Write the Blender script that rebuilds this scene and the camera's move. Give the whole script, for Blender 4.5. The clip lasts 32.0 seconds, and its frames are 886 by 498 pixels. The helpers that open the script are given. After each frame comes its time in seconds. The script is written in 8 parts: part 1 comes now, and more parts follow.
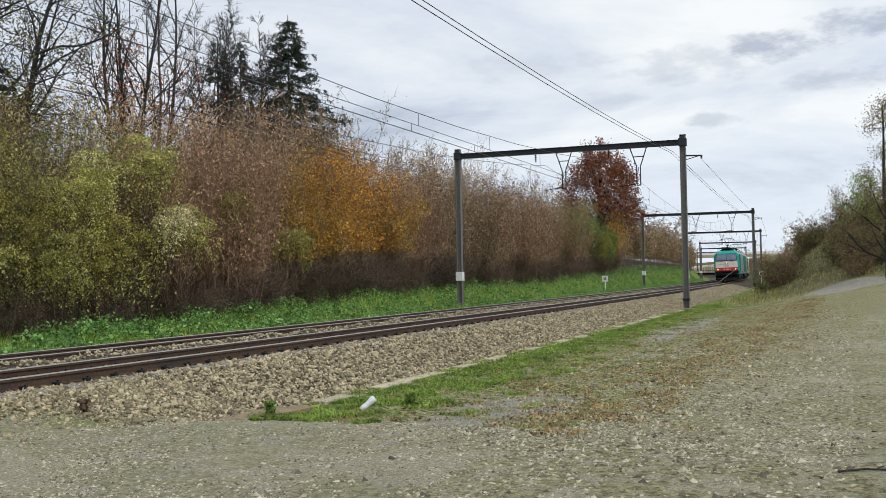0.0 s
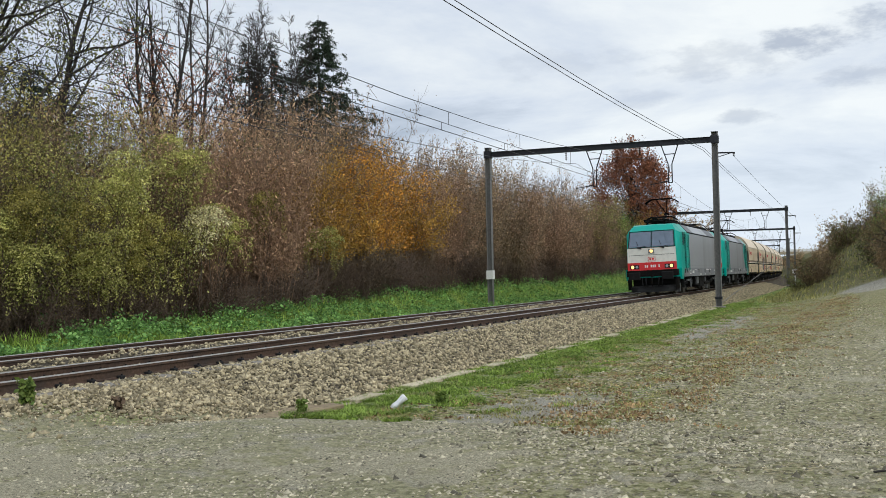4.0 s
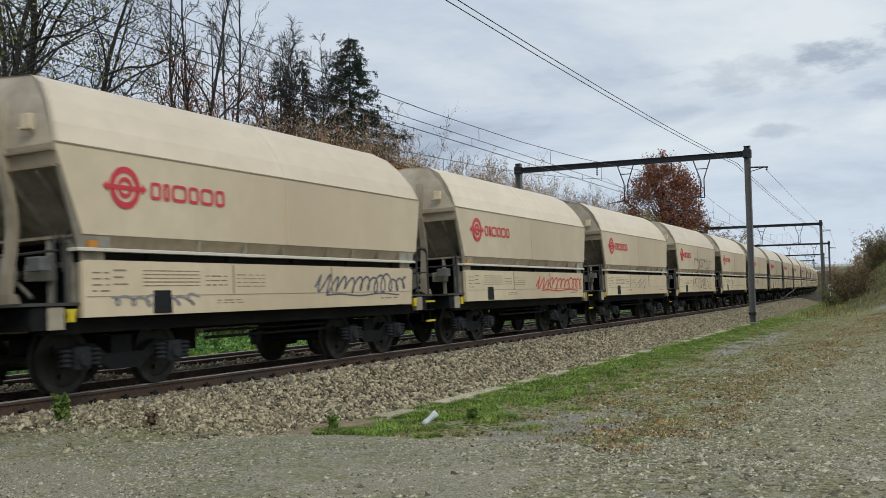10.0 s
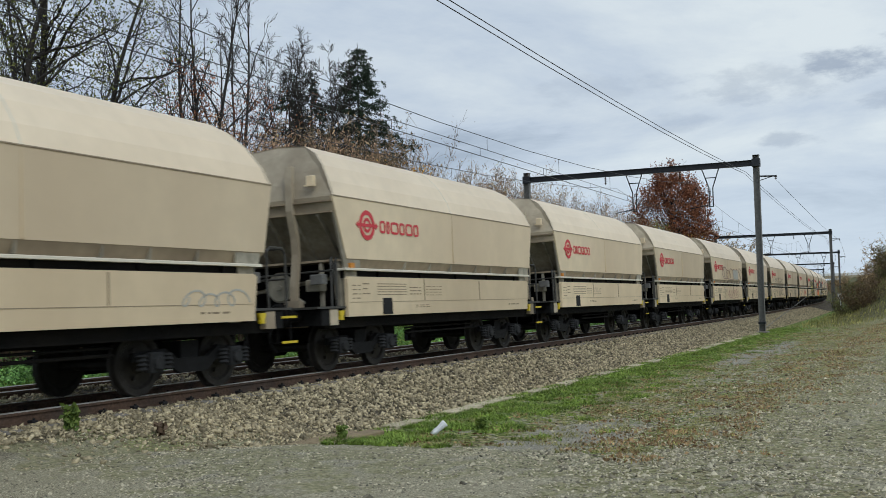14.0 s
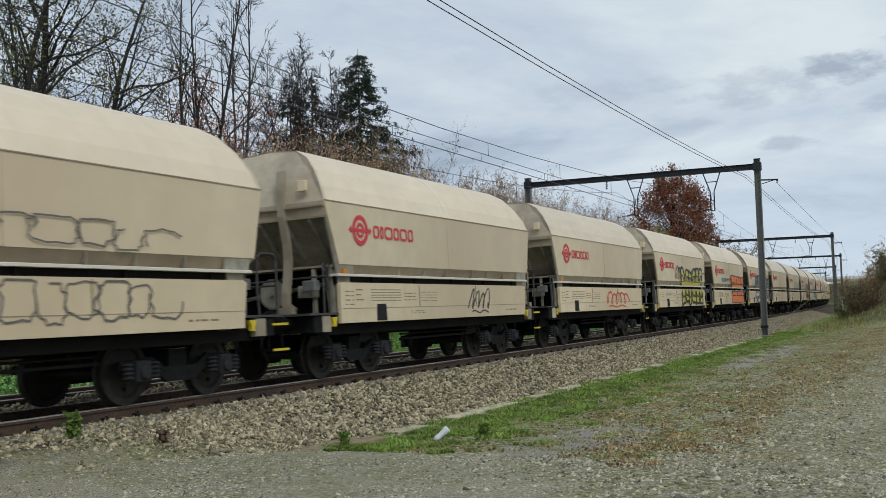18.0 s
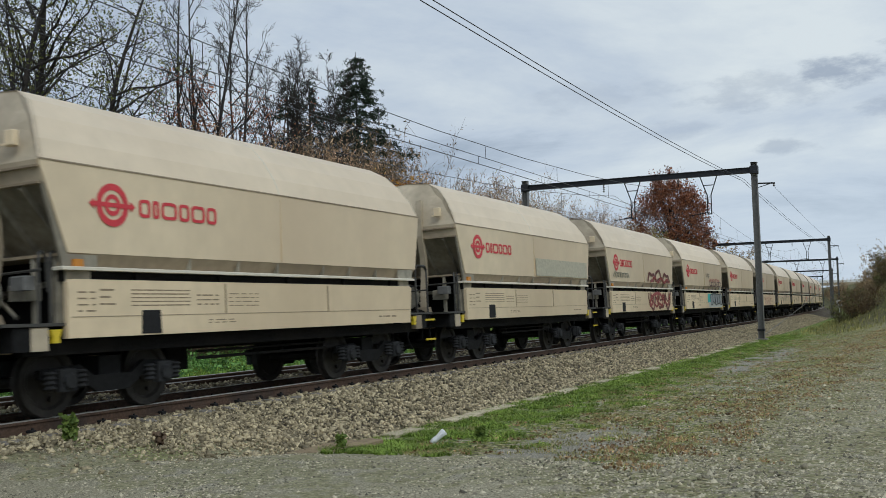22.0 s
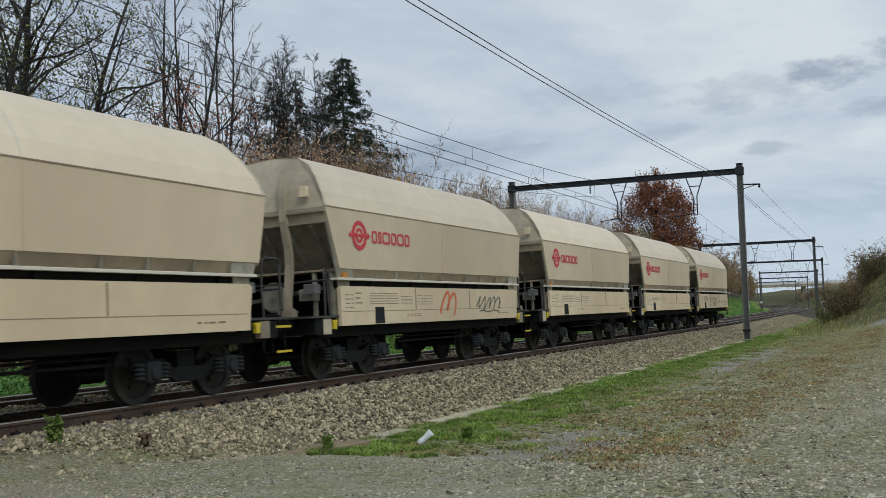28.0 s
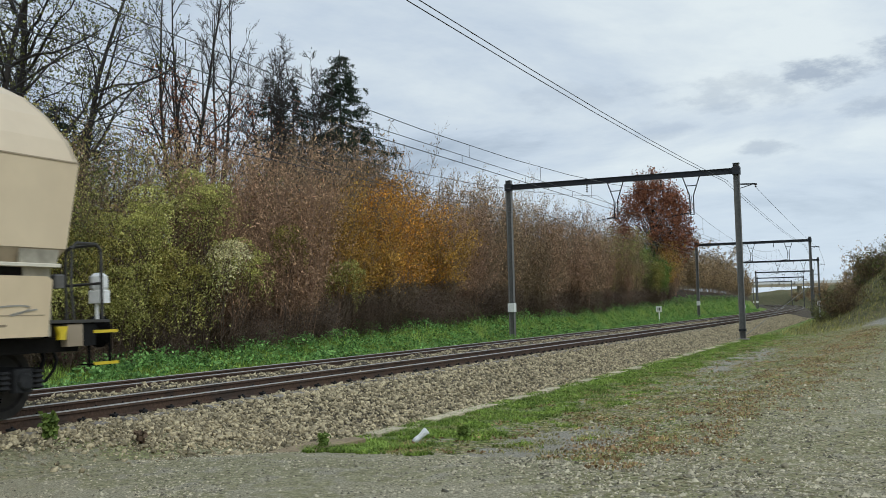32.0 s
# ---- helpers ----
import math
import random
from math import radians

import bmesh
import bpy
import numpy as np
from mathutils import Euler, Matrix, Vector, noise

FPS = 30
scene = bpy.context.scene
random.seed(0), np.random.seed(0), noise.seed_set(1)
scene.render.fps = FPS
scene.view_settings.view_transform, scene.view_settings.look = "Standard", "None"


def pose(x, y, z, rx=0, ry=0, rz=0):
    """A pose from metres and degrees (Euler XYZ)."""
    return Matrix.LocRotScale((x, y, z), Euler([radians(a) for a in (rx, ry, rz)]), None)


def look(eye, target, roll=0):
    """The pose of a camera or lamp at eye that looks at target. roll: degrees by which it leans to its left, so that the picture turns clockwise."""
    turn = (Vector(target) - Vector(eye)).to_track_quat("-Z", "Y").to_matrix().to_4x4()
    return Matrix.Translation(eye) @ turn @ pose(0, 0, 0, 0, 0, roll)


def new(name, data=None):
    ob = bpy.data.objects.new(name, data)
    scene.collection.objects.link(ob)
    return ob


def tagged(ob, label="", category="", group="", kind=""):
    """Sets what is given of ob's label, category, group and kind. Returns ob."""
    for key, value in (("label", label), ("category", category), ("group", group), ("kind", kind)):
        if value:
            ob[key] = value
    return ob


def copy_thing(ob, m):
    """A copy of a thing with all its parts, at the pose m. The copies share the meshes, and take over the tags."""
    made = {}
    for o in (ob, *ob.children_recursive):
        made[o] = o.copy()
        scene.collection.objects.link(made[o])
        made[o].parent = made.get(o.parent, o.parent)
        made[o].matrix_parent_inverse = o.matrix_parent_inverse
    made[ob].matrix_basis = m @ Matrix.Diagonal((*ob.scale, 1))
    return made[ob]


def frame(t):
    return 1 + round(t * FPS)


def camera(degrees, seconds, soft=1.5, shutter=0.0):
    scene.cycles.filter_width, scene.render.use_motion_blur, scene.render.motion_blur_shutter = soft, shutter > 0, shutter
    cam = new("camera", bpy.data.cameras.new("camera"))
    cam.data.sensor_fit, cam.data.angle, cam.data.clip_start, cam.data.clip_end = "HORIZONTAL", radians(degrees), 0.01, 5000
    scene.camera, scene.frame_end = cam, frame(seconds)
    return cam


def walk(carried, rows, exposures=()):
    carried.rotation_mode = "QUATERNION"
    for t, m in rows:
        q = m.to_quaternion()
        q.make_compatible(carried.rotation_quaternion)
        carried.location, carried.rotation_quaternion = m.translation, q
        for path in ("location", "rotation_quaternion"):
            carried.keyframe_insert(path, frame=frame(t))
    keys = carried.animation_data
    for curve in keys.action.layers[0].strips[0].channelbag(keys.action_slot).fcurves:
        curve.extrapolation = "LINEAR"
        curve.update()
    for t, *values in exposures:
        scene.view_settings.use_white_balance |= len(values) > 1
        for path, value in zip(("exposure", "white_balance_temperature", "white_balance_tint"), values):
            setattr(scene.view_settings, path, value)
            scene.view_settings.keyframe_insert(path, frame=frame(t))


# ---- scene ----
# Plan: near rail head at z = 0, track along +x bending slowly to +y; camera beside it at the origin.
EYE = 1.24          # camera height over the rail head
RAIL_Y = 10.387     # distance from the camera to the near rail
K0, S_BEND, K1 = 0.0003, 45.0, 0.0005   # curvature before and after the bend's start
CANT = 0.043
WAGON = 12.03       # length over buffers
LOCO = 18.9
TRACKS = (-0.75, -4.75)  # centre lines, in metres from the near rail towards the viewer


def arc(x, y, h, k, l):
    if abs(k) < 1e-9:
        return x + l * math.cos(h), y + l * math.sin(h), h
    g = h + k * l
    return x + (math.sin(g) - math.sin(h)) / k, y - (math.cos(g) - math.cos(h)) / k, g


def along(s, e=0.0):
    """The place s metres along the line and e metres from the near rail towards the camera, and the heading there."""
    if s < -650:
        x, y, h = arc(*arc(0, RAIL_Y, 0, K0, -650), 0, s + 650)
    elif s < S_BEND:
        x, y, h = arc(0, RAIL_Y, 0, K0, s)
    else:
        x, y, h = arc(*arc(0, RAIL_Y, 0, K0, S_BEND), K1, min(s, 650) - S_BEND)
        if s > 650:
            x, y, h = arc(x, y, h, 0, s - 650)
    return x + math.sin(h) * e, y - math.cos(h) * e, h


def view(az, pitch, roll):
    """The camera's pose, turned az degrees from the line's normal, tilted up and rolled."""
    a, p, r = radians(az), radians(pitch), radians(roll)
    f = Vector((math.sin(a) * math.cos(p), math.cos(a) * math.cos(p), math.sin(p)))
    right = Vector((math.cos(a), -math.sin(a), 0))
    up = right.cross(f)
    rr, uu = right * math.cos(r) + up * math.sin(r), up * math.cos(r) - right * math.sin(r)
    m = Matrix((rr, uu, -f)).transposed().to_4x4()
    m.translation = (0, 0, EYE)
    return m


cam = camera(47.55, 32.0, soft=0.55, shutter=0.12)
PATH = [
    (0, 67.895, 1.588, -1.057), (0.5, 67.610, 1.598, -1.023), (1, 67.285, 1.603, -1.028), (1.5, 66.991, 1.605, -1.033),
    (2, 66.746, 1.630, -1.006), (2.5, 66.548, 1.655, -0.989), (3, 66.399, 1.631, -1.009), (3.5, 66.273, 1.561, -1.035),
    (5.5, 65.841, 1.609, -1.498), (6, 65.663, 1.764, -1.428), (6.5, 65.457, 1.938, -1.400), (7, 65.239, 2.100, -1.390),
    (7.5, 65.027, 2.239, -1.363), (8, 64.847, 2.349, -1.335), (8.5, 64.723, 2.412, -1.302), (9, 64.628, 2.438, -1.263),
    (9.5, 64.530, 2.451, -1.247), (10, 64.432, 2.487, -1.253), (10.5, 64.342, 2.566, -1.255), (11, 64.267, 2.654, -1.257),
    (11.5, 64.218, 2.722, -1.275), (12, 64.187, 2.782, -1.298), (12.5, 64.154, 2.854, -1.323), (13, 64.107, 2.940, -1.340),
    (13.5, 64.040, 3.011, -1.344), (14, 63.960, 3.048, -1.343), (14.5, 63.883, 3.083, -1.340), (16.5, 63.865, 3.308, -1.494),
    (17, 63.871, 3.314, -1.536), (17.5, 63.858, 3.328, -1.598), (18, 63.877, 3.368, -1.663), (18.5, 63.923, 3.422, -1.668),
    (19, 63.948, 3.464, -1.627), (19.5, 63.957, 3.480, -1.587), (20, 63.958, 3.475, -1.558), (20.5, 63.947, 3.471, -1.554),
    (21, 63.937, 3.478, -1.546), (21.5, 63.961, 3.496, -1.545), (22, 64.047, 3.514, -1.550), (22.5, 64.165, 3.527, -1.536),
    (23, 64.263, 3.552, -1.518), (23.5, 64.341, 3.587, -1.498), (24, 64.412, 3.631, -1.496), (24.5, 64.483, 3.686, -1.520),
    (25, 64.561, 3.729, -1.539), (25.5, 64.636, 3.751, -1.551), (27.5, 64.781, 3.588, -1.615), (28, 64.803, 3.541, -1.592),
    (28.5, 64.828, 3.506, -1.606), (29, 64.873, 3.492, -1.627), (29.5, 64.928, 3.477, -1.624), (30, 64.977, 3.450, -1.609),
    (30.5, 65.021, 3.427, -1.583), (31, 65.035, 3.420, -1.530), (31.5, 65.018, 3.426, -1.450), (32, 64.999, 3.436, -1.351),
]
walk(cam, [(t, view(a, p, r)) for t, a, p, r in PATH], exposures=[(0, 0.1, 6450, 8), (6, 0.05, 6300, 6), (9, -0.15, 6200, 6), (13, -0.21, 6060, 4), (20, -0.25, 6060, 4), (28, -0.34, 6040, 4), (30.5, -0.33, 6060, 4), (32, -0.12, 6100, 3)])

# ---- world and sun ----
world = bpy.data.worlds.new("overcast_sky")
scene.world = world
world.use_nodes = True


def wire(nt, a, b):
    nt.links.new(a, b)


def make_sky():
    nt = world.node_tree
    nt.nodes.clear()
    out = nt.nodes.new("ShaderNodeOutputWorld")
    bg = nt.nodes.new("ShaderNodeBackground")
    sky = nt.nodes.new("ShaderNodeTexSky")
    sky.sky_type, sky.sun_disc = "NISHITA", False
    sky.sun_elevation, sky.sun_rotation = radians(28), radians(150)
    sky.air_density, sky.dust_density = 1.0, 2.0
    co = nt.nodes.new("ShaderNodeTexCoord")
    sep = nt.nodes.new("ShaderNodeSeparateXYZ")
    wire(nt, co.outputs["Generated"], sep.inputs[0])
    # a flat cloud deck: stretch the direction by its height
    up = nt.nodes.new("ShaderNodeMath"); up.operation = "ADD"; up.inputs[1].default_value = 0.12
    wire(nt, sep.outputs[2], up.inputs[0])
    mx = nt.nodes.new("ShaderNodeMath"); mx.operation = "MAXIMUM"; mx.inputs[1].default_value = 0.06
    wire(nt, up.outputs[0], mx.inputs[0])
    deck = nt.nodes.new("ShaderNodeVectorMath"); deck.operation = "DIVIDE"
    wire(nt, co.outputs["Generated"], deck.inputs[0])
    wire(nt, mx.outputs[0], deck.inputs[1])
    n1 = nt.nodes.new("ShaderNodeTexNoise")
    n1.inputs["Scale"].default_value, n1.inputs["Detail"].default_value, n1.inputs["Roughness"].default_value = 0.85, 7, 0.6
    n1.inputs["Distortion"].default_value = 0.3
    wire(nt, deck.outputs[0], n1.inputs["Vector"])
    ramp = nt.nodes.new("ShaderNodeValToRGB")
    cr = ramp.color_ramp
    cr.elements[0].position, cr.elements[0].color = 0.30, (0.40, 0.46, 0.57, 1)
    cr.elements[1].position, cr.elements[1].color = 0.66, (0.97, 0.985, 1.0, 1)
    mid = cr.elements.new(0.46); mid.color = (0.715, 0.765, 0.87, 1)
    wire(nt, n1.outputs["Fac"], ramp.inputs[0])

    def calc(op, a, b=0.0):
        n = nt.nodes.new("ShaderNodeMath"); n.operation = op
        for i, q in enumerate((a, b)):
            if isinstance(q, (int, float)):
                n.inputs[i].default_value = q
            else:
                wire(nt, q, n.inputs[i])
        return n.outputs[0]

    # small ragged clouds hanging lower than the deck: azimuth, elevation, half width, half height in degrees, depth
    n2 = nt.nodes.new("ShaderNodeTexNoise")
    n2.inputs["Scale"].default_value, n2.inputs["Detail"].default_value, n2.inputs["Roughness"].default_value = 26, 6, 0.6
    flat = nt.nodes.new("ShaderNodeMapping")
    flat.inputs["Scale"].default_value = (1, 1, 2.6)
    wire(nt, co.outputs["Generated"], flat.inputs[0])
    wire(nt, flat.outputs[0], n2.inputs["Vector"])
    shade = 0.0
    for az, el, rw, rh, deep in ((86.5, 12.0, 2.6, 0.8, 0.75), (82.0, 11.4, 3.6, 1.0, 0.35), (83.0, 8.3, 1.5, 0.5, 0.5), (77.5, 9.6, 1.6, 0.6, 0.25), (90.5, 12.9, 2.4, 0.8, 0.7), (73.0, 11.8, 3.5, 0.9, 0.2), (89.5, 10.0, 2.2, 0.6, 0.45)):
        a, p = radians(az), radians(el)
        mid_ = Vector((math.sin(a) * math.cos(p), math.cos(a) * math.cos(p), math.sin(p)))
        right = Vector((math.cos(a), -math.sin(a), 0))
        off = nt.nodes.new("ShaderNodeVectorMath"); off.operation = "SUBTRACT"
        wire(nt, co.outputs["Generated"], off.inputs[0])
        off.inputs[1].default_value = mid_
        sq = []
        for axis, r in ((right, radians(rw)), (right.cross(mid_), radians(rh))):
            dot = nt.nodes.new("ShaderNodeVectorMath"); dot.operation = "DOT_PRODUCT"
            wire(nt, off.outputs[0], dot.inputs[0])
            dot.inputs[1].default_value = axis / r
            sq.append(calc("MULTIPLY", dot.outputs["Value"], dot.outputs["Value"]))
        far = calc("ADD", calc("ADD", sq[0], sq[1]), calc("MULTIPLY", calc("SUBTRACT", 0.5, n2.outputs["Fac"]), 5.0))
        mr = nt.nodes.new("ShaderNodeMapRange"); mr.interpolation_type = "SMOOTHSTEP"
        mr.inputs[1].default_value, mr.inputs[2].default_value, mr.inputs[3].default_value, mr.inputs[4].default_value = -0.2, 1.5, deep, 0.0
        wire(nt, far, mr.inputs[0])
        shade = calc("MAXIMUM", mr.outputs[0], shade)
    low = nt.nodes.new("ShaderNodeMix"); low.data_type = "RGBA"
    wire(nt, shade, low.inputs[0])
    wire(nt, ramp.outputs[0], low.inputs[6])
    low.inputs[7].default_value = (0.38, 0.43, 0.55, 1)
    hz = nt.nodes.new("ShaderNodeMapRange"); hz.interpolation_type = "SMOOTHSTEP"
    hz.inputs[1].default_value, hz.inputs[2].default_value, hz.inputs[3].default_value, hz.inputs[4].default_value = 0.02, 0.19, 0.75, 0.0
    wire(nt, sep.outputs[2], hz.inputs[0])
    pale = nt.nodes.new("ShaderNodeMix"); pale.data_type = "RGBA"
    wire(nt, hz.outputs[0], pale.inputs[0])
    wire(nt, low.outputs[2], pale.inputs[6])
    pale.inputs[7].default_value = (0.82, 0.89, 1.0, 1)
    mix = nt.nodes.new("ShaderNodeMix"); mix.data_type = "RGBA"
    mix.inputs[0].default_value = 0.93
    sc = nt.nodes.new("ShaderNodeMix"); sc.data_type = "RGBA"; sc.blend_type = "MULTIPLY"; sc.inputs[0].default_value = 1
    sc.inputs[7].default_value = (0.1, 0.1, 0.1, 1)
    wire(nt, sky.outputs[0], sc.inputs[6])
    wire(nt, sc.outputs[2], mix.inputs[6])
    wire(nt, pale.outputs[2], mix.inputs[7])
    wire(nt, mix.outputs[2], bg.inputs[0])
    bg.inputs[1].default_value = 0.95
    wire(nt, bg.outputs[0], out.inputs[0])


make_sky()
sun = new("sun", bpy.data.lights.new("sun", "SUN"))
sun.data.energy, sun.data.angle, sun.data.color = 1.3, radians(18), (1.0, 0.96, 0.9)
sun.matrix_world = look((-30, -40, 45), (0, 0, 0))


# ---- materials ----
def material(name, base, rough=0.7, metal=0.0, vary=0.15, grain=30.0, wear=None, bump=0.0, bump_scale=60.0, emit=0.0, island=False, coat=0.0, streak=False, random_tint=0.0, spec=0.5, worn=(0.48, 0.72)):
    """A surface with a base colour that varies at two scales, an optional second colour as stains, and fine relief."""
    m = bpy.data.materials.new(name)
    m.use_nodes = True
    nt = m.node_tree
    bs = nt.nodes["Principled BSDF"]
    bs.inputs["Roughness"].default_value, bs.inputs["Metallic"].default_value = rough, metal
    bs.inputs["Coat Weight"].default_value = coat
    bs.inputs["Specular IOR Level"].default_value = spec
    co = nt.nodes.new("ShaderNodeTexCoord")
    fine = nt.nodes.new("ShaderNodeTexNoise")
    fine.inputs["Scale"].default_value, fine.inputs["Detail"].default_value = grain, 4
    wire(nt, co.outputs["Object"], fine.inputs["Vector"])
    coarse = nt.nodes.new("ShaderNodeTexNoise")
    coarse.inputs["Scale"].default_value, coarse.inputs["Detail"].default_value = grain / 14, 3
    src = co.outputs["Object"]
    if streak:
        mp = nt.nodes.new("ShaderNodeMapping")
        mp.inputs["Scale"].default_value = (1.0, 1.0, 0.12)
        wire(nt, src, mp.inputs[0])
        src = mp.outputs[0]
    wire(nt, src, coarse.inputs["Vector"])
    dark, light = [c * (1 - vary) for c in base], [min(1, c * (1 + vary)) for c in base]
    r1 = nt.nodes.new("ShaderNodeValToRGB")
    r1.color_ramp.elements[0].position, r1.color_ramp.elements[0].color = 0.3, (*dark, 1)
    r1.color_ramp.elements[1].position, r1.color_ramp.elements[1].color = 0.7, (*light, 1)
    wire(nt, fine.outputs["Fac"], r1.inputs[0])
    col = r1.outputs[0]
    if wear:
        r2 = nt.nodes.new("ShaderNodeValToRGB")
        r2.color_ramp.elements[0].position, r2.color_ramp.elements[0].color = worn[0], (0, 0, 0, 1)
        r2.color_ramp.elements[1].position, r2.color_ramp.elements[1].color = worn[1], (0.8, 0.8, 0.8, 1)
        wire(nt, coarse.outputs["Fac"], r2.inputs[0])
        mx = nt.nodes.new("ShaderNodeMix"); mx.data_type = "RGBA"
        wire(nt, r2.outputs[0], mx.inputs[0])
        wire(nt, col, mx.inputs[6])
        mx.inputs[7].default_value = (*wear, 1)
        col = mx.outputs[2]
    if island or random_tint:
        rnd = (nt.nodes.new("ShaderNodeNewGeometry").outputs["Random Per Island"] if island else nt.nodes.new("ShaderNodeObjectInfo").outputs["Random"])
        amount = random_tint or 0.5
        mr = nt.nodes.new("ShaderNodeMapRange")
        mr.inputs[3].default_value, mr.inputs[4].default_value = 1 - amount, 1 + amount
        wire(nt, rnd, mr.inputs[0])
        mul = nt.nodes.new("ShaderNodeVectorMath"); mul.operation = "SCALE"
        wire(nt, col, mul.inputs[0])
        wire(nt, mr.outputs[0], mul.inputs[3])
        col = mul.outputs[0]
    wire(nt, col, bs.inputs["Base Color"])
    if bump:
        nb = nt.nodes.new("ShaderNodeTexNoise")
        nb.inputs["Scale"].default_value, nb.inputs["Detail"].default_value = bump_scale, 5
        wire(nt, co.outputs["Object"], nb.inputs["Vector"])
        bp = nt.nodes.new("ShaderNodeBump")
        bp.inputs["Strength"].default_value, bp.inputs["Distance"].default_value = bump, 0.02
        wire(nt, nb.outputs["Fac"], bp.inputs["Height"])
        wire(nt, bp.outputs[0], bs.inputs["Normal"])
    if emit:
        wire(nt, col, bs.inputs["Emission Color"])
        bs.inputs["Emission Strength"].default_value = emit
    return m


def leaf_material(name, a, b, rough=0.6, trans=0.25):
    """Leaves: two colours mixed leaf by leaf, a little light coming through."""
    m = bpy.data.materials.new(name)
    m.use_nodes = True
    nt = m.node_tree
    bs = nt.nodes["Principled BSDF"]
    geo = nt.nodes.new("ShaderNodeNewGeometry")
    ramp = nt.nodes.new("ShaderNodeValToRGB")
    ramp.color_ramp.elements[0].color, ramp.color_ramp.elements[1].color = (*a, 1), (*b, 1)
    wire(nt, geo.outputs["Random Per Island"], ramp.inputs[0])
    info = nt.nodes.new("ShaderNodeObjectInfo")
    mr = nt.nodes.new("ShaderNodeMapRange")
    mr.inputs[3].default_value, mr.inputs[4].default_value = 0.75, 1.2
    wire(nt, info.outputs["Random"], mr.inputs[0])
    mul = nt.nodes.new("ShaderNodeVectorMath"); mul.operation = "SCALE"
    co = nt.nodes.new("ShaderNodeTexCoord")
    # noise blotches put dark hollows and bright lobes of the foliage into its colour
    clump_shade = nt.nodes.new("ShaderNodeTexNoise")
    clump_shade.inputs["Scale"].default_value, clump_shade.inputs["Detail"].default_value, clump_shade.inputs["Roughness"].default_value = 1.7, 4, 0.65
    wire(nt, co.outputs["Object"], clump_shade.inputs["Vector"])
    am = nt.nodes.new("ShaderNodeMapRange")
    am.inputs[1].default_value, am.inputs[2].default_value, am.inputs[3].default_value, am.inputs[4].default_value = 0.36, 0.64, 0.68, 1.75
    wire(nt, clump_shade.outputs["Fac"], am.inputs[0])
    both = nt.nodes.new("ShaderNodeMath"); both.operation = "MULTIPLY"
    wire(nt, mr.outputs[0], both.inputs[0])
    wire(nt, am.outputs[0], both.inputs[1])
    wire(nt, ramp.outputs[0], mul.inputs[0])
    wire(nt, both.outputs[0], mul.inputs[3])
    wire(nt, mul.outputs[0], bs.inputs["Base Color"])
    bs.inputs["Roughness"].default_value = rough
    bs.inputs["Specular IOR Level"].default_value = 0.25
    tr = nt.nodes.new("ShaderNodeBsdfTranslucent")
    wire(nt, mul.outputs[0], tr.inputs[0])
    mx = nt.nodes.new("ShaderNodeMixShader")
    mx.inputs[0].default_value = trans
    wire(nt, bs.outputs[0], mx.inputs[1])
    wire(nt, tr.outputs[0], mx.inputs[2])
    wire(nt, mx.outputs[0], nt.nodes["Material Output"].inputs[0])
    return m


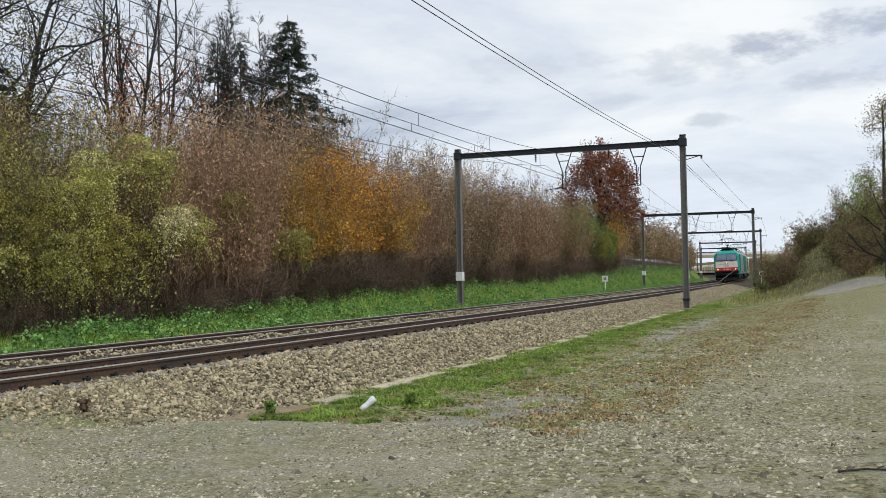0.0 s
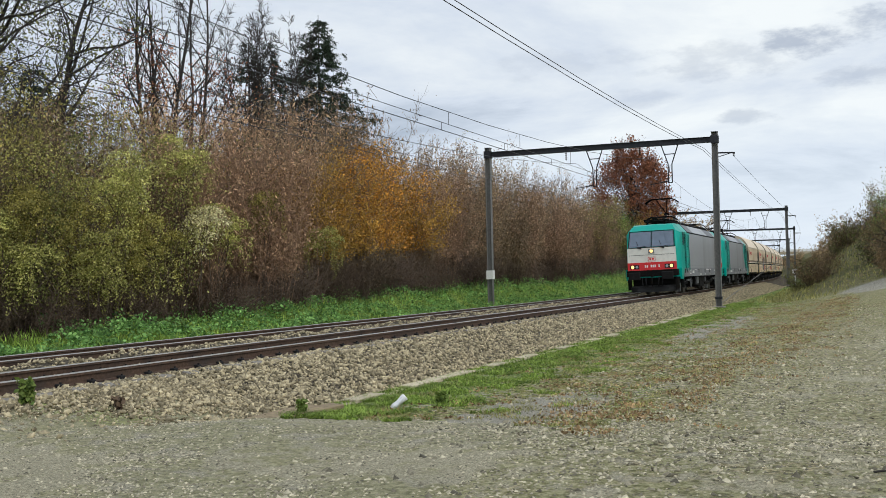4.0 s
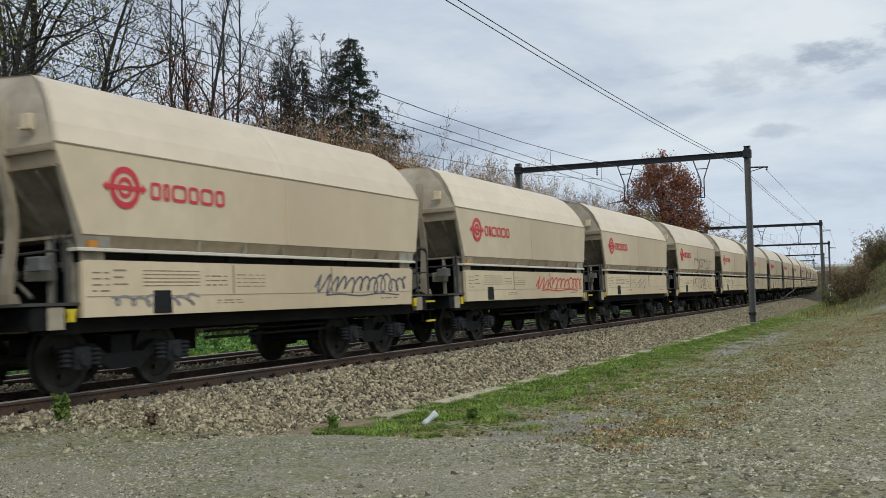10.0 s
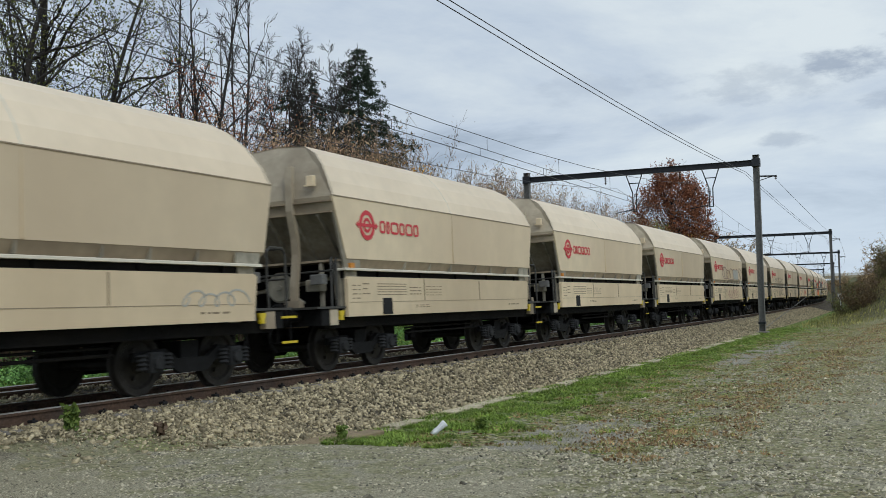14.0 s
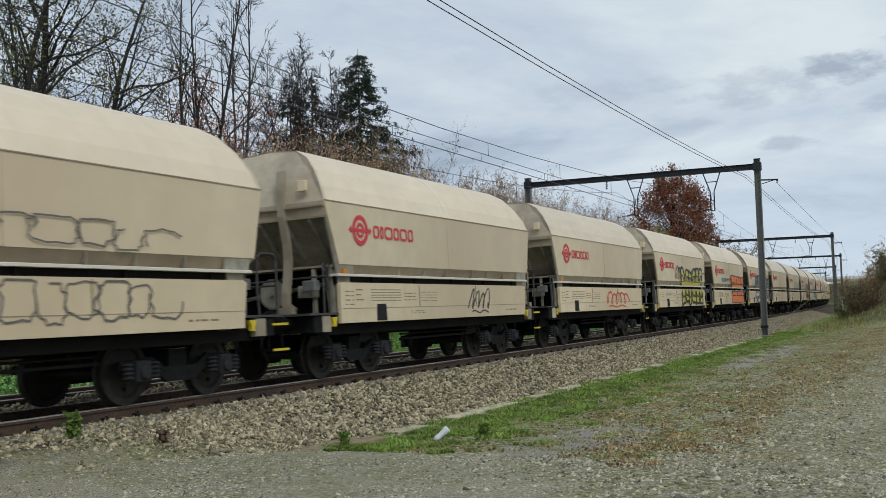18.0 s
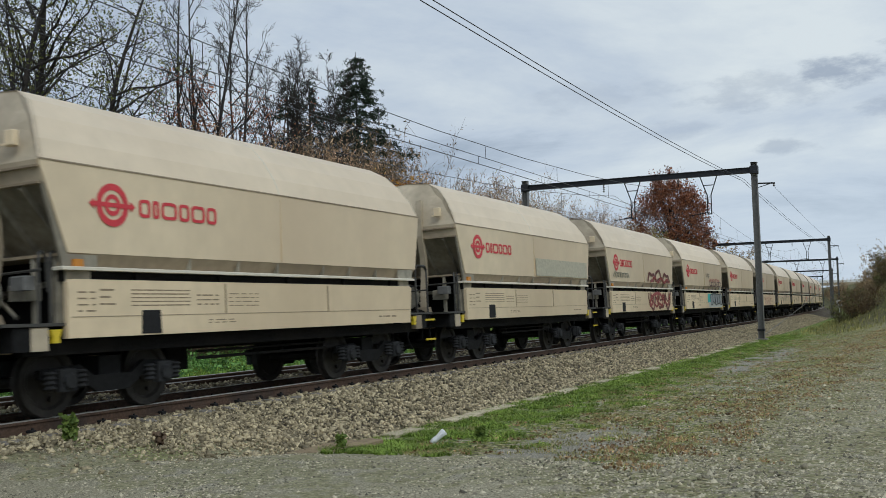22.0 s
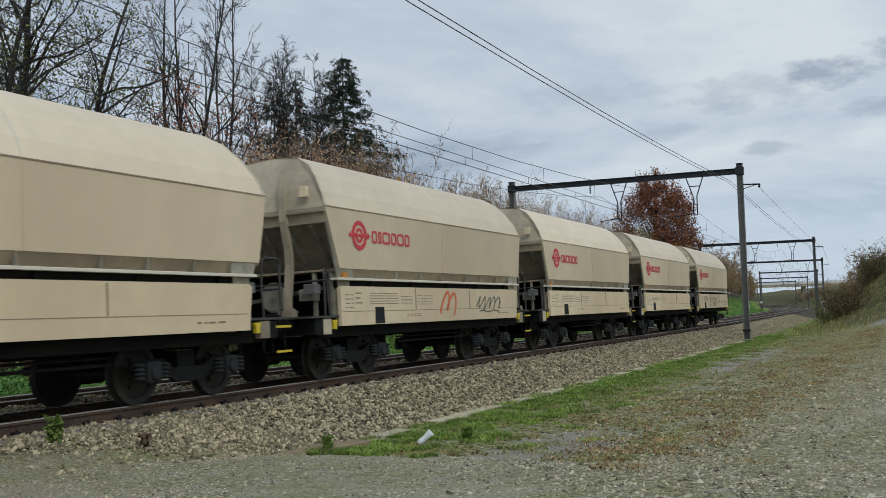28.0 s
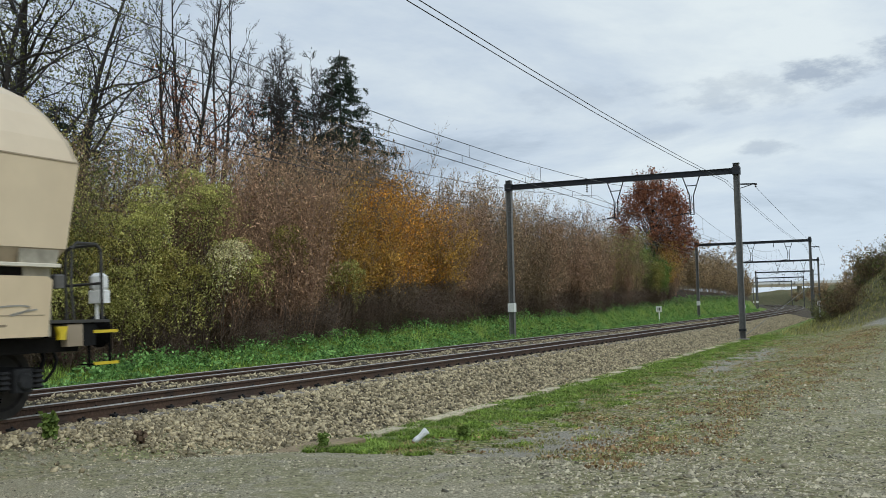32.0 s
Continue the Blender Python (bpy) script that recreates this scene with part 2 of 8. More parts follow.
def ground_material():
    """Ballast, verge, gravel and grass, told apart by the distance from the rail with ragged borders."""
    m = bpy.data.materials.new("ground")
    m.use_nodes = True
    nt = m.node_tree
    bs = nt.nodes["Principled BSDF"]
    bs.inputs["Roughness"].default_value = 0.95
    bs.inputs["Specular IOR Level"].default_value = 0.2
    co = nt.nodes.new("ShaderNodeTexCoord")
    P = co.outputs["Object"]

    def noise_at(scale, detail=4, rough=0.55):
        n = nt.nodes.new("ShaderNodeTexNoise")
        n.inputs["Scale"].default_value, n.inputs["Detail"].default_value, n.inputs["Roughness"].default_value = scale, detail, rough
        wire(nt, P, n.inputs["Vector"])
        return n.outputs["Fac"]

    def calc(op, a, b=0.0):
        n = nt.nodes.new("ShaderNodeMath")
        n.operation = op
        for i, q in enumerate((a, b)):
            if isinstance(q, (int, float)):
                n.inputs[i].default_value = q
            else:
                wire(nt, q, n.inputs[i])
        return n.outputs[0]

    def step(v, lo, hi):
        n = nt.nodes.new("ShaderNodeMapRange")
        n.interpolation_type = "SMOOTHSTEP"
        n.inputs[1].default_value, n.inputs[2].default_value = lo, hi
        wire(nt, v, n.inputs[0])
        return n.outputs[0]

    def ramp(v, *stops):
        n = nt.nodes.new("ShaderNodeValToRGB")
        el = n.color_ramp.elements
        while len(el) < len(stops):
            el.new(0.5)
        for k, (p, c) in zip(el, stops):
            k.position, k.color = p, (*c, 1)
        wire(nt, v, n.inputs[0])
        return n.outputs[0]

    def blend(f, a, b):
        n = nt.nodes.new("ShaderNodeMix")
        n.data_type = "RGBA"
        wire(nt, f, n.inputs[0])
        wire(nt, a, n.inputs[6])
        wire(nt, b, n.inputs[7])
        return n.outputs[2]

    lat = nt.nodes.new("ShaderNodeAttribute")
    lat.attribute_name = "lateral"
    run = nt.nodes.new("ShaderNodeAttribute")
    run.attribute_name = "run"
    e0, s0 = lat.outputs["Fac"], run.outputs["Fac"]
    big, mid, fine, grit = noise_at(0.35, 3), noise_at(2.2, 5, 0.65), noise_at(14, 5, 0.7), noise_at(42, 5, 0.8)
    e = calc("ADD", e0, calc("MULTIPLY", calc("SUBTRACT", mid, 0.5), 0.9))
    s = calc("ADD", s0, calc("MULTIPLY", calc("SUBTRACT", mid, 0.5), 1.5))
    vor = nt.nodes.new("ShaderNodeTexVoronoi")
    vor.inputs["Scale"].default_value = 14
    wire(nt, P, vor.inputs["Vector"])
    # ballast bed, its colour darkened to put in shade between the loose stones
    stones = ramp(vor.outputs["Color"], (0.0, (0.025, 0.021, 0.016)), (0.5, (0.075, 0.063, 0.046)), (1.0, (0.22, 0.185, 0.135)))
    patch = noise_at(6.0, 5, 0.7)
    gravel = ramp(grit, (0.38, (0.19, 0.174, 0.118)), (0.5, (0.375, 0.345, 0.242)), (0.62, (0.60, 0.55, 0.40)))
    trodden = ramp(grit, (0.38, (0.15, 0.14, 0.11)), (0.5, (0.32, 0.30, 0.245)), (0.62, (0.56, 0.53, 0.44)))
    gravel = blend(calc("MULTIPLY", step(big, 0.45, 0.62), 0.75), gravel, trodden)
    # straw and litter: lowest stops paint the shaded gaps that give relief
    straw = ramp(fine, (0.40, (0.03, 0.03, 0.012)), (0.47, (0.13, 0.135, 0.04)), (0.53, (0.28, 0.265, 0.10)), (0.60, (0.58, 0.51, 0.31)))
    litter = ramp(fine, (0.41, (0.03, 0.024, 0.013)), (0.5, (0.19, 0.145, 0.075)), (0.59, (0.56, 0.45, 0.28)))
    grass = ramp(fine, (0.41, (0.03, 0.055, 0.012)), (0.5, (0.14, 0.20, 0.045)), (0.59, (0.34, 0.40, 0.11)))
    dirt = ramp(fine, (0.25, (0.03, 0.024, 0.018)), (0.8, (0.10, 0.08, 0.06)))
    # near side, from the track outwards: grass, straw with leaf litter, gravel showing through
    wob = calc("ADD", calc("MULTIPLY", calc("SUBTRACT", mid, 0.5), 4.5), calc("MULTIPLY", calc("SUBTRACT", patch, 0.5), 3.5))
    moss = blend(step(patch, 0.49, 0.55), straw, litter)
    moss = blend(calc("MULTIPLY", step(mid, 0.50, 0.56), 0.8), moss, grass)
    moss = blend(step(calc("ADD", patch, calc("MULTIPLY", calc("SUBTRACT", big, 0.5), 0.5)), 0.56, 0.60), moss, gravel)
    near = blend(step(e, 2.2, 2.7), stones, grass)
    near = blend(step(calc("ADD", e0, wob), 3.8, 4.6), near, moss)
    bare = calc("SUBTRACT", calc("ADD", e0, wob), calc("MULTIPLY", s0, 0.12))
    near = blend(step(bare, 5.9, 6.9), near, gravel)

    def bald(near, cs, ce, rs, re):
        a = calc("DIVIDE", calc("SUBTRACT", s, cs), rs)
        b = calc("DIVIDE", calc("SUBTRACT", calc("ADD", e0, calc("MULTIPLY", wob, 0.35)), ce), re)
        return blend(step(calc("ADD", calc("MULTIPLY", a, a), calc("MULTIPLY", b, b)), 1.15, 0.75), near, trodden)

    near = bald(near, 36.0, 5.2, 8.0, 0.75)
    near = bald(near, 13.6, 5.7, 2.4, 0.75)
    film = ramp(fine, (0.38, (0.14, 0.138, 0.06)), (0.5, (0.28, 0.272, 0.135)), (0.62, (0.44, 0.415, 0.25)))
    lot = blend(calc("MULTIPLY", step(patch, 0.5, 0.56), 0.6), film, litter)
    corner = step(calc("ADD", calc("ADD", s0, calc("MULTIPLY", wob, 0.8)), calc("MULTIPLY", calc("MAXIMUM", calc("SUBTRACT", e0, 6.0), 0.0), 1.2)), 12.3, 11.6)
    near = blend(calc("MULTIPLY", corner, step(e, 0.6, 1.2)), near, gravel)
    # a mossy strip on the trodden corner
    ma = calc("DIVIDE", calc("SUBTRACT", s, 10.0), 0.75)
    mb = calc("DIVIDE", calc("SUBTRACT", e0, 0.4), 2.0)
    near = blend(calc("MULTIPLY", step(calc("ADD", calc("MULTIPLY", ma, ma), calc("MULTIPLY", mb, mb)), 1.2, 0.5), step(fine, 0.42, 0.52)), near, grass)
    near = blend(calc("MULTIPLY", step(e0, 6.5, 7.8), calc("MULTIPLY", step(calc("ADD", mid, calc("MULTIPLY", big, 0.6)), 0.68, 0.84), 0.9)), near, lot)
    near = blend(calc("MULTIPLY", corner, calc("MULTIPLY", step(calc("ADD", calc("MULTIPLY", mid, 0.7), calc("MULTIPLY", big, 0.6)), 0.60, 0.70), 0.7)), near, film)
    bank = ramp(mid, (0.40, (0.055, 0.06, 0.026)), (0.52, (0.13, 0.125, 0.052)), (0.62, (0.20, 0.155, 0.085)))
    hill = calc("MULTIPLY", step(s, 62, 72), step(e, 3.4, 5.0))
    near = blend(hill, near, bank)
    near = bald(near, 61.0, 11.0, 6.5, 2.6)
    verge = ramp(fine, (0.41, (0.03, 0.06, 0.012)), (0.5, (0.14, 0.22, 0.04)), (0.59, (0.30, 0.38, 0.09)))
    far = blend(step(e, -7.6, -8.4), stones, verge)
    far = blend(step(e, -11.7, -12.3), far, dirt)
    side = calc("GREATER_THAN", e0, -3.0)
    wire(nt, blend(side, far, near), bs.inputs["Base Color"])
    bp = nt.nodes.new("ShaderNodeBump")
    bp.inputs["Strength"].default_value, bp.inputs["Distance"].default_value = 0.9, 0.03
    wire(nt, calc("ADD", calc("ADD", grit, calc("MULTIPLY", fine, 0.6)), calc("MULTIPLY", vor.outputs["Distance"], 0.6)), bp.inputs["Height"])
    wire(nt, bp.outputs[0], bs.inputs["Normal"])
    return m


M = {
    "ground": ground_material(),
    "stone": material("ballast_stone", (0.365, 0.31, 0.20), 0.9, vary=0.35, grain=25, island=True, random_tint=0.6, spec=0.25),
    "pebble": material("pebble", (0.375, 0.34, 0.245), 0.9, vary=0.2, grain=40, island=True, random_tint=0.75, spec=0.25),
    "rail_side": material("rusty_rail", (0.095, 0.06, 0.042), 0.75, 0.2, 0.35, 25, wear=(0.05, 0.04, 0.035), bump=0.3, spec=0.3),
    "rail_top": material("polished_rail", (0.40, 0.385, 0.36), 0.45, 0.6, 0.15, 20),
    "sleeper": material("concrete_sleeper", (0.22, 0.20, 0.175), 0.9, vary=0.25, grain=18, bump=0.3),
    "slab": material("concrete_slab", (0.50, 0.435, 0.31), 0.9, vary=0.2, grain=15, wear=(0.27, 0.23, 0.14), bump=0.4, random_tint=0.15),
    "plank": material("weathered_plank", (0.26, 0.20, 0.12), 0.85, vary=0.3, grain=12, bump=0.4),
    "galv": material("galvanised_steel", (0.17, 0.168, 0.16), 0.65, 0.3, 0.2, 8, wear=(0.12, 0.11, 0.10), streak=True),
    "dark_steel": material("dark_steel", (0.035, 0.037, 0.042), 0.55, 0.6, 0.25, 10),
    "wire": material("copper_wire", (0.05, 0.05, 0.055), 0.5, 0.7, 0.1, 10),
    "porcelain": material("brown_insulator", (0.05, 0.03, 0.025), 0.25, 0, 0.1, 20),
    "white": material("white_paint", (0.75, 0.75, 0.73), 0.5, 0, 0.08, 20),
    "teal": material("teal_paint", (0.001, 0.375, 0.305), 0.42, 0, 0.05, 3, wear=(0.004, 0.31, 0.25), spec=0.3, coat=0.05, streak=True),
    "teal_rail": material("dull_teal_paint", (0.02, 0.19, 0.155), 0.5, 0, 0.1, 8),
    "silver": material("grey_paint", (0.30, 0.31, 0.33), 0.38, 0, 0.04, 4, wear=(0.14, 0.125, 0.11), coat=0.1, streak=True, worn=(0.56, 0.80)),
    "sill": material("dark_grey_paint", (0.20, 0.21, 0.225), 0.45, 0, 0.1, 8, wear=(0.13, 0.125, 0.12)),
    "axle": material("dusty_axle_box", (0.022, 0.023, 0.025), 0.75, 0, 0.3, 14, wear=(0.015, 0.015, 0.015), spec=0.25),
    "roof_dark": material("dark_roof_panel", (0.10, 0.105, 0.11), 0.5, 0, 0.15, 8, wear=(0.06, 0.06, 0.06)),
    "cab_white": material("off_white_paint", (0.74, 0.73, 0.67), 0.4, 0, 0.07, 6, wear=(0.48, 0.46, 0.42), streak=True),
    "red": material("red_paint", (0.62, 0.025, 0.03), 0.4, 0, 0.08, 8),
    # windscreen: grey-blue of the reflected sky is put into the base colour
    "windscreen": material("sky_toned_glass", (0.17, 0.21, 0.26), 0.08, 0.6, 0.1, 3, coat=1.0),
    "dark_glass": material("dark_side_glass", (0.004, 0.005, 0.006), 0.3, 0, 0.1, 3, spec=0.15),
    "rubber": material("black_rubber", (0.012, 0.012, 0.013), 0.7, 0, 0.2, 20, spec=0.25),
    "lamp": material("lit_headlamp", (1.0, 0.60, 0.20), 0.3, 0, 0.02, 5, emit=1.5),
    "lamp_off": material("lamp_glass", (0.35, 0.37, 0.4), 0.15, 0, 0.1, 20),
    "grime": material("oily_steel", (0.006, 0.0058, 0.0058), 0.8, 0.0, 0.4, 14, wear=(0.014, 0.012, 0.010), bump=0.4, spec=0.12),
    "bogie": material("dusty_bogie_steel", (0.009, 0.0092, 0.0097), 0.8, 0.0, 0.35, 12, wear=(0.006, 0.006, 0.006), bump=0.3, spec=0.2),
    "tread": material("worn_wheel_tread", (0.030, 0.027, 0.024), 0.6, 0.2, 0.3, 10, spec=0.3),
    "loco_wheel": material("rail_worn_wheel", (0.085, 0.075, 0.058), 0.55, 0.3, 0.3, 9, wear=(0.03, 0.027, 0.023)),
    "cream": material("cream_paint", (0.68, 0.56, 0.385), 0.5, 0, 0.05, 3.0, wear=(0.54, 0.42, 0.28), streak=True, random_tint=0.10, worn=(0.42, 0.70)),
    "cream_top": material("pale_cream_paint", (0.74, 0.62, 0.455), 0.5, 0, 0.05, 2.5, wear=(0.63, 0.51, 0.36), random_tint=0.08, worn=(0.42, 0.70)),
    "cream_low": material("warm_cream_paint", (0.72, 0.585, 0.39), 0.5, 0, 0.06, 3.5, wear=(0.54, 0.42, 0.27), streak=True, random_tint=0.10, worn=(0.42, 0.70)),
    "lip": material("pale_lip_paint", (0.66, 0.61, 0.50), 0.5, 0, 0.06, 6),
    "band": material("tan_paint", (0.33, 0.265, 0.18), 0.7, 0, 0.15, 6, wear=(0.22, 0.17, 0.115), streak=True),
    "hopper_end": material("weathered_end_paint", (0.47, 0.40, 0.29), 0.65, 0, 0.1, 7, wear=(0.20, 0.155, 0.105), random_tint=0.22, worn=(0.42, 0.68)),
    "funnel": material("dull_funnel_paint", (0.30, 0.275, 0.215), 0.75, 0, 0.25, 6, wear=(0.13, 0.11, 0.08), streak=True),
    "pipe": material("grey_handrail_paint", (0.05, 0.048, 0.043), 0.6, 0, 0.2, 12, wear=(0.03, 0.027, 0.024)),
    "mark": material("stencil_paint", (0.26, 0.20, 0.13), 0.7, 0, 0.2, 20),
    "logo": material("red_marking", (0.58, 0.035, 0.05), 0.55, 0, 0.1, 10),
    "yellow": material("yellow_paint", (0.62, 0.47, 0.02), 0.5, 0, 0.1, 15),
    "orange_box": material("orange_label", (0.55, 0.22, 0.03), 0.6, 0, 0.1, 15),
    "bark": material("grey_bark", (0.085, 0.072, 0.058), 0.95, 0, 0.35, 9, wear=(0.05, 0.055, 0.035), bump=0.5),
    "dark_bark": material("dark_bark", (0.035, 0.03, 0.026), 0.95, 0, 0.3, 9, bump=0.5),
    "twig": material("brown_twig", (0.20, 0.148, 0.095), 0.9, 0, 0.3, 20, random_tint=0.2),
    "red_twig": material("reddish_twig", (0.30, 0.185, 0.12), 0.9, 0, 0.3, 20, random_tint=0.2),
    "dead_twig": material("dead_stalk", (0.115, 0.085, 0.065), 0.95, 0, 0.35, 20, random_tint=0.25, spec=0.2),
    "litter": material("white_plastic", (0.75, 0.76, 0.78), 0.35, 0, 0.05, 20),
    "sign": material("white_enamel", (0.72, 0.72, 0.70), 0.4, 0, 0.06, 10),
}
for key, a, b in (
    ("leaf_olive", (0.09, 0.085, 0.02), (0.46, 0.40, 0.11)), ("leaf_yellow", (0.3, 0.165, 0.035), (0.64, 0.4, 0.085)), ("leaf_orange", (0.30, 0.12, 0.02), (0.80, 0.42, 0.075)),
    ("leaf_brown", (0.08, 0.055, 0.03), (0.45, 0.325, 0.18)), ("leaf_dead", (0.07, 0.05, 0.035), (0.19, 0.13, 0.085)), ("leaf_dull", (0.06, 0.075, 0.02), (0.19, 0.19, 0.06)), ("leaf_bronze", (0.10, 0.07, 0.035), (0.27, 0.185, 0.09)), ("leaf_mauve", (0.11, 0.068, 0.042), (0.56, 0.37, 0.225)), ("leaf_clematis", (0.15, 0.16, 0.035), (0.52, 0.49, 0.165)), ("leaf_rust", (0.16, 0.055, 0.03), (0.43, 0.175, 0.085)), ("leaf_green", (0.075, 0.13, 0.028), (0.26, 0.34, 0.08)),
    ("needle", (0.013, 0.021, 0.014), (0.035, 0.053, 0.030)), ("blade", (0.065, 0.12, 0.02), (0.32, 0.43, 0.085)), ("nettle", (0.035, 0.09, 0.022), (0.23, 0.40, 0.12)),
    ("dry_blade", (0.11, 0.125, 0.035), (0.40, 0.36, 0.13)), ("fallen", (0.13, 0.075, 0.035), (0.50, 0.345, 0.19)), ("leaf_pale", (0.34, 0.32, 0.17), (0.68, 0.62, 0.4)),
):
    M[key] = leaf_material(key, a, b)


# ---- building helpers ----
class Build:
    """Collects boxes, bars and extrusions as plain vertices and faces."""

    def __init__(self):
        self.v, self.f = [], []

    def add(self, vs, fs):
        k = len(self.v)
        self.v += [tuple(p) for p in vs]
        self.f += [tuple(i + k for i in q) for q in fs]
        return self

    def box(self, x0, x1, y0, y1, z0, z1, c=0.0):
        """A box; c chamfers its upright edges and its top."""
        if c:
            ring = [(x0 + c, y0), (x1 - c, y0), (x1, y0 + c), (x1, y1 - c), (x1 - c, y1), (x0 + c, y1), (x0, y1 - c), (x0, y0 + c)]
            inner = [(min(max(x, x0 + c), x1 - c), min(max(y, y0 + c), y1 - c)) for x, y in ring]
            vs = [(*p, z0) for p in ring] + [(*p, z1 - c) for p in ring] + [(*p, z1) for p in inner]
            fs = [tuple(range(7, -1, -1))]
            for a in (0, 8):
                fs += [(a + i, a + (i + 1) % 8, a + 8 + (i + 1) % 8, a + 8 + i) for i in range(8)]
            fs.append(tuple(range(16, 24)))
            return self.add(vs, fs)
        vs = [(x, y, z) for z in (z0, z1) for x, y in ((x0, y0), (x1, y0), (x1, y1), (x0, y1))]
        return self.add(vs, [(3, 2, 1, 0), (4, 5, 6, 7), (0, 1, 5, 4), (1, 2, 6, 5), (2, 3, 7, 6), (3, 0, 4, 7)])

    def prism(self, outline, axis, a, b):
        """An outline in the plane across the axis, pushed from a to b. x: (y, z), y: (x, z), z: (x, y)."""
        n = len(outline)
        at = {"x": lambda p, t: (t, p[0], p[1]), "y": lambda p, t: (p[0], t, p[1]), "z": lambda p, t: (p[0], p[1], t)}[axis]
        vs = [at(p, a) for p in outline] + [at(p, b) for p in outline]
        return self.add(vs, [tuple(range(n - 1, -1, -1)), tuple(range(n, 2 * n))] + [(i, (i + 1) % n, n + (i + 1) % n, n + i) for i in range(n)])

    def bar(self, p, q, r, r2=None, n=6):
        p, q = Vector(p), Vector(q)
        r2 = r if r2 is None else r2
        d = (q - p).normalized()
        u = d.orthogonal().normalized()
        w = d.cross(u)
        ring = [(math.cos(2 * math.pi * i / n), math.sin(2 * math.pi * i / n)) for i in range(n)]
        vs = [p + (u * c + w * s) * r for c, s in ring] + [q + (u * c + w * s) * r2 for c, s in ring]
        return self.add(vs, [tuple(range(n - 1, -1, -1)), tuple(range(n, 2 * n))] + [(i, (i + 1) % n, n + (i + 1) % n, n + i) for i in range(n)])

    def path(self, pts, r, n=5):
        for a, b in zip(pts, pts[1:]):
            self.bar(a, b, r, n=n)
        return self

    def tube(self, pts, r, n=4):
        """One unbroken tube along points that run mainly sideways."""
        k0, pts = len(self.v), [Vector(p) for p in pts]
        for i, p in enumerate(pts):
            d = (pts[min(i + 1, len(pts) - 1)] - pts[max(i - 1, 0)]).normalized()
            u = d.cross(Vector((0, 0, 1)))
            u = u.normalized() if u.length > 0.01 else d.orthogonal().normalized()
            w = u.cross(d)
            self.v += [tuple(p + (u * math.cos(2 * math.pi * j / n) + w * math.sin(2 * math.pi * j / n)) * r) for j in range(n)]
        for i in range(len(pts) - 1):
            a = k0 + i * n
            self.f += [(a + j, a + (j + 1) % n, a + n + (j + 1) % n, a + n + j) for j in range(n)]
        self.f += [tuple(range(k0 + n - 1, k0 - 1, -1)), tuple(range(k0 + (len(pts) - 1) * n, k0 + len(pts) * n))]
        return self

    def lathe(self, prof, c, axis="y", n=20):
        """Turns (radius, offset) pairs round an axis through c."""
        c = Vector(c)
        vs = []
        for r, o in prof:
            for i in range(n):
                a = 2 * math.pi * i / n
                x, y = r * math.cos(a), r * math.sin(a)
                vs.append(c + Vector({"y": (x, o, y), "x": (o, x, y), "z": (x, y, o)}[axis]))
        k = len(prof)
        fs = [(j * n + i, j * n + (i + 1) % n, (j + 1) * n + (i + 1) % n, (j + 1) * n + i) for j in range(k - 1) for i in range(n)]
        fs += [tuple(range(n - 1, -1, -1)), tuple(range((k - 1) * n, k * n))]
        return self.add(vs, fs)

    def mesh(self, name, mat, smooth=False):
        me = bpy.data.meshes.new(name)
        me.from_pydata(self.v, [], self.f)
        me.materials.append(M[mat] if isinstance(mat, str) else mat)
        bm = bmesh.new()
        bm.from_mesh(me)
        bmesh.ops.recalc_face_normals(bm, faces=bm.faces)
        bm.to_mesh(me)
        bm.free()
        if smooth:
            me.shade_smooth()
        return me


def part(name, build, mat, parent=None, label="", smooth=False):
    """One mesh object under its thing, from a Build or from a finished mesh."""
    me = build if isinstance(build, bpy.types.Mesh) else build.mesh(name, mat, smooth)
    ob = new(name, me)
    ob.parent = parent
    if label:
        ob["label"] = label
    return ob


def quick_mesh(name, verts, faces, mat):
    """A mesh from arrays: verts (n, 3), faces (m, 3) or (m, 4)."""
    me = bpy.data.meshes.new(name)
    verts, faces = np.asarray(verts, np.float32), np.asarray(faces, np.int32)
    k = faces.shape[1]
    me.vertices.add(len(verts))
    me.vertices.foreach_set("co", verts.ravel())
    me.loops.add(faces.size)
    me.loops.foreach_set("vertex_index", faces.ravel())
    me.polygons.add(len(faces))
    me.polygons.foreach_set("loop_start", np.arange(0, faces.size, k, dtype=np.int32))
    me.update(calc_edges=True)
    for q in (mat if isinstance(mat, (list, tuple)) else [mat]):
        me.materials.append(M[q])
    return me


def thing(name, label, category, group="", kind="", at=None):
    ob = tagged(new(name), label, category, group, kind)
    if at is not None:
        ob.matrix_world = at
    return ob


# ---- ground, track and ballast ----
def smooth(x, a, b):
    t = min(1.0, max(0.0, (x - a) / (b - a)))
    return t * t * (3 - 2 * t)


def lerp_table(x, pts):
    for (x0, y0), (x1, y1) in zip(pts, pts[1:]):
        if x <= x1:
            return y0 + (y1 - y0) * max(0.0, (x - x0)) / (x1 - x0)
    return pts[-1][1]


def verge(s):
    """Height of the hedge's foot beyond the far track."""
    return -0.3 + 1.5 * smooth(s, 15, 58) + 0.7 * smooth(s, 70, 105) + 0.9 * smooth(s, 100, 140)


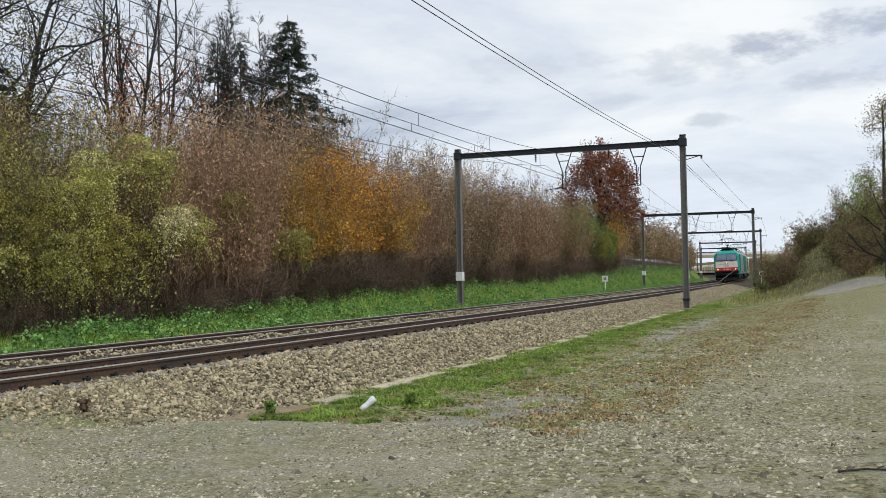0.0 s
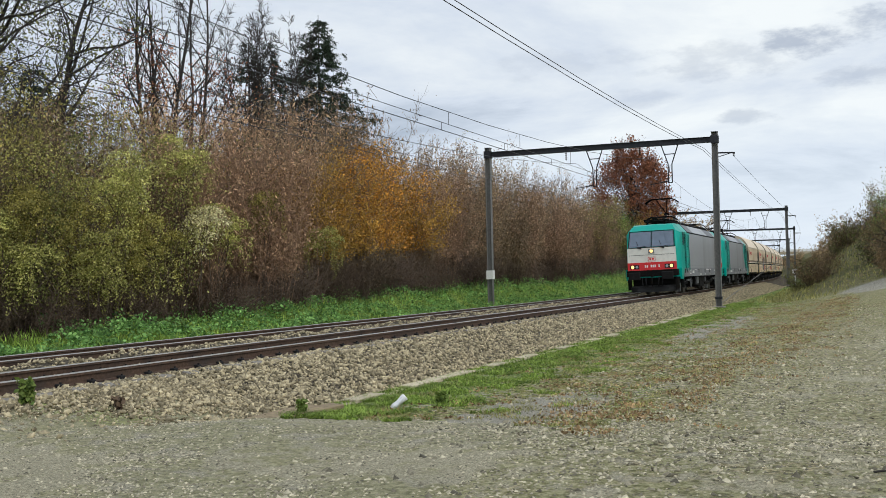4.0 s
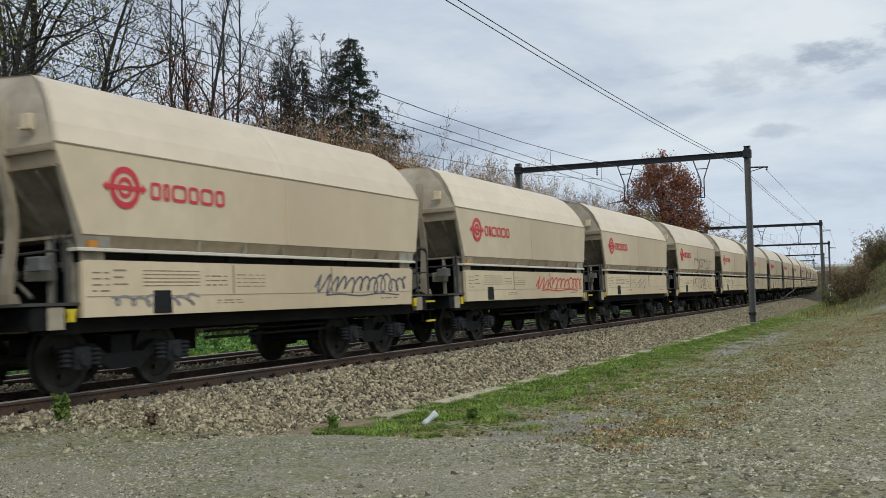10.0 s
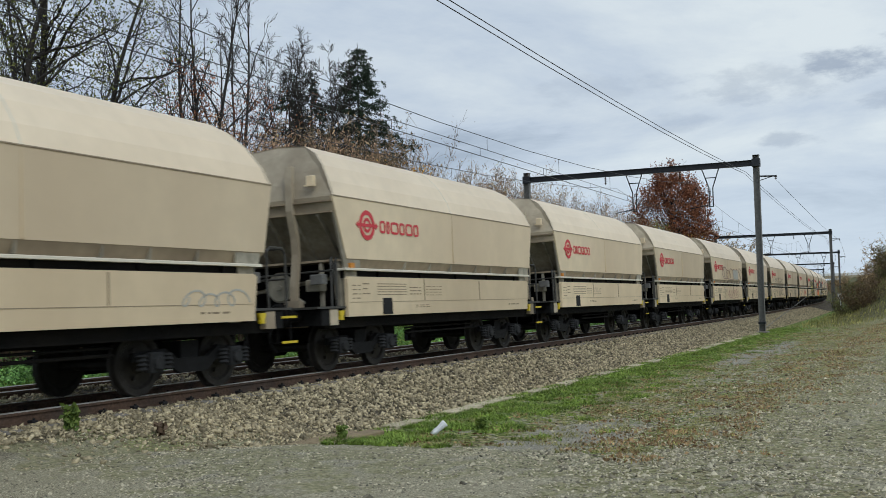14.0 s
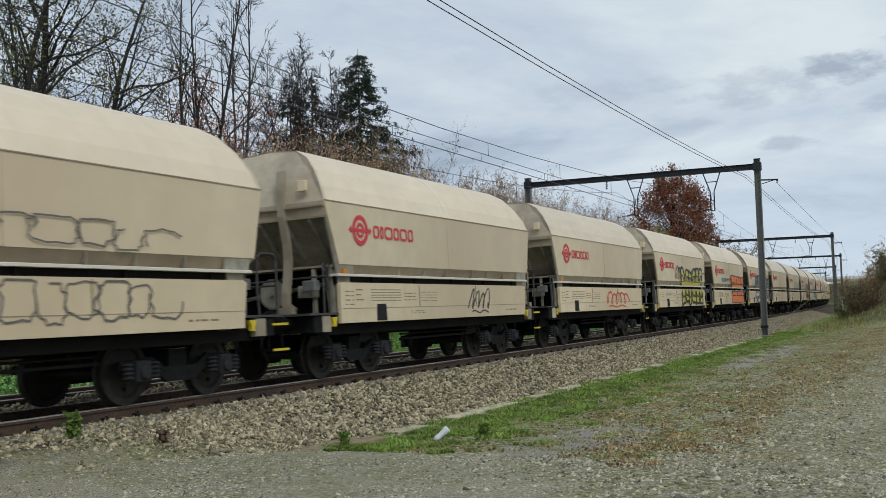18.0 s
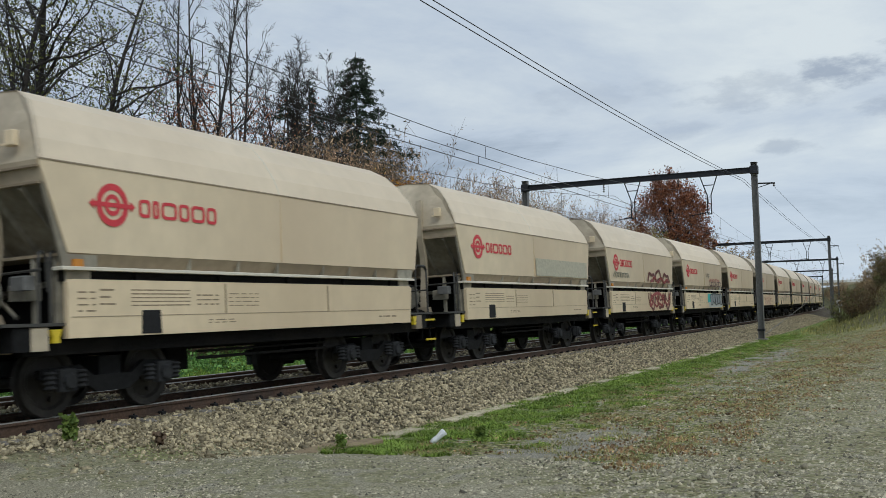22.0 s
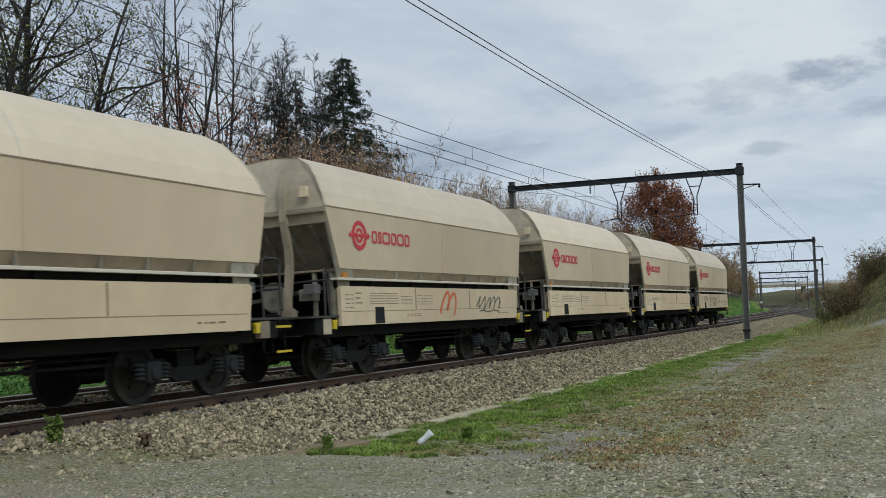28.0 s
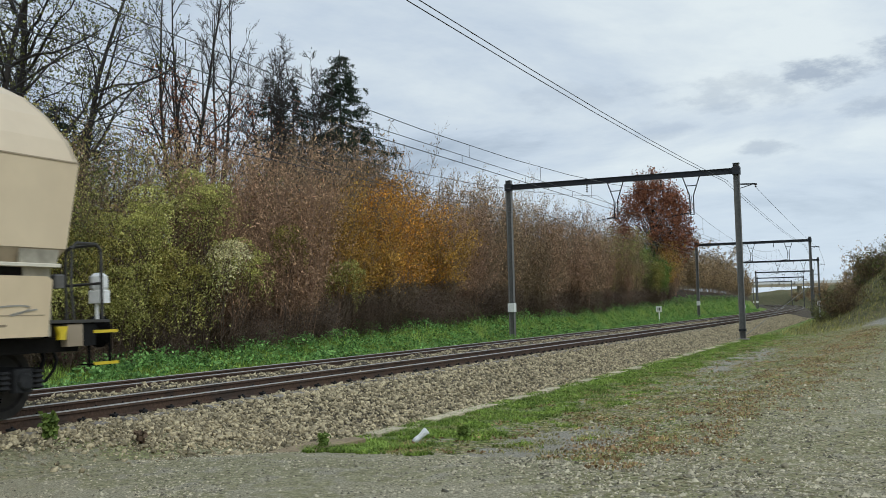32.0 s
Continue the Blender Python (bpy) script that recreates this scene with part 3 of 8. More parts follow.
def height(s, e):
    """Ground height over the near rail head."""
    heap = 0.19 * math.exp(-((e + 2.55) / 0.5) ** 2) * (0.85 + 0.5 * noise.noise((s * 0.9, 4.0, 8.0)))
    bump = heap + 0.05 * noise.noise((s * 0.35, e * 0.35, 3.0)) + 0.02 * noise.noise((s * 1.7, e * 1.7, 9.0))
    if e < -3.0:
        z = lerp_table(e, [(-60, verge(s) + 3.5), (-25, verge(s) + 1.6), (-13, verge(s)), (-10.2, -0.62), (-8.3, -0.72), (-7.4, -0.66), (-6.3, -0.34), (-5.0, -0.33), (-3.0, -0.27)])
        if e < -60:
            z += 22 * smooth(-e, 60, 700)
        return z + (bump if e < -7 else heap + (bump - heap) * 0.3)
    bed = lerp_table(e, [(-3.0, -0.27), (-2.0, -0.20), (0.35, -0.20), (0.6, -0.23), (2.45, -0.70), (3.0, -0.72), (4000, -0.72)])
    lot = -0.71 + 0.05 * smooth(e, 5, 9) + 0.27 * smooth(s + max(0.0, 3 - e) * 0.5, 13.3, 9.0)
    lot += (0.02 * noise.noise((s * 0.5, e * 0.5, 1.0)) + 0.008 * noise.noise((s * 3, e * 3, 5.0)))
    bank = smooth(s - 0.2 * e, 60, 95) * (4.3 * smooth(e, 4.0, 11.0) + 2.0 * smooth(e, 10, 24))
    bank += smooth(s, 18, 66) * 1.5 * smooth(e, 4.5, 15)
    z = max(bed, lot) + bank * (1 + 0.12 * noise.noise((s * 0.2, e * 0.3, 7.0)))
    if e > 90:
        z += 15 * smooth(e, 90, 900)
    return z + (bump * 0.3 if 0.5 < e < 2.4 else heap)


def spread(parts):
    out = []
    for a, b, n in parts:
        out += [a + (b - a) * i / n for i in range(n)]
    return out + [parts[-1][1]]


def make_ground():
    ss = spread([(-2600, -650, 6), (-650, -60, 20), (-60, 0, 20), (0, 40, 110), (40, 140, 90), (140, 420, 60), (420, 700, 16), (700, 2600, 8)])
    es = spread([(-1400, -200, 8), (-200, -30, 14), (-30, -13, 16), (-13, -6, 22), (-6, 0.3, 16), (0.3, 3.2, 20), (3.2, 12, 50), (12, 40, 26), (40, 200, 12), (200, 1500, 8)])
    vs, lat, run = [], [], []
    for s in ss:
        for e in es:
            x, y, h = along(s, e)
            vs.append((x, y, height(s, e)))
            lat.append(e)
            run.append(s)
    k = len(es)
    fs = [(i * k + j, i * k + j + 1, (i + 1) * k + j + 1, (i + 1) * k + j) for i in range(len(ss) - 1) for j in range(k - 1)]
    me = quick_mesh("ground", vs, fs, "ground")
    for nm, vals in (("lateral", lat), ("run", run)):
        me.attributes.new(nm, "FLOAT", "POINT").data.foreach_set("value", np.array(vals, np.float32))
    me.shade_smooth()
    tagged(new("ground", me), "gravel lot, grass verges and ballast bed beside the railway", "ground", kind="structure")


make_ground()


def sweep(outline, s0, s1, step, e0, z0, flip=False):
    """An outline (offset, height) swept along the line."""
    n = max(2, int((s1 - s0) / step))
    vs, fs, k = [], [], len(outline)
    for i in range(n + 1):
        s = s0 + (s1 - s0) * i / n
        for o, z in outline:
            x, y, h = along(s, e0 + o)
            vs.append((x, y, z0 + z))
    for i in range(n):
        fs += [(i * k + j, i * k + (j + 1) % k, (i + 1) * k + (j + 1) % k, (i + 1) * k + j) for j in range(k)]
    b = Build()
    b.v, b.f = vs, fs + [tuple(range(k)), tuple(range(n * k, (n + 1) * k))]
    return b


RAIL = [(0.036, -0.012), (0.036, -0.045), (0.010, -0.055), (0.009, -0.14), (0.07, -0.158), (0.07, -0.172), (-0.07, -0.172), (-0.07, -0.158), (-0.009, -0.14), (-0.010, -0.055), (-0.036, -0.045), (-0.036, -0.012)]
HEAD = [(0.036, -0.012), (0.028, 0.0), (-0.028, 0.0), (-0.036, -0.012)]
RAIL_Z = ((0.0, -CANT), (-0.11, -0.155))


def make_tracks():
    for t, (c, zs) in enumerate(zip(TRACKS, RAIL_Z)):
        tr = thing(f"railway_track_{t + 1}", "steel rails on concrete sleepers in grey stone ballast", "railway track", kind="structure")
        for side, z in zip((0.75, -0.75), zs):
            rail = part("rail", sweep(RAIL, -560, 640, 4, c + side, z), "rail_side", tr, "rusty brown rail with bright head")
            part("rail_head", sweep(HEAD, -560, 640, 4, c + side, z), "rail_top", rail, "polished rail head")
        # sleepers, nearest stretch only
        b = Build().prism([(-1.25, -0.20), (-1.25, -0.03), (-1.15, 0.0), (-0.5, 0.0), (-0.4, -0.03), (0.4, -0.03), (0.5, 0.0), (1.15, 0.0), (1.25, -0.03), (1.25, -0.20)], "x", -0.13, 0.13)
        me = b.mesh("sleeper", "sleeper")
        clip = Build().box(-0.05, 0.05, -0.13, -0.03, 0.0, 0.05, 0.012).box(-0.05, 0.05, 0.03, 0.13, 0.0, 0.05, 0.012).bar((0, -0.1, 0.03), (0, -0.1, 0.075), 0.018).mesh("rail_clip", "rubber")
        tilt = math.degrees(math.atan2(zs[1] - zs[0], 1.5))
        for i in range(130 if t == 0 else 70):
            s = 2.0 + i * 0.6
            x, y, h = along(s, c)
            sl = part("sleeper", me, None, tr)
            sl.matrix_world = pose(x, y, sum(zs) / 2 - 0.176, tilt, 0, math.degrees(h))
            if t == 0:
                for o, z in zip((0.75, -0.75), zs):
                    cx, cy, ch = along(s, c + o)
                    cl = part("rail_clip", clip, None, tr)
                    cl.matrix_world = pose(cx, cy, z - 0.172, 0, 0, math.degrees(ch))


make_tracks()


def stones(name, n, place, size, mat, label, flat=0.7, seed=1):
    """Many small rough stones in one mesh; place(rng) gives x, y, z."""
    rng = np.random.default_rng(seed)
    base = np.array([(1, 0, 0), (-1, 0, 0), (0, 1, 0), (0, -1, 0), (0, 0, 1), (0, 0, -1)], float)
    tri = np.array([(0, 2, 4), (2, 1, 4), (1, 3, 4), (3, 0, 4), (2, 0, 5), (1, 2, 5), (3, 1, 5), (0, 3, 5)])
    P = np.array([place(rng) for _ in range(n)])
    sz = rng.uniform(*size, n) * rng.uniform(0.7, 1.3, n)
    V = base[None] * rng.uniform(0.6, 1.25, (n, 6, 1)) + rng.normal(0, 0.22, (n, 6, 3))
    V *= sz[:, None, None] * np.stack([rng.uniform(0.75, 1.6, n), rng.uniform(0.7, 1.2, n), np.full(n, flat)], 1)[:, None, :]
    q = rng.normal(0, 1, (n, 4))
    q[:, 1:3] *= 0.35
    q /= np.linalg.norm(q, axis=1)[:, None]
    w, x, y, z = q.T
    R = np.stack([1 - 2 * (y * y + z * z), 2 * (x * y - z * w), 2 * (x * z + y * w), 2 * (x * y + z * w), 1 - 2 * (x * x + z * z), 2 * (y * z - x * w), 2 * (x * z - y * w), 2 * (y * z + x * w), 1 - 2 * (x * x + y * y)], 1).reshape(n, 3, 3)
    V = np.einsum("nij,nkj->nki", R, V) + P[:, None, :]
    F = (tri[None] + 6 * np.arange(n)[:, None, None]).reshape(-1, 3)
    return tagged(new(name, quick_mesh(name, V.reshape(-1, 3), F, mat)), label, name.replace("_", " "), kind="stuff")


def ballast_at(s0, s1, e0, e1, power=1.0):
    def place(rng):
        s, e = s0 + (s1 - s0) * rng.random() ** power, rng.uniform(e0, e1)
        x, y, h = along(s, e)
        return x, y, height(s, e) + rng.uniform(-0.012, 0.022)
    return place


def shoulder(rng):
    while True:
        s, e = 6.5 + 110 * rng.random() ** 2.2, rng.uniform(0.12, 2.62)
        if s - 11.2 + 1.6 * (1.6 - e) > rng.normal(0, 0.25) - rng.exponential(0.5) or e < 0.75:
            break
    x, y, h = along(s, e)
    return x, y, height(s, e) + rng.uniform(-0.01, 0.03)


stones("ballast_shoulder", 40000, shoulder, (0.024, 0.052), "stone", "sloping bank of broken grey-beige ballast stones beside the rail", 0.75, 2)
stones("ballast_bed", 9000, ballast_at(4, 80, -3.35, -1.75, 1.6), (0.024, 0.05), "stone", "strip of pale ballast stones between the two tracks", 0.75, 3)
stones("ballast_crib", 5000, ballast_at(4, 45, -1.4, -0.12, 1.5), (0.022, 0.042), "stone", "ballast stones lying between the sleepers", 0.7, 4)


def pebbles(name, n, place, size, mat, label, seed):
    """Small flat-bottomed stones of four faces each, all in one mesh."""
    rng = np.random.default_rng(seed)
    C = np.array([place(rng) for _ in range(n)])
    a = rng.uniform(0, 6.283, n)[:, None] + np.array([[0, 1.3, 3.1, 4.6]]) + rng.normal(0, 0.3, (n, 4))
    r = (rng.uniform(*size, n) * rng.uniform(0.7, 1.4, n))[:, None] * rng.uniform(0.7, 1.3, (n, 4))
    V = np.zeros((n, 5, 3))
    V[:, :4, 0], V[:, :4, 1], V[:, :4, 2] = np.cos(a) * r, np.sin(a) * r, rng.uniform(-0.004, 0.004, (n, 4))
    V[:, 4] = rng.normal(0, 0.25, (n, 3)) * r[:, :1]
    V[:, 4, 2] = r[:, 0] * rng.uniform(0.5, 0.9, n)
    F = (np.array([(0, 1, 4), (1, 2, 4), (2, 3, 4), (3, 0, 4)])[None] + 5 * np.arange(n)[:, None, None]).reshape(-1, 3)
    return tagged(new(name, quick_mesh(name, (V + C[:, None]).reshape(-1, 3), F, mat)), label, name.replace("_", " "), kind="stuff")


def on_lot(rng):
    while True:
        s, e = 3 + 36 * rng.random() ** 1.7, rng.uniform(0.8, 10.4)
        if (s < 12 - 1.2 * max(0.0, e - 6) or e > 7.2 + 0.1 * (s - 14) or rng.random() < 0.1) and noise.noise((s * 0.7, e * 1.1, 15)) + 0.6 * noise.noise((s * 2.6, e * 3.4, 16)) > rng.uniform(-0.6, 0.45):
            break
    x, y, h = along(s, e)
    return x, y, height(s, e)


def loose(rng):
    s, e = 6.5 + 24 * rng.random() ** 1.4, 5.2 + 5.2 * rng.random() ** 0.8
    x, y, h = along(s, e)
    return x, y, height(s, e)


def scattered(rng):
    """Stones lying among the leaf litter and along the bare gravel's edge."""
    while True:
        s, e = 8 + 34 * rng.random() ** 1.5, rng.uniform(4.4, 11)
        w = math.exp(-((e - 6.9 - 0.06 * (s - 11)) / 1.3) ** 2) + 0.3 * (e > 7.4)
        if rng.random() < w * (0.55 + noise.noise((s * 0.9, e * 1.2, 91))) and s > 12.5 - 0.75 * max(0.0, e - 2.8):
            break
    x, y, h = along(s, e)
    return x, y, height(s, e) + 0.004


def corner_stones(rng):
    """Ballast trodden into the corner where the bank runs out."""
    while True:
        s, e = rng.uniform(7.5, 12.6), rng.uniform(-0.2, 2.6)
        d = s - 11.2 + 1.6 * (1.6 - e)
        if e > 0.4 and rng.random() < math.exp(-(max(0.0, -d) / 0.8)):
            break
    x, y, h = along(s, e)
    return x, y, height(s, e) + 0.004


stones("flat_stones", 5200, scattered, (0.010, 0.034), "pebble", "flat pale and dark stones strewn over the gravel", 0.4, 61)
stones("trodden_stones", 3200, corner_stones, (0.012, 0.034), "stone", "ballast stones trodden into the gravel", 0.5, 62)
pebbles("gravel", 50000, on_lot, (0.006, 0.017), "pebble", "loose gravel and pebbles on the trodden lot", 5)
pebbles("loose_stones", 2400, loose, (0.012, 0.036), "pebble", "larger loose stones lying on the lot", 6)


def make_kerb():
    """The line of concrete trough covers at the ballast's foot, with a weathered board at its start."""
    cover = thing("cable_trough", "row of pale concrete trough covers along the ballast foot", "cable trough", kind="structure")
    rng = random.Random(4)
    me = Build().box(-0.49, 0.49, -0.13, 0.13, -0.12, 0.03, 0.012).mesh("cover_slab", "slab")
    s = 13.2
    while s < 52:
        x, y, h = along(s, 2.72 + rng.uniform(-0.03, 0.03))
        o = part("cover_slab", me, None, cover)
        sink = -0.05 if rng.random() < 0.55 else -0.02
        o.matrix_world = pose(x, y, height(s, 2.8) + 0.045 + sink, rng.uniform(-2, 2), rng.uniform(-1, 1), math.degrees(h) + rng.uniform(-1.5, 1.5))
        s += 1.0
    board = Build().box(-0.7, 0.7, -0.14, 0.14, -0.03, 0.03, 0.01)
    for i, (s, e, a) in enumerate(((12.2, 2.86, -8), (12.0, 2.60, -5))):
        x, y, h = along(s, e)
        ob = tagged(new("board", board.mesh("board", "plank")), "weathered wooden board lying at the ballast foot", "board", "boards")
        ob.matrix_world = pose(x, y, height(s, e) + 0.03, 2, -1, a)


make_kerb()


# ---- catenary ----
POSTS = (53.85, 121.13, 180.8, 247.0, 306.6, 366.0, -8.0)
TOP, BEAM = 8.5, 8.12


def h_post(z0, z1, w=0.30):
    f = 0.022
    o = [(-w / 2, -w / 2), (w / 2, -w / 2), (w / 2, -w / 2 + f), (0.012, -w / 2 + f), (0.012, w / 2 - f), (w / 2, w / 2 - f), (w / 2, w / 2), (-w / 2, w / 2), (-w / 2, w / 2 - f), (-0.012, w / 2 - f), (-0.012, -w / 2 + f), (-w / 2, -w / 2 + f)]
    return Build().prism(o, "z", z0, z1)


def insulator(p, q, n=4):
    p, q = Vector(p), Vector(q)
    b = Build().bar(p, q, 0.018)
    for i in range(n):
        c = p.lerp(q, (i + 0.7) / (n + 0.4))
        d = (q - p).normalized() * 0.02
        b.bar(c - d, c + d, 0.07, 0.045, 8)
    return b


def make_portal(s):
    """A steel portal over both tracks, built about its near post: x along the line, y across it from the near post."""
    x, y, h = along(s, 2.72)
    span = 12.66
    root = thing("catenary_portal", "grey steel portal carrying the overhead wires across both tracks", "catenary portal", "catenary portals", at=pose(x, y, 0, 0, 0, math.degrees(h)))
    for k, yy in enumerate((0.0, span)):
        zb = -0.75
        post = part("post", h_post(zb - 0.4, TOP), "galv", root, "tall grey steel post")
        post.location.y = yy
        foot = Build().box(-0.32, 0.32, -0.32, 0.32, zb - 0.3, zb + 0.12, 0.04)
        part("footing", foot, "sleeper", root, "concrete footing").location.y = yy
        cap = Build().box(-0.17, 0.17, -0.17, 0.17, TOP, TOP + 0.02)
        part("cap", cap, "dark_steel", post)
        band = Build().box(-0.19, 0.19, -0.19, 0.19, 1.0, 1.5) if k else Build().box(-0.18, 0.18, -0.18, 0.18, -0.25, -0.12)
        part("plate", band, "white" if k else "dark_steel", post, "white plate on the post" if k else "")
        knee = Build()
        knee.box(-0.19, 0.19, -0.2, 0.2, BEAM - 0.2, BEAM + 0.2)
        part("bracket", knee, "dark_steel", post)
    beam = Build()
    f, w, hh = 0.02, 0.11, 0.15
    o = [(-w, -hh), (w, -hh), (w, -hh + f), (0.01, -hh + f), (0.01, hh - f), (w, hh - f), (w, hh), (-w, hh), (-w, hh - f), (-0.01, hh - f), (-0.01, -hh + f), (-w, -hh + f)]
    beam.prism([(a, b + BEAM) for a, b in o], "y", 0.15, span - 0.15)
    part("beam", beam, "dark_steel", root, "dark steel cross beam")
    for c in (2.35, 6.45):
        fr = Build()
        for dy in (-0.45, 0.45):
            fr.bar((0, c + dy, BEAM - 0.12), (0, c + dy * 0.22, BEAM - 1.15), 0.03)
            fr.bar((0, c + dy * 0.22, BEAM - 1.15), (0, c + dy * 0.22, BEAM - 2.15), 0.03)
        fr.bar((0, c - 0.26, BEAM - 0.62), (0, c + 0.26, BEAM - 0.62), 0.025)
        fr.bar((0, c - 0.12, BEAM - 2.15), (0, c + 0.12, BEAM - 2.15), 0.03)
        part("hanger", fr, "dark_steel", root, "V-shaped hanger under the beam")
        arm = Build().bar((0, c, BEAM - 2.05), (0.0, c + 1.1, BEAM - 2.2), 0.02).bar((0, c, BEAM - 1.2), (0, c + 0.05, BEAM - 1.6), 0.015)
        part("steady_arm", arm, "dark_steel", root)
        part("insulator", insulator((0, c + 0.15, BEAM - 2.07), (0, c + 0.55, BEAM - 2.13)), "porcelain", root, "brown insulator")
        part("insulator", insulator((0, c + 1.6, BEAM - 0.15), (0, c + 1.6, BEAM - 0.6)), "porcelain", root, "brown insulator")
    side = Build().bar((0, -0.1, BEAM - 0.72), (0, -1.0, BEAM - 0.76), 0.04).bar((0, -0.1, BEAM - 0.95), (0, -0.8, BEAM - 0.77), 0.02)
    part("side_arm", side, "dark_steel", root, "short outrigger arm")
    part("insulator", insulator((0, -0.95, BEAM - 0.76), (0, -0.95, BEAM - 0.95), 2), "porcelain", root)
    return root


for s in POSTS:
    make_portal(s)


def hang(name, label, e, z, sag, r=0.011, droppers=None, step=10, ends=None, lead=True, count=8):
    """A wire from portal to portal, sagging between them."""
    stops = sorted(ends or POSTS)
    if lead:
        stops = [stops[0] - 60] + stops
    pts = []
    for a, c in zip(stops, stops[1:]):
        for i in range(step):
            t = i / step
            x, y, h = along(a + (c - a) * t, e)
            pts.append((x, y, z - sag * 4 * t * (1 - t)))
    x, y, h = along(stops[-1], e)
    pts.append((x, y, z))
    ob = part(name, Build().tube(pts, r), "wire")
    if droppers:
        for a, c in zip(stops, stops[1:]):
            for i in range(count):
                t = (i + 0.5) / count
                x, y, h = along(a + (c - a) * t, e)
                part("dropper", Build().bar((x, y, z - sag * 4 * t * (1 - t)), (x, y, droppers), 0.007, n=4), "wire", ob)
    tagged(ob, label, "overhead wire", "overhead wires")


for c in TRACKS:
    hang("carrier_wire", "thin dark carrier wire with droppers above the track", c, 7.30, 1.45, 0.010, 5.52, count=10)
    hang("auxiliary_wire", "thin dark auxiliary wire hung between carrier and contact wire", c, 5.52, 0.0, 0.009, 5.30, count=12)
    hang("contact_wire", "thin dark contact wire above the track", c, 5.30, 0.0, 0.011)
hang("feeder_wire", "thick dark feeder wire beside the portal posts", 2.20, 7.66, 0.58, 0.013)
hang("feeder_wire", "thick dark feeder wire beside the portal posts", 2.10, 7.60, 0.60, 0.013)
hang("earth_wire", "thin earth wire on the outrigger arms", 3.67, 7.18, 0.5, 0.011, ends=POSTS[:-1], lead=False)


# ---- train ----
def front_of_train(t):
    """Metres along the line of the train's front buffers at t seconds."""
    u = (t - 16) / 16
    return -180.059 - 289.727 * u + 44.715 * u ** 2 + 7.065 * u ** 3 - 12.214 * u ** 4 + 6.622 * u ** 5 - 0.174 * u ** 6 + surge(t)


# the train's small changes of pace: seconds and metres that it lags
LAG = ((-2, 0.10), (5.5, 0.12), (6, 0.10), (7, 0.03), (8, 0.13), (9, 0.24), (10, 0.42), (11, 0.44), (12, 0.17), (13, -0.04), (14, -0.13), (17, -0.20), (19, -0.24), (22, -0.05), (25, -0.07), (30, -0.03), (34, -0.03))


def surge(t):
    for (ta, a), (tb, b) in zip(LAG, LAG[1:]):
        if t <= tb:
            return a + (b - a) * (0.5 - 0.5 * math.cos(math.pi * (t - ta) / (tb - ta)))
    return LAG[-1][1]


def on_track(s):
    """The pose of a vehicle whose middle is s metres along the near track; its front looks to -x."""
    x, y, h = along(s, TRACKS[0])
    return pose(x, y, -CANT / 2, -math.degrees(CANT / 1.5), 0, math.degrees(h))


def bars(b, x0, x1, z0, z1, y, rows, rng, h=0.02, gaps=True):
    """Lines of small unreadable lettering as plain bars on a side at y."""
    for i in range(rows):
        z = z1 - (z1 - z0) * (i + 0.5) / rows
        x = x0
        while x < x1 - 0.03:
            w = min(rng.uniform(0.06, 0.25), x1 - x)
            b.box(x, x + w, y - 0.003, y, z - h / 2, z + h / 2)
            x += w + (rng.uniform(0.02, 0.08) if gaps else 0.015)
    return b


def wheelset(r, parent, x, gauge=0.75, mat="tread"):
    b = Build().bar((0, -gauge, 0), (0, gauge, 0), 0.08, n=10)
    for sgn in (-1, 1):
        y = sgn * gauge
        prof = [(r * 0.3, y - 0.09), (r * 0.32, y - 0.06), (r * 0.72, y - 0.03), (r * 0.80, y - 0.065), (r, y - 0.065), (r, y + 0.04 ), (r + 0.028 if sgn < 0 else r, y + 0.065), (r * 0.8, y + 0.065), (r * 0.72, y + 0.03), (r * 0.3, y + 0.06)]
        if sgn > 0:
            prof = [(q, 2 * y - o) for q, o in reversed(prof)]
        b.lathe(prof, (0, 0, 0), "y", 20)
        for i in range(3):
            a = i * 2.094
            b.bar((math.cos(a) * r * 0.5, y + sgn * 0.05, math.sin(a) * r * 0.5), (math.cos(a) * r * 0.5, y + sgn * 0.10, math.sin(a) * r * 0.5), 0.035)
    ob = part("wheelset", b, mat, parent, "worn steel wheels on an axle")
    ob.location = (x, 0, r)
    return ob


def buffer_pair(root, x, sgn, z=1.05):
    for y in (-0.875, 0.875):
        b = Build().lathe([(0.11, 0.0), (0.11, 0.32), (0.085, 0.33), (0.085, 0.50), (0.10, 0.51), (0.20, 0.55), (0.235, 0.585), (0.20, 0.60)], (0, y, z), "x", 14)
        b.v = [(x + sgn * p[0], p[1], p[2]) for p in b.v]
        part("buffer", b, "grime", root, "round black buffer")
    hook = Build().bar((x, 0, z), (x + sgn * 0.35, 0, z), 0.05).bar((x + sgn * 0.3, 0, z), (x + sgn * 0.42, 0, z - 0.35), 0.03).bar((x + sgn * 0.42, 0, z - 0.35), (x + sgn * 0.3, 0, z - 0.6), 0.03)
    part("coupling", hook, "grime", root, "screw coupling")
    for y in (-0.4, 0.4):
        hose = Build()
        pts = [(x + sgn * (0.05 + 0.22 * math.sin(math.pi * t)), y, z - 0.1 - 0.55 * t) for t in (0, 0.25, 0.5, 0.75, 1)]
        hose.path(pts, 0.025)
        part("brake_hose", hose, "rubber", root, "hanging rubber brake hose")


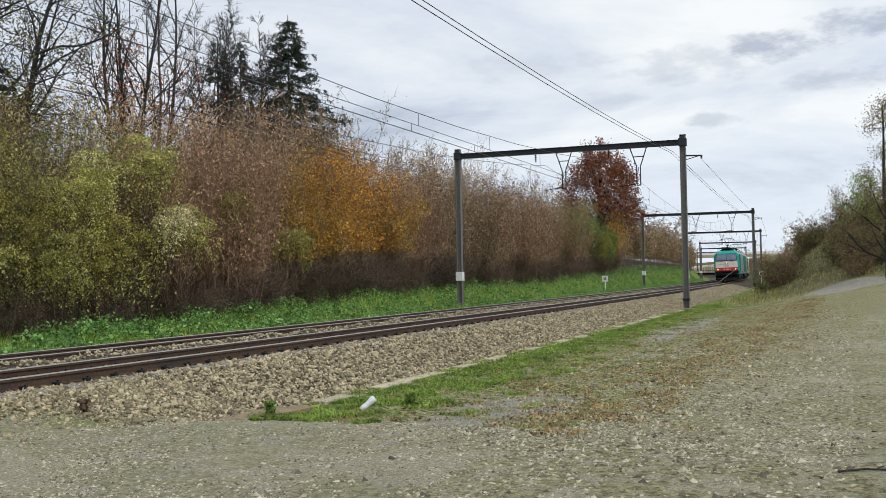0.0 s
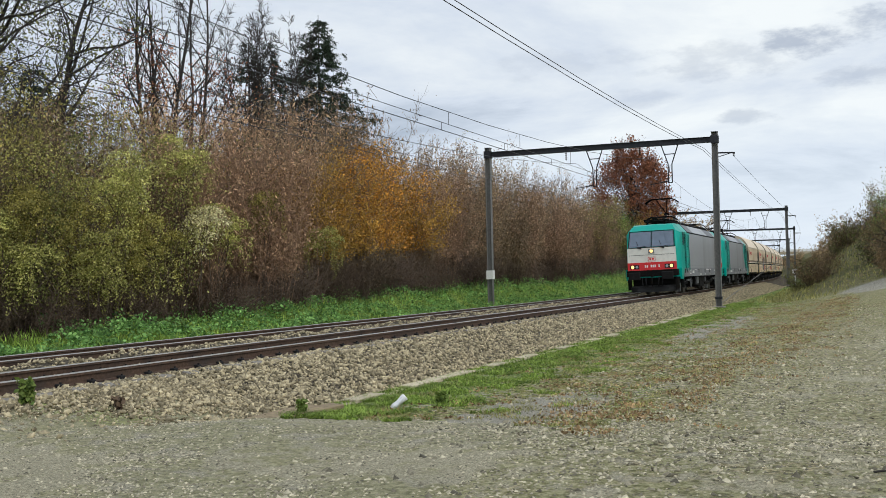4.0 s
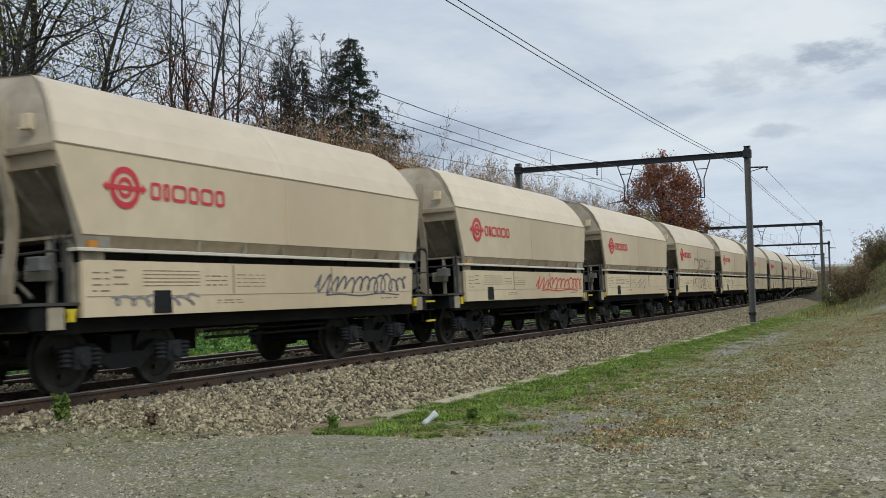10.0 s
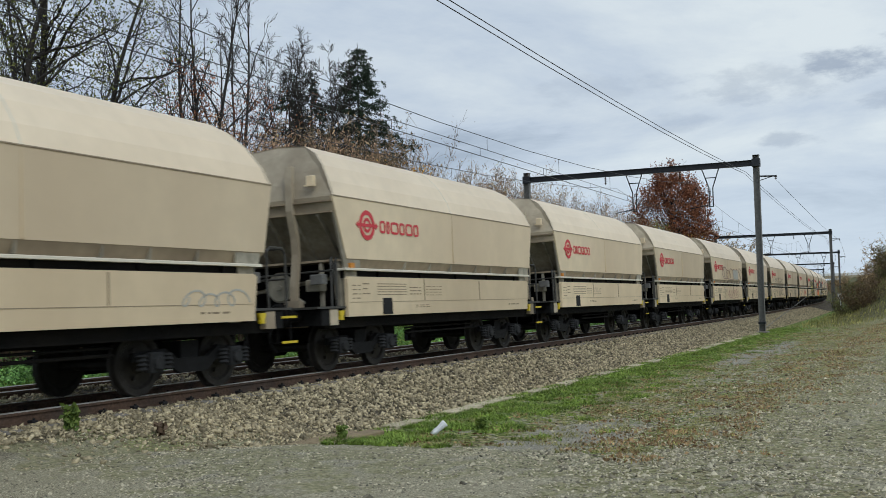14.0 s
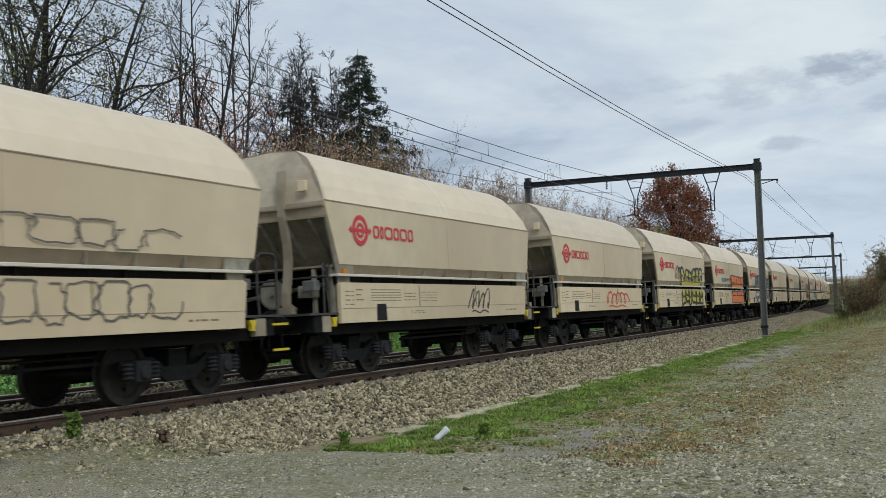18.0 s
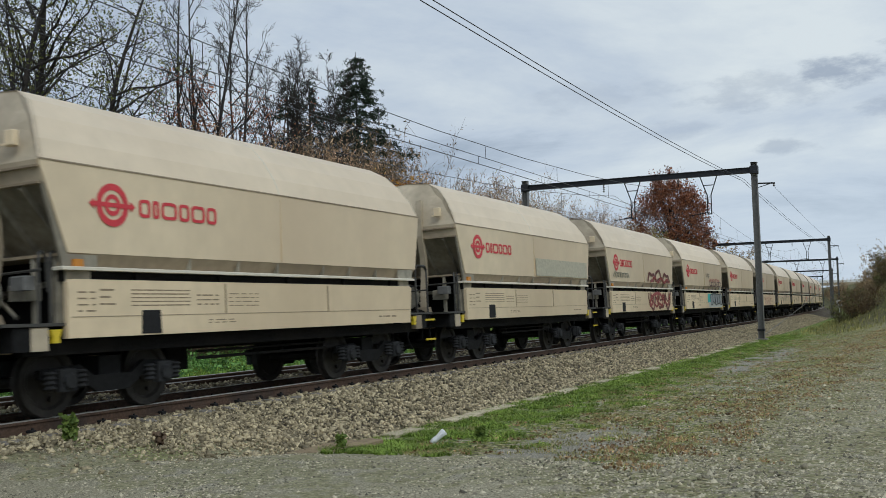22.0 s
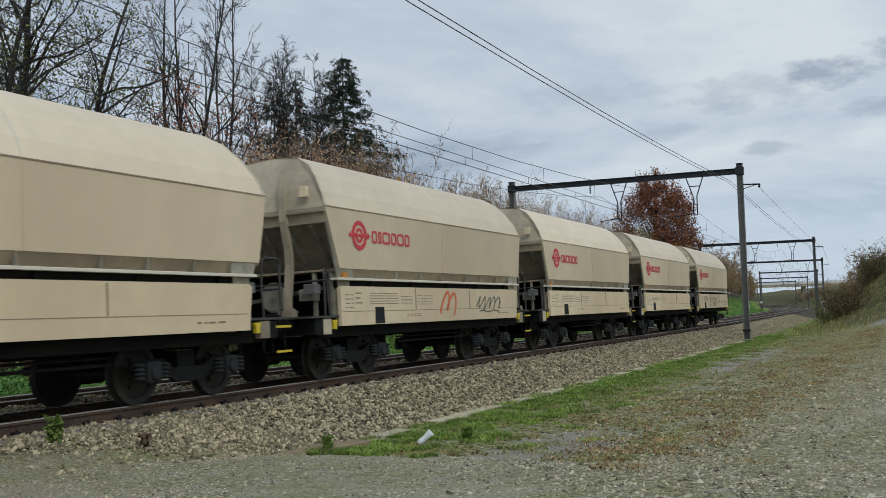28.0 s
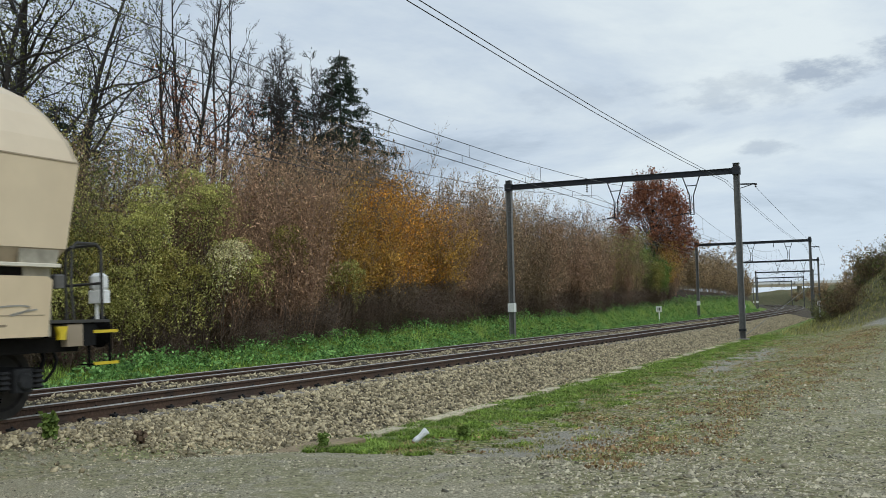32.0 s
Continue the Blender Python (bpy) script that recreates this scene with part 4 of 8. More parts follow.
def loco_section(x, w, top, low=0.95, slant=0.48, inset=0.40):
    """Half outline of the body at x: (y, z) from the sill up to the roof's middle."""
    return [(w, low), (w, top), (w - inset, top + slant), (0.0, top + slant + 0.02)]


def loft(sections, close=True):
    """Skins half sections (x, [(y, z)...]) mirrored on both sides."""
    b = Build()
    rings = []
    for x, half in sections:
        ring = [(x, -y, z) for y, z in half] + [(x, y, z) for y, z in reversed(half[:-1])]
        rings.append(ring)
    n = len(rings[0])
    for r in rings:
        b.v += r
    for i in range(len(rings) - 1):
        b.f += [(i * n + j, i * n + j + 1, (i + 1) * n + j + 1, (i + 1) * n + j) for j in range(n - 1)]
        b.f.append((i * n + n - 1, i * n, (i + 1) * n, (i + 1) * n + n - 1))
    if close:
        b.f += [tuple(range(n)), tuple(range((len(rings) - 1) * n, len(rings) * n))]
    return b


def pantograph(root, x, up, facing):
    """A single-arm pantograph on the roof at x; facing is the way that its knee points."""
    z = 4.02
    p = Build().box(x - 0.75, x + 0.75, -0.55, -0.47, z, z + 0.06).box(x - 0.75, x + 0.75, 0.47, 0.55, z, z + 0.06).box(x - 0.6, x - 0.52, -0.5, 0.5, z, z + 0.06).box(x + 0.52, x + 0.6, -0.5, 0.5, z, z + 0.06)
    for a in (-0.6, 0.6):
        for c in (-0.5, 0.5):
            p.bar((x + a, c, z - 0.3), (x + a, c, z), 0.06, n=8)
    frame_ = part("pantograph_base", p, "grime", root, "black pantograph frame on insulators")
    k = Build()
    foot = (x - facing * 0.5, 0, z + 0.1)
    knee = (x + facing * 0.95, 0, z + (0.62 if up else 0.2))
    head = (x - facing * (0.45 if up else 0.95), 0, z + (1.36 if up else 0.30))
    k.bar(foot, knee, 0.05).bar((foot[0], 0.12, foot[2] - 0.05), (knee[0], 0.06, knee[2] - 0.05), 0.02)
    for c in (-0.3, 0.3):
        k.bar(knee, (head[0], c, head[2]), 0.028)
    k.bar((knee[0], -0.15, knee[2]), (knee[0], 0.15, knee[2]), 0.06)
    part("pantograph_arm", k, "grime", root, "jointed pantograph arm")
    hd = Build()
    for o in (-0.16, 0.16):
        pts = [(head[0] + o, c, head[2] + d) for c, d in ((-0.95, -0.18), (-0.75, -0.02), (-0.55, 0.06), (0.55, 0.06), (0.75, -0.02), (0.95, -0.18))]
        hd.path(pts, 0.03)
    hd.bar((head[0] - 0.16, -0.3, head[2] + 0.03), (head[0] + 0.16, -0.3, head[2] + 0.03), 0.02).bar((head[0] - 0.16, 0.3, head[2] + 0.03), (head[0] + 0.16, 0.3, head[2] + 0.03), 0.02)
    part("pantograph_head", hd, "grime", root, "contact strips")


def loco_cab(root, sgn, lit):
    """One cab: shell, face panels, windscreen, lights; sgn -1 is the leading end."""
    def X(v):
        # the nose draws out a little ahead of the side window
        return [(sgn * -1 * (-7.75 + (a + 7.75) * 1.09 if -8.92 < a < -7.75 else a), b, c) for a, b, c in v]

    # shell, from the door to the nose
    secs = [(-6.0, loco_section(0, 1.49, 3.38)), (-7.75, loco_section(0, 1.49, 3.38)), (-8.15, loco_section(0, 1.46, 3.33, slant=0.46)), (-8.50, [(1.38, 0.95), (1.38, 2.62), (1.27, 3.48), (0, 3.52)]), (-8.80, [(1.33, 0.95), (1.33, 2.50), (1.30, 2.56), (0, 2.58)])]
    b = loft(secs)
    b.v = X(b.v)
    part("cab", b, "teal", root, "teal driver's cab")
    for y in (-1.49, 1.41):
        sk = Build().prism([(-8.45, 0.82), (-8.50, 1.42), (-7.62, 1.42), (-7.9, 0.96), (-8.05, 0.82)], "y", y - 0.025 if y < 0 else y, y + 0.08 if y < 0 else y + 0.105)
        sk.v = X(sk.v)
        part("skirt", sk, "teal", root)
    face = Build().prism([(-1.31, 1.78), (1.31, 1.78), (1.29, 2.56), (-1.29, 2.56)], "x", -8.86, -8.79)
    face.v = X(face.v)
    fc = part("nose_panel", face, "cab_white", root, "off-white nose panel")
    ln = Build().box(-8.868, -8.86, -1.22, 1.22, 2.175, 2.19)
    ln.v = X(ln.v)
    part("panel_gap", ln, "rubber", fc)
    lg = Build()
    for y0, y1, z0, z1 in ((-0.2, 0.2, 2.04, 2.065), (-0.2, 0.2, 1.835, 1.86), (-0.2, -0.175, 1.86, 2.04), (0.175, 0.2, 1.86, 2.04), (-0.12, -0.03, 1.90, 2.0), (0.03, 0.12, 1.90, 2.0)):
        lg.box(-8.868, -8.86, y0, y1, z0, z1)
    lg.v = X(lg.v)
    part("badge", lg, "red", fc, "small red framed badge")
    red = Build().prism([(-1.31, 1.36), (1.31, 1.36), (1.31, 1.78), (-1.31, 1.78)], "x", -8.88, -8.79)
    red.v = X(red.v)
    rd = part("light_panel", red, "red", root, "red lower nose panel")
    for side in (-1, 1):
        y = side * 0.93
        hs = Build().box(-8.892, -8.88, y - 0.25, y + 0.25, 1.44, 1.66)
        hs.v = X(hs.v)
        part("lamp_housing", hs, "axle", rd, "dark lamp recess")
        on = Build().lathe([(0.088, 0), (0.078, 0.02)], (0, y + side * 0.11, 1.55), "x", 16)
        on.v = X([(-8.90 - o[0], o[1], o[2]) for o in on.v])
        part("headlight", on, "lamp" if lit else "lamp_off", rd, "lit warm headlight" if lit else "unlit headlight")
        off = Build().lathe([(0.075, 0), (0.065, 0.02)], (0, y - side * 0.12, 1.55), "x", 14)
        off.v = X([(-8.90 - o[0], o[1], o[2]) for o in off.v])
        part("tail_light", off, "lamp_off", rd, "unlit tail light")
    num = Build()
    for i in range(8):
        if i not in (1, 5):
            num.box(-8.886, -8.88, -0.42 + i * 0.105, -0.35 + i * 0.105, 1.50, 1.64)
    num.v = X(num.v)
    part("number_bars", num, "white", rd, "row of plain white bars")
    hl = Build().box(-8.885, -8.86, -0.16, 0.16, 2.26, 2.50)
    hl.v = X(hl.v)
    part("lamp_housing", hl, "sill", fc)
    top = Build().lathe([(0.085, 0), (0.075, 0.02)], (0, 0, 2.38), "x", 16)
    top.v = X([(-8.89 - o[0], o[1], o[2]) for o in top.v])
    part("headlight", top, "lamp" if lit else "lamp_off", fc, "lit warm headlight" if lit else "unlit headlight")
    # windscreen, leaning back, in two halves with a dark post between
    for y0, y1 in ((-1.20, -0.03), (0.03, 1.20)):
        k0, k1 = (y0, y1), (y0 * 0.965, y1 * 0.965)
        vs = [(-8.815, k0[0], 2.62), (-8.815, k0[1], 2.62), (-8.565, k1[1], 3.44), (-8.565, k1[0], 3.44)]
        vs += [(a + 0.05, b_, c) for a, b_, c in vs]
        g = Build().add(X(vs), [(0, 1, 2, 3), (4, 7, 6, 5), (0, 4, 5, 1), (1, 5, 6, 2), (2, 6, 7, 3), (3, 7, 4, 0)])
        part("windscreen", g, "windscreen", root, "windscreen half toned with the reflected sky")
    wf = Build()
    for p, q in (((-8.83, -1.24, 2.58), (-8.56, -1.19, 3.47)), ((-8.83, 1.24, 2.58), (-8.56, 1.19, 3.47)), ((-8.83, 0, 2.58), (-8.565, 0, 3.47)), ((-8.83, -1.24, 2.585), (-8.83, 1.24, 2.585)), ((-8.55, -1.19, 3.475), (-8.55, 1.19, 3.475))):
        wf.bar(X([p])[0], X([q])[0], 0.02)
    part("windscreen_frame", wf, "rubber", root, "black rubber windscreen frame")
    for y in (-0.62, 0.62):
        wp = Build()
        wp.bar(X([(-8.91, y - 0.1, 2.52)])[0], X([(-8.89, y + 0.14, 2.60)])[0], 0.03).bar(X([(-8.88, y + 0.12, 2.60)])[0], X([(-8.86, y - 0.38, 2.66)])[0], 0.014).bar(X([(-8.80, y + 0.1, 2.72)])[0], X([(-8.72, y + 0.2, 2.95)])[0], 0.014)
        part("wiper", wp, "rubber", root, "black wiper")
    # side windows, doors and rails on both sides
    for y, sg in ((-1.49, -1), (1.49, 1)):
        win = Build().prism([(-7.76, 2.78), (-7.71, 2.66), (-7.35, 2.66), (-7.29, 2.72), (-7.29, 3.30), (-7.35, 3.37), (-7.56, 3.37), (-7.69, 3.22)], "y", y + sg * 0.012, y - sg * 0.03)
        win.v = X(win.v)
        part("side_window", win, "dark_glass", root, "dark cab side window")
        door = Build().box(-7.05, -6.22, min(y, y + sg * 0.016), max(y, y + sg * 0.016), 1.42, 3.36, 0.0)
        door.v = X(door.v)
        dr = part("cab_door", door, "teal", root, "teal cab door")
        gp = Build()
        for a in (-7.07, -6.20):
            gp.box(a - 0.007, a + 0.007, min(y, y + sg * 0.02), max(y, y + sg * 0.02), 1.40, 3.38)
        gp.v = X(gp.v)
        part("door_seal", gp, "rubber", dr)
        hd = Build()
        for a in (-7.14, -6.10):
            hd.bar(X([(a, y + sg * 0.07, 1.25)])[0], X([(a, y + sg * 0.07, 3.25)])[0], 0.03)
        part("grab_rail", hd, "teal_rail", dr, "long dull teal grab rail")
        lv = Build().bar(X([(-6.95, y + sg * 0.05, 2.0)])[0], X([(-6.7, y + sg * 0.05, 2.03)])[0], 0.02).bar(X([(-6.95, y + sg * 0.05, 2.55)])[0], X([(-6.75, y + sg * 0.05, 2.56)])[0], 0.015)
        part("door_handle", lv, "galv", dr)
    # bogie skirt, plough, steps and buffers below
    pl = loft([(-8.35, [(1.30, 0.24), (1.32, 0.50), (1.1, 0.54), (0, 0.55)]), (-8.62, [(1.20, 0.20), (1.22, 0.46), (1.0, 0.49), (0, 0.5)]), (-8.86, [(0.85, 0.18), (0.86, 0.42), (0.7, 0.44), (0, 0.45)]), (-8.95, [(0.4, 0.18), (0.4, 0.36), (0.3, 0.38), (0, 0.39)])])
    pl.v = X(pl.v)
    part("snow_plough", pl, "axle", root, "dark grey track plough under the nose")
    part("nose_frame", Build().box(min(sgn * 8.0, sgn * 8.5), max(sgn * 8.0, sgn * 8.5), -1.15, 1.15, 0.45, 0.97), "grime", root)
    bb = Build().box(-8.87, -8.55, -1.38, 1.38, 1.02, 1.358, 0.02)
    bb.v = X(bb.v)
    part("buffer_beam", bb, "grime", root, "black buffer beam")
    for y in (-0.875, 0.875):
        bf = Build().box(-9.20, -8.85, y - 0.14, y + 0.14, 0.92, 1.20, 0.02).box(-9.36, -9.15, y - 0.10, y + 0.10, 0.96, 1.16)
        bf.v = X(bf.v)
        bu = part("buffer", bf, "grime", root, "rectangular black buffer")
        face = Build().box(-9.45, -9.36, y - 0.32, y + 0.32, 0.85, 1.26, 0.04)
        face.v = X(face.v)
        part("buffer_face", face, "bogie", bu, "worn dark buffer plate")
    ck = Build().bar((-8.8, 0, 1.03), (-9.15, 0, 1.03), 0.06).bar((-9.1, 0, 1.0), (-9.2, 0, 0.65), 0.035).bar((-9.2, 0, 0.65), (-9.0, 0, 0.45), 0.03)
    ck.v = X(ck.v)
    part("coupling", ck, "grime", root, "screw coupling")
    for y in (-0.55, -0.35, 0.35, 0.55):
        hs = Build().path([(-8.86, y, 0.95), (-9.08, y, 0.8), (-9.1, y * 0.95, 0.62), (-8.98, y * 0.9, 0.5)], 0.028)
        hs.v = X(hs.v)
        part("brake_hose", hs, "rubber", root, "hanging brake hose")
    for y in (-1.35, 1.2):
        st = Build()
        for z in (0.35, 0.62, 0.88):
            st.box(-6.9, -6.4, y, y + 0.16, z, z + 0.035)
        st.box(-6.92, -6.88, y, y + 0.16, 0.33, 1.0).box(-6.42, -6.38, y, y + 0.16, 0.33, 1.0)
        st.v = X(st.v)
        sp_ = part("steps", st, "bogie", root, "steel cab steps")
        for z in (0.35, 0.62, 0.88):
            td = Build().box(-6.88, -6.42, y - 0.012, y + 0.15, z + 0.037, z + 0.05)
            td.v = X(td.v)
            part("tread", td, "galv", sp_, "bare metal tread")
        cn = Build().box(-8.80, -8.5, y, y + 0.16, 0.30, 0.34).box(-8.80, -8.76, y, y + 0.16, 0.3, 0.9).box(-8.54, -8.5, y, y + 0.16, 0.3, 0.9)
        cn.v = X(cn.v)
        part("shunter_step", cn, "grime", root)


def make_loco(name_label, lit_front, up):
    root = thing("electric_locomotive", name_label, "locomotive", "locomotives")
    body = loft([(x, loco_section(0, 1.485, 3.38)) for x in (-6.0, 6.0)])
    part("body", body, "silver", root, "silver-grey locomotive body side with dirt streaks")
    for y, sg in ((-1.487, -1), (1.487, 1)):
        for sx in (-1, 1):
            wedge = Build().prism([(sx * 6.02, 1.42), (sx * 6.02, 3.37), (sx * 5.15, 3.37), (sx * 6.0, 1.42)], "y", y, y + sg * 0.006)
            part("colour_wedge", wedge, "teal", root, "teal slanting colour field")
        sill = Build().box(-7.85, 7.85, min(y, y + sg * 0.022), max(y, y + sg * 0.022), 0.93, 1.40)
        sl = part("sill", sill, "sill", root, "dark grey lower sill band")
        lineb = Build().box(-6.4, 6.4, min(y, y + sg * 0.012), max(y, y + sg * 0.012), 1.515, 1.53)
        part("panel_gap", lineb, "sill", root)
        rng = random.Random(3)
        mk = Build()
        yy = y + sg * 0.022
        y_out = yy if sg < 0 else yy + 0.003
        bars(mk, -5.9, -5.2, 1.05, 1.33, y_out, 4, rng, 0.03)
        bars(mk, -4.0, -3.2, 1.25, 1.33, y_out, 1, rng, 0.04)
        bars(mk, 0.6, 2.6, 1.25, 1.36, y_out, 1, rng, 0.08)
        bars(mk, 4.2, 5.4, 1.2, 1.34, y_out, 2, rng, 0.03)
        mk.box(-4.9, -4.25, y_out - 0.003, y_out, 1.1, 1.24)
        for x in (-2.0, -1.8, -1.6, 0.1, 2.2, 4.4):
            mk.box(x, x + 0.12, y_out - 0.003, y_out, 0.98, 1.08)
        part("stencil_line", mk, "white", sl, "rows of small white bars")
        # flat black plates paint the dark of the sill's recesses
        for x in (-7.55, -6.75, -2.6, -0.1, 1.8, 6.5, 7.2):
            sc = Build().box(x, x + 0.28, min(yy, yy + sg * 0.004), max(yy, yy + sg * 0.004), 1.13, 1.33)
            part("sill_recess", sc, "rubber", sl, "flat black plate for the shade of a sill recess")
    # slanting roof edge panels, dark and light by turns
    for y, sg in ((-1, -1), (1, 1)):
        cuts = [(-5.98, -3.9, "roof_dark"), (-3.88, -2.75, "silver"), (-2.73, 1.9, "silver"), (1.92, 5.2, "roof_dark"), (5.22, 5.98, "silver")]
        for a, c, mt in cuts:
            nrm = 0.018
            pts = [(sg * (1.485 + nrm * 0.6), 3.42), (sg * (1.10 + nrm), 3.86), (sg * 1.08, 3.84), (sg * 1.47, 3.40)]
            part("roof_panel", Build().prism(pts, "x", a, c), mt, root, "slanting roof edge panel")
        gut = Build().box(-6.0, 6.0, min(sg * 1.485, sg * 1.515), max(sg * 1.485, sg * 1.515), 3.36, 3.40)
        part("gutter", gut, "rubber", root)
    eq = Build()
    rng = random.Random(8)
    for x in (-3.2, -2.4, -0.9, 0.2, 1.6, 2.7, 3.2):
        w, l, hh = rng.uniform(0.3, 0.7), rng.uniform(0.3, 0.8), rng.uniform(0.12, 0.3)
        eq.box(x, x + l, -w, w, 3.86, 3.88 + hh, 0.03)
    for x in (-4.6, -3.6, -1.6, 1.0, 2.2, 4.4):
        eq.lathe([(0.05, 0), (0.11, 0.05), (0.06, 0.08), (0.11, 0.13), (0.06, 0.16), (0.11, 0.21), (0.04, 0.26)], (x, -0.5, 3.86), "z", 10)
    eq.path([(-5.0, -0.5, 4.14), (-3.6, -0.5, 4.17), (-1.6, -0.5, 4.14), (1.0, -0.5, 4.16), (2.2, -0.5, 4.14), (5.0, -0.5, 4.16)], 0.022)
    part("roof_equipment", eq, "grime", root, "dark roof insulators and bus bar")
    for y in (-0.82, 0.82):
        run = Build()
        for i in range(13):
            x = -5.4 + i * 0.9
            run.lathe([(0.04, 0), (0.08, 0.04), (0.045, 0.07), (0.08, 0.11), (0.03, 0.15)], (x, y, 3.86), "z", 8)
        run.tube([(-6.6, y * 0.7, 4.05), (-5.4, y, 4.02), (-2.6, y, 4.05), (0.4, y, 4.0), (2.8, y, 4.06), (5.4, y, 4.02), (6.6, y * 0.7, 4.05)], 0.03, 6)
        part("cable_run", run, "grime", root, "black high-voltage cable on insulators")
    for x in (-5.5, 5.5):
        deck = Build()
        for o in (-0.62, -0.2, 0.2, 0.62):
            deck.bar((x - 1.7, o, 4.12), (x + 1.7, o * 0.8, 4.2), 0.035)
        for o in (-1.5, -0.5, 0.5, 1.5):
            deck.bar((x + o, -0.7, 4.14), (x + o, 0.7, 4.18), 0.03)
        part("roof_frame", deck, "grime", root, "black lattice of folded pantograph bars")
    for x, raised, facing in ((-6.45, False, -1), (-4.55, up == -1, 1), (4.55, up == 1, -1), (6.45, False, 1)):
        pantograph(root, x, raised, facing)
    loco_cab(root, -1, lit_front)
    loco_cab(root, 1, False)
    # underframe boxes and bogies
    ub = Build().box(-2.6, -1.4, -1.3, 1.3, 0.38, 0.93, 0.04).box(-1.35, 0.6, -1.35, 1.35, 0.30, 0.93, 0.04).box(0.7, 2.3, -1.28, 1.28, 0.42, 0.93, 0.04).bar((0.4, -1.3, 0.5), (2.6, -1.3, 0.5), 0.1, n=10)
    part("transformer", ub, "grime", root, "grimy box under the floor")
    bx = Build().box(-2.55, -1.75, -1.37, -1.30, 0.48, 0.88).box(0.9, 1.3, -1.36, -1.28, 0.6, 0.85)
    part("equipment_box", bx, "roof_dark", root)
    wheels = []
    for cx in (-5.22, 5.22):
        bg = part("bogie", Build(), "bogie", root, "black two-axle bogie")
        fr = Build()
        for y in (-1.12, 1.0):
            fr.prism([(cx - 2.1, 0.62), (cx - 1.9, 0.9), (cx - 0.8, 0.9), (cx - 0.5, 0.66), (cx + 0.5, 0.66), (cx + 0.8, 0.9), (cx + 1.9, 0.9), (cx + 2.1, 0.62), (cx + 1.6, 0.55), (cx + 0.5, 0.5), (cx - 0.5, 0.5), (cx - 1.6, 0.55)], "y", y, y + 0.12)
        fr.box(cx - 0.3, cx + 0.3, -1.0, 1.0, 0.5, 0.8)
        bg.data = fr.mesh("bogie", "bogie")
        for dx in (-1.3, 1.3):
            for y in (-1.22, 1.22):
                ax = Build().lathe([(0.13, -0.1), (0.17, -0.08), (0.17, 0.1)], (cx + dx, y, 0.62), "y", 12).box(cx + dx - 0.28, cx + dx + 0.28, y - 0.06, y + 0.06, 0.5, 0.7, 0.02)
                part("axle_box", ax, "bogie", bg)
                sp = Build()
                for o in (-0.38, 0.38):
                    for i in range(5):
                        sp.lathe([(0.09, 0), (0.09, 0.03)], (cx + dx + o, y * 0.92, 0.62 + i * 0.055), "z", 8)
                part("spring", sp, "bogie", bg)
            wheels.append(wheelset(0.62, bg, cx + dx, mat="loco_wheel"))
        dm = Build().bar((cx - 0.6, -1.3, 0.72), (cx + 0.4, -1.3, 0.72), 0.06, n=8).bar((cx + 0.9, -1.28, 0.3), (cx + 0.9, -1.28, 0.85), 0.05).box(cx - 2.35, cx - 2.1, -1.2, -1.05, 0.12, 0.6)
        part("damper", dm, "roof_dark", bg, "grey yaw damper")
    return root, wheels


def end_outline(scale=1.0):
    """Half outline of the hopper's end, from the shoulder to the top of the roof."""
    return [(1.47, 3.22), (1.38, 3.42), (1.20, 3.70), (0.95, 3.95), (0.62, 4.12), (0.0, 4.17)]


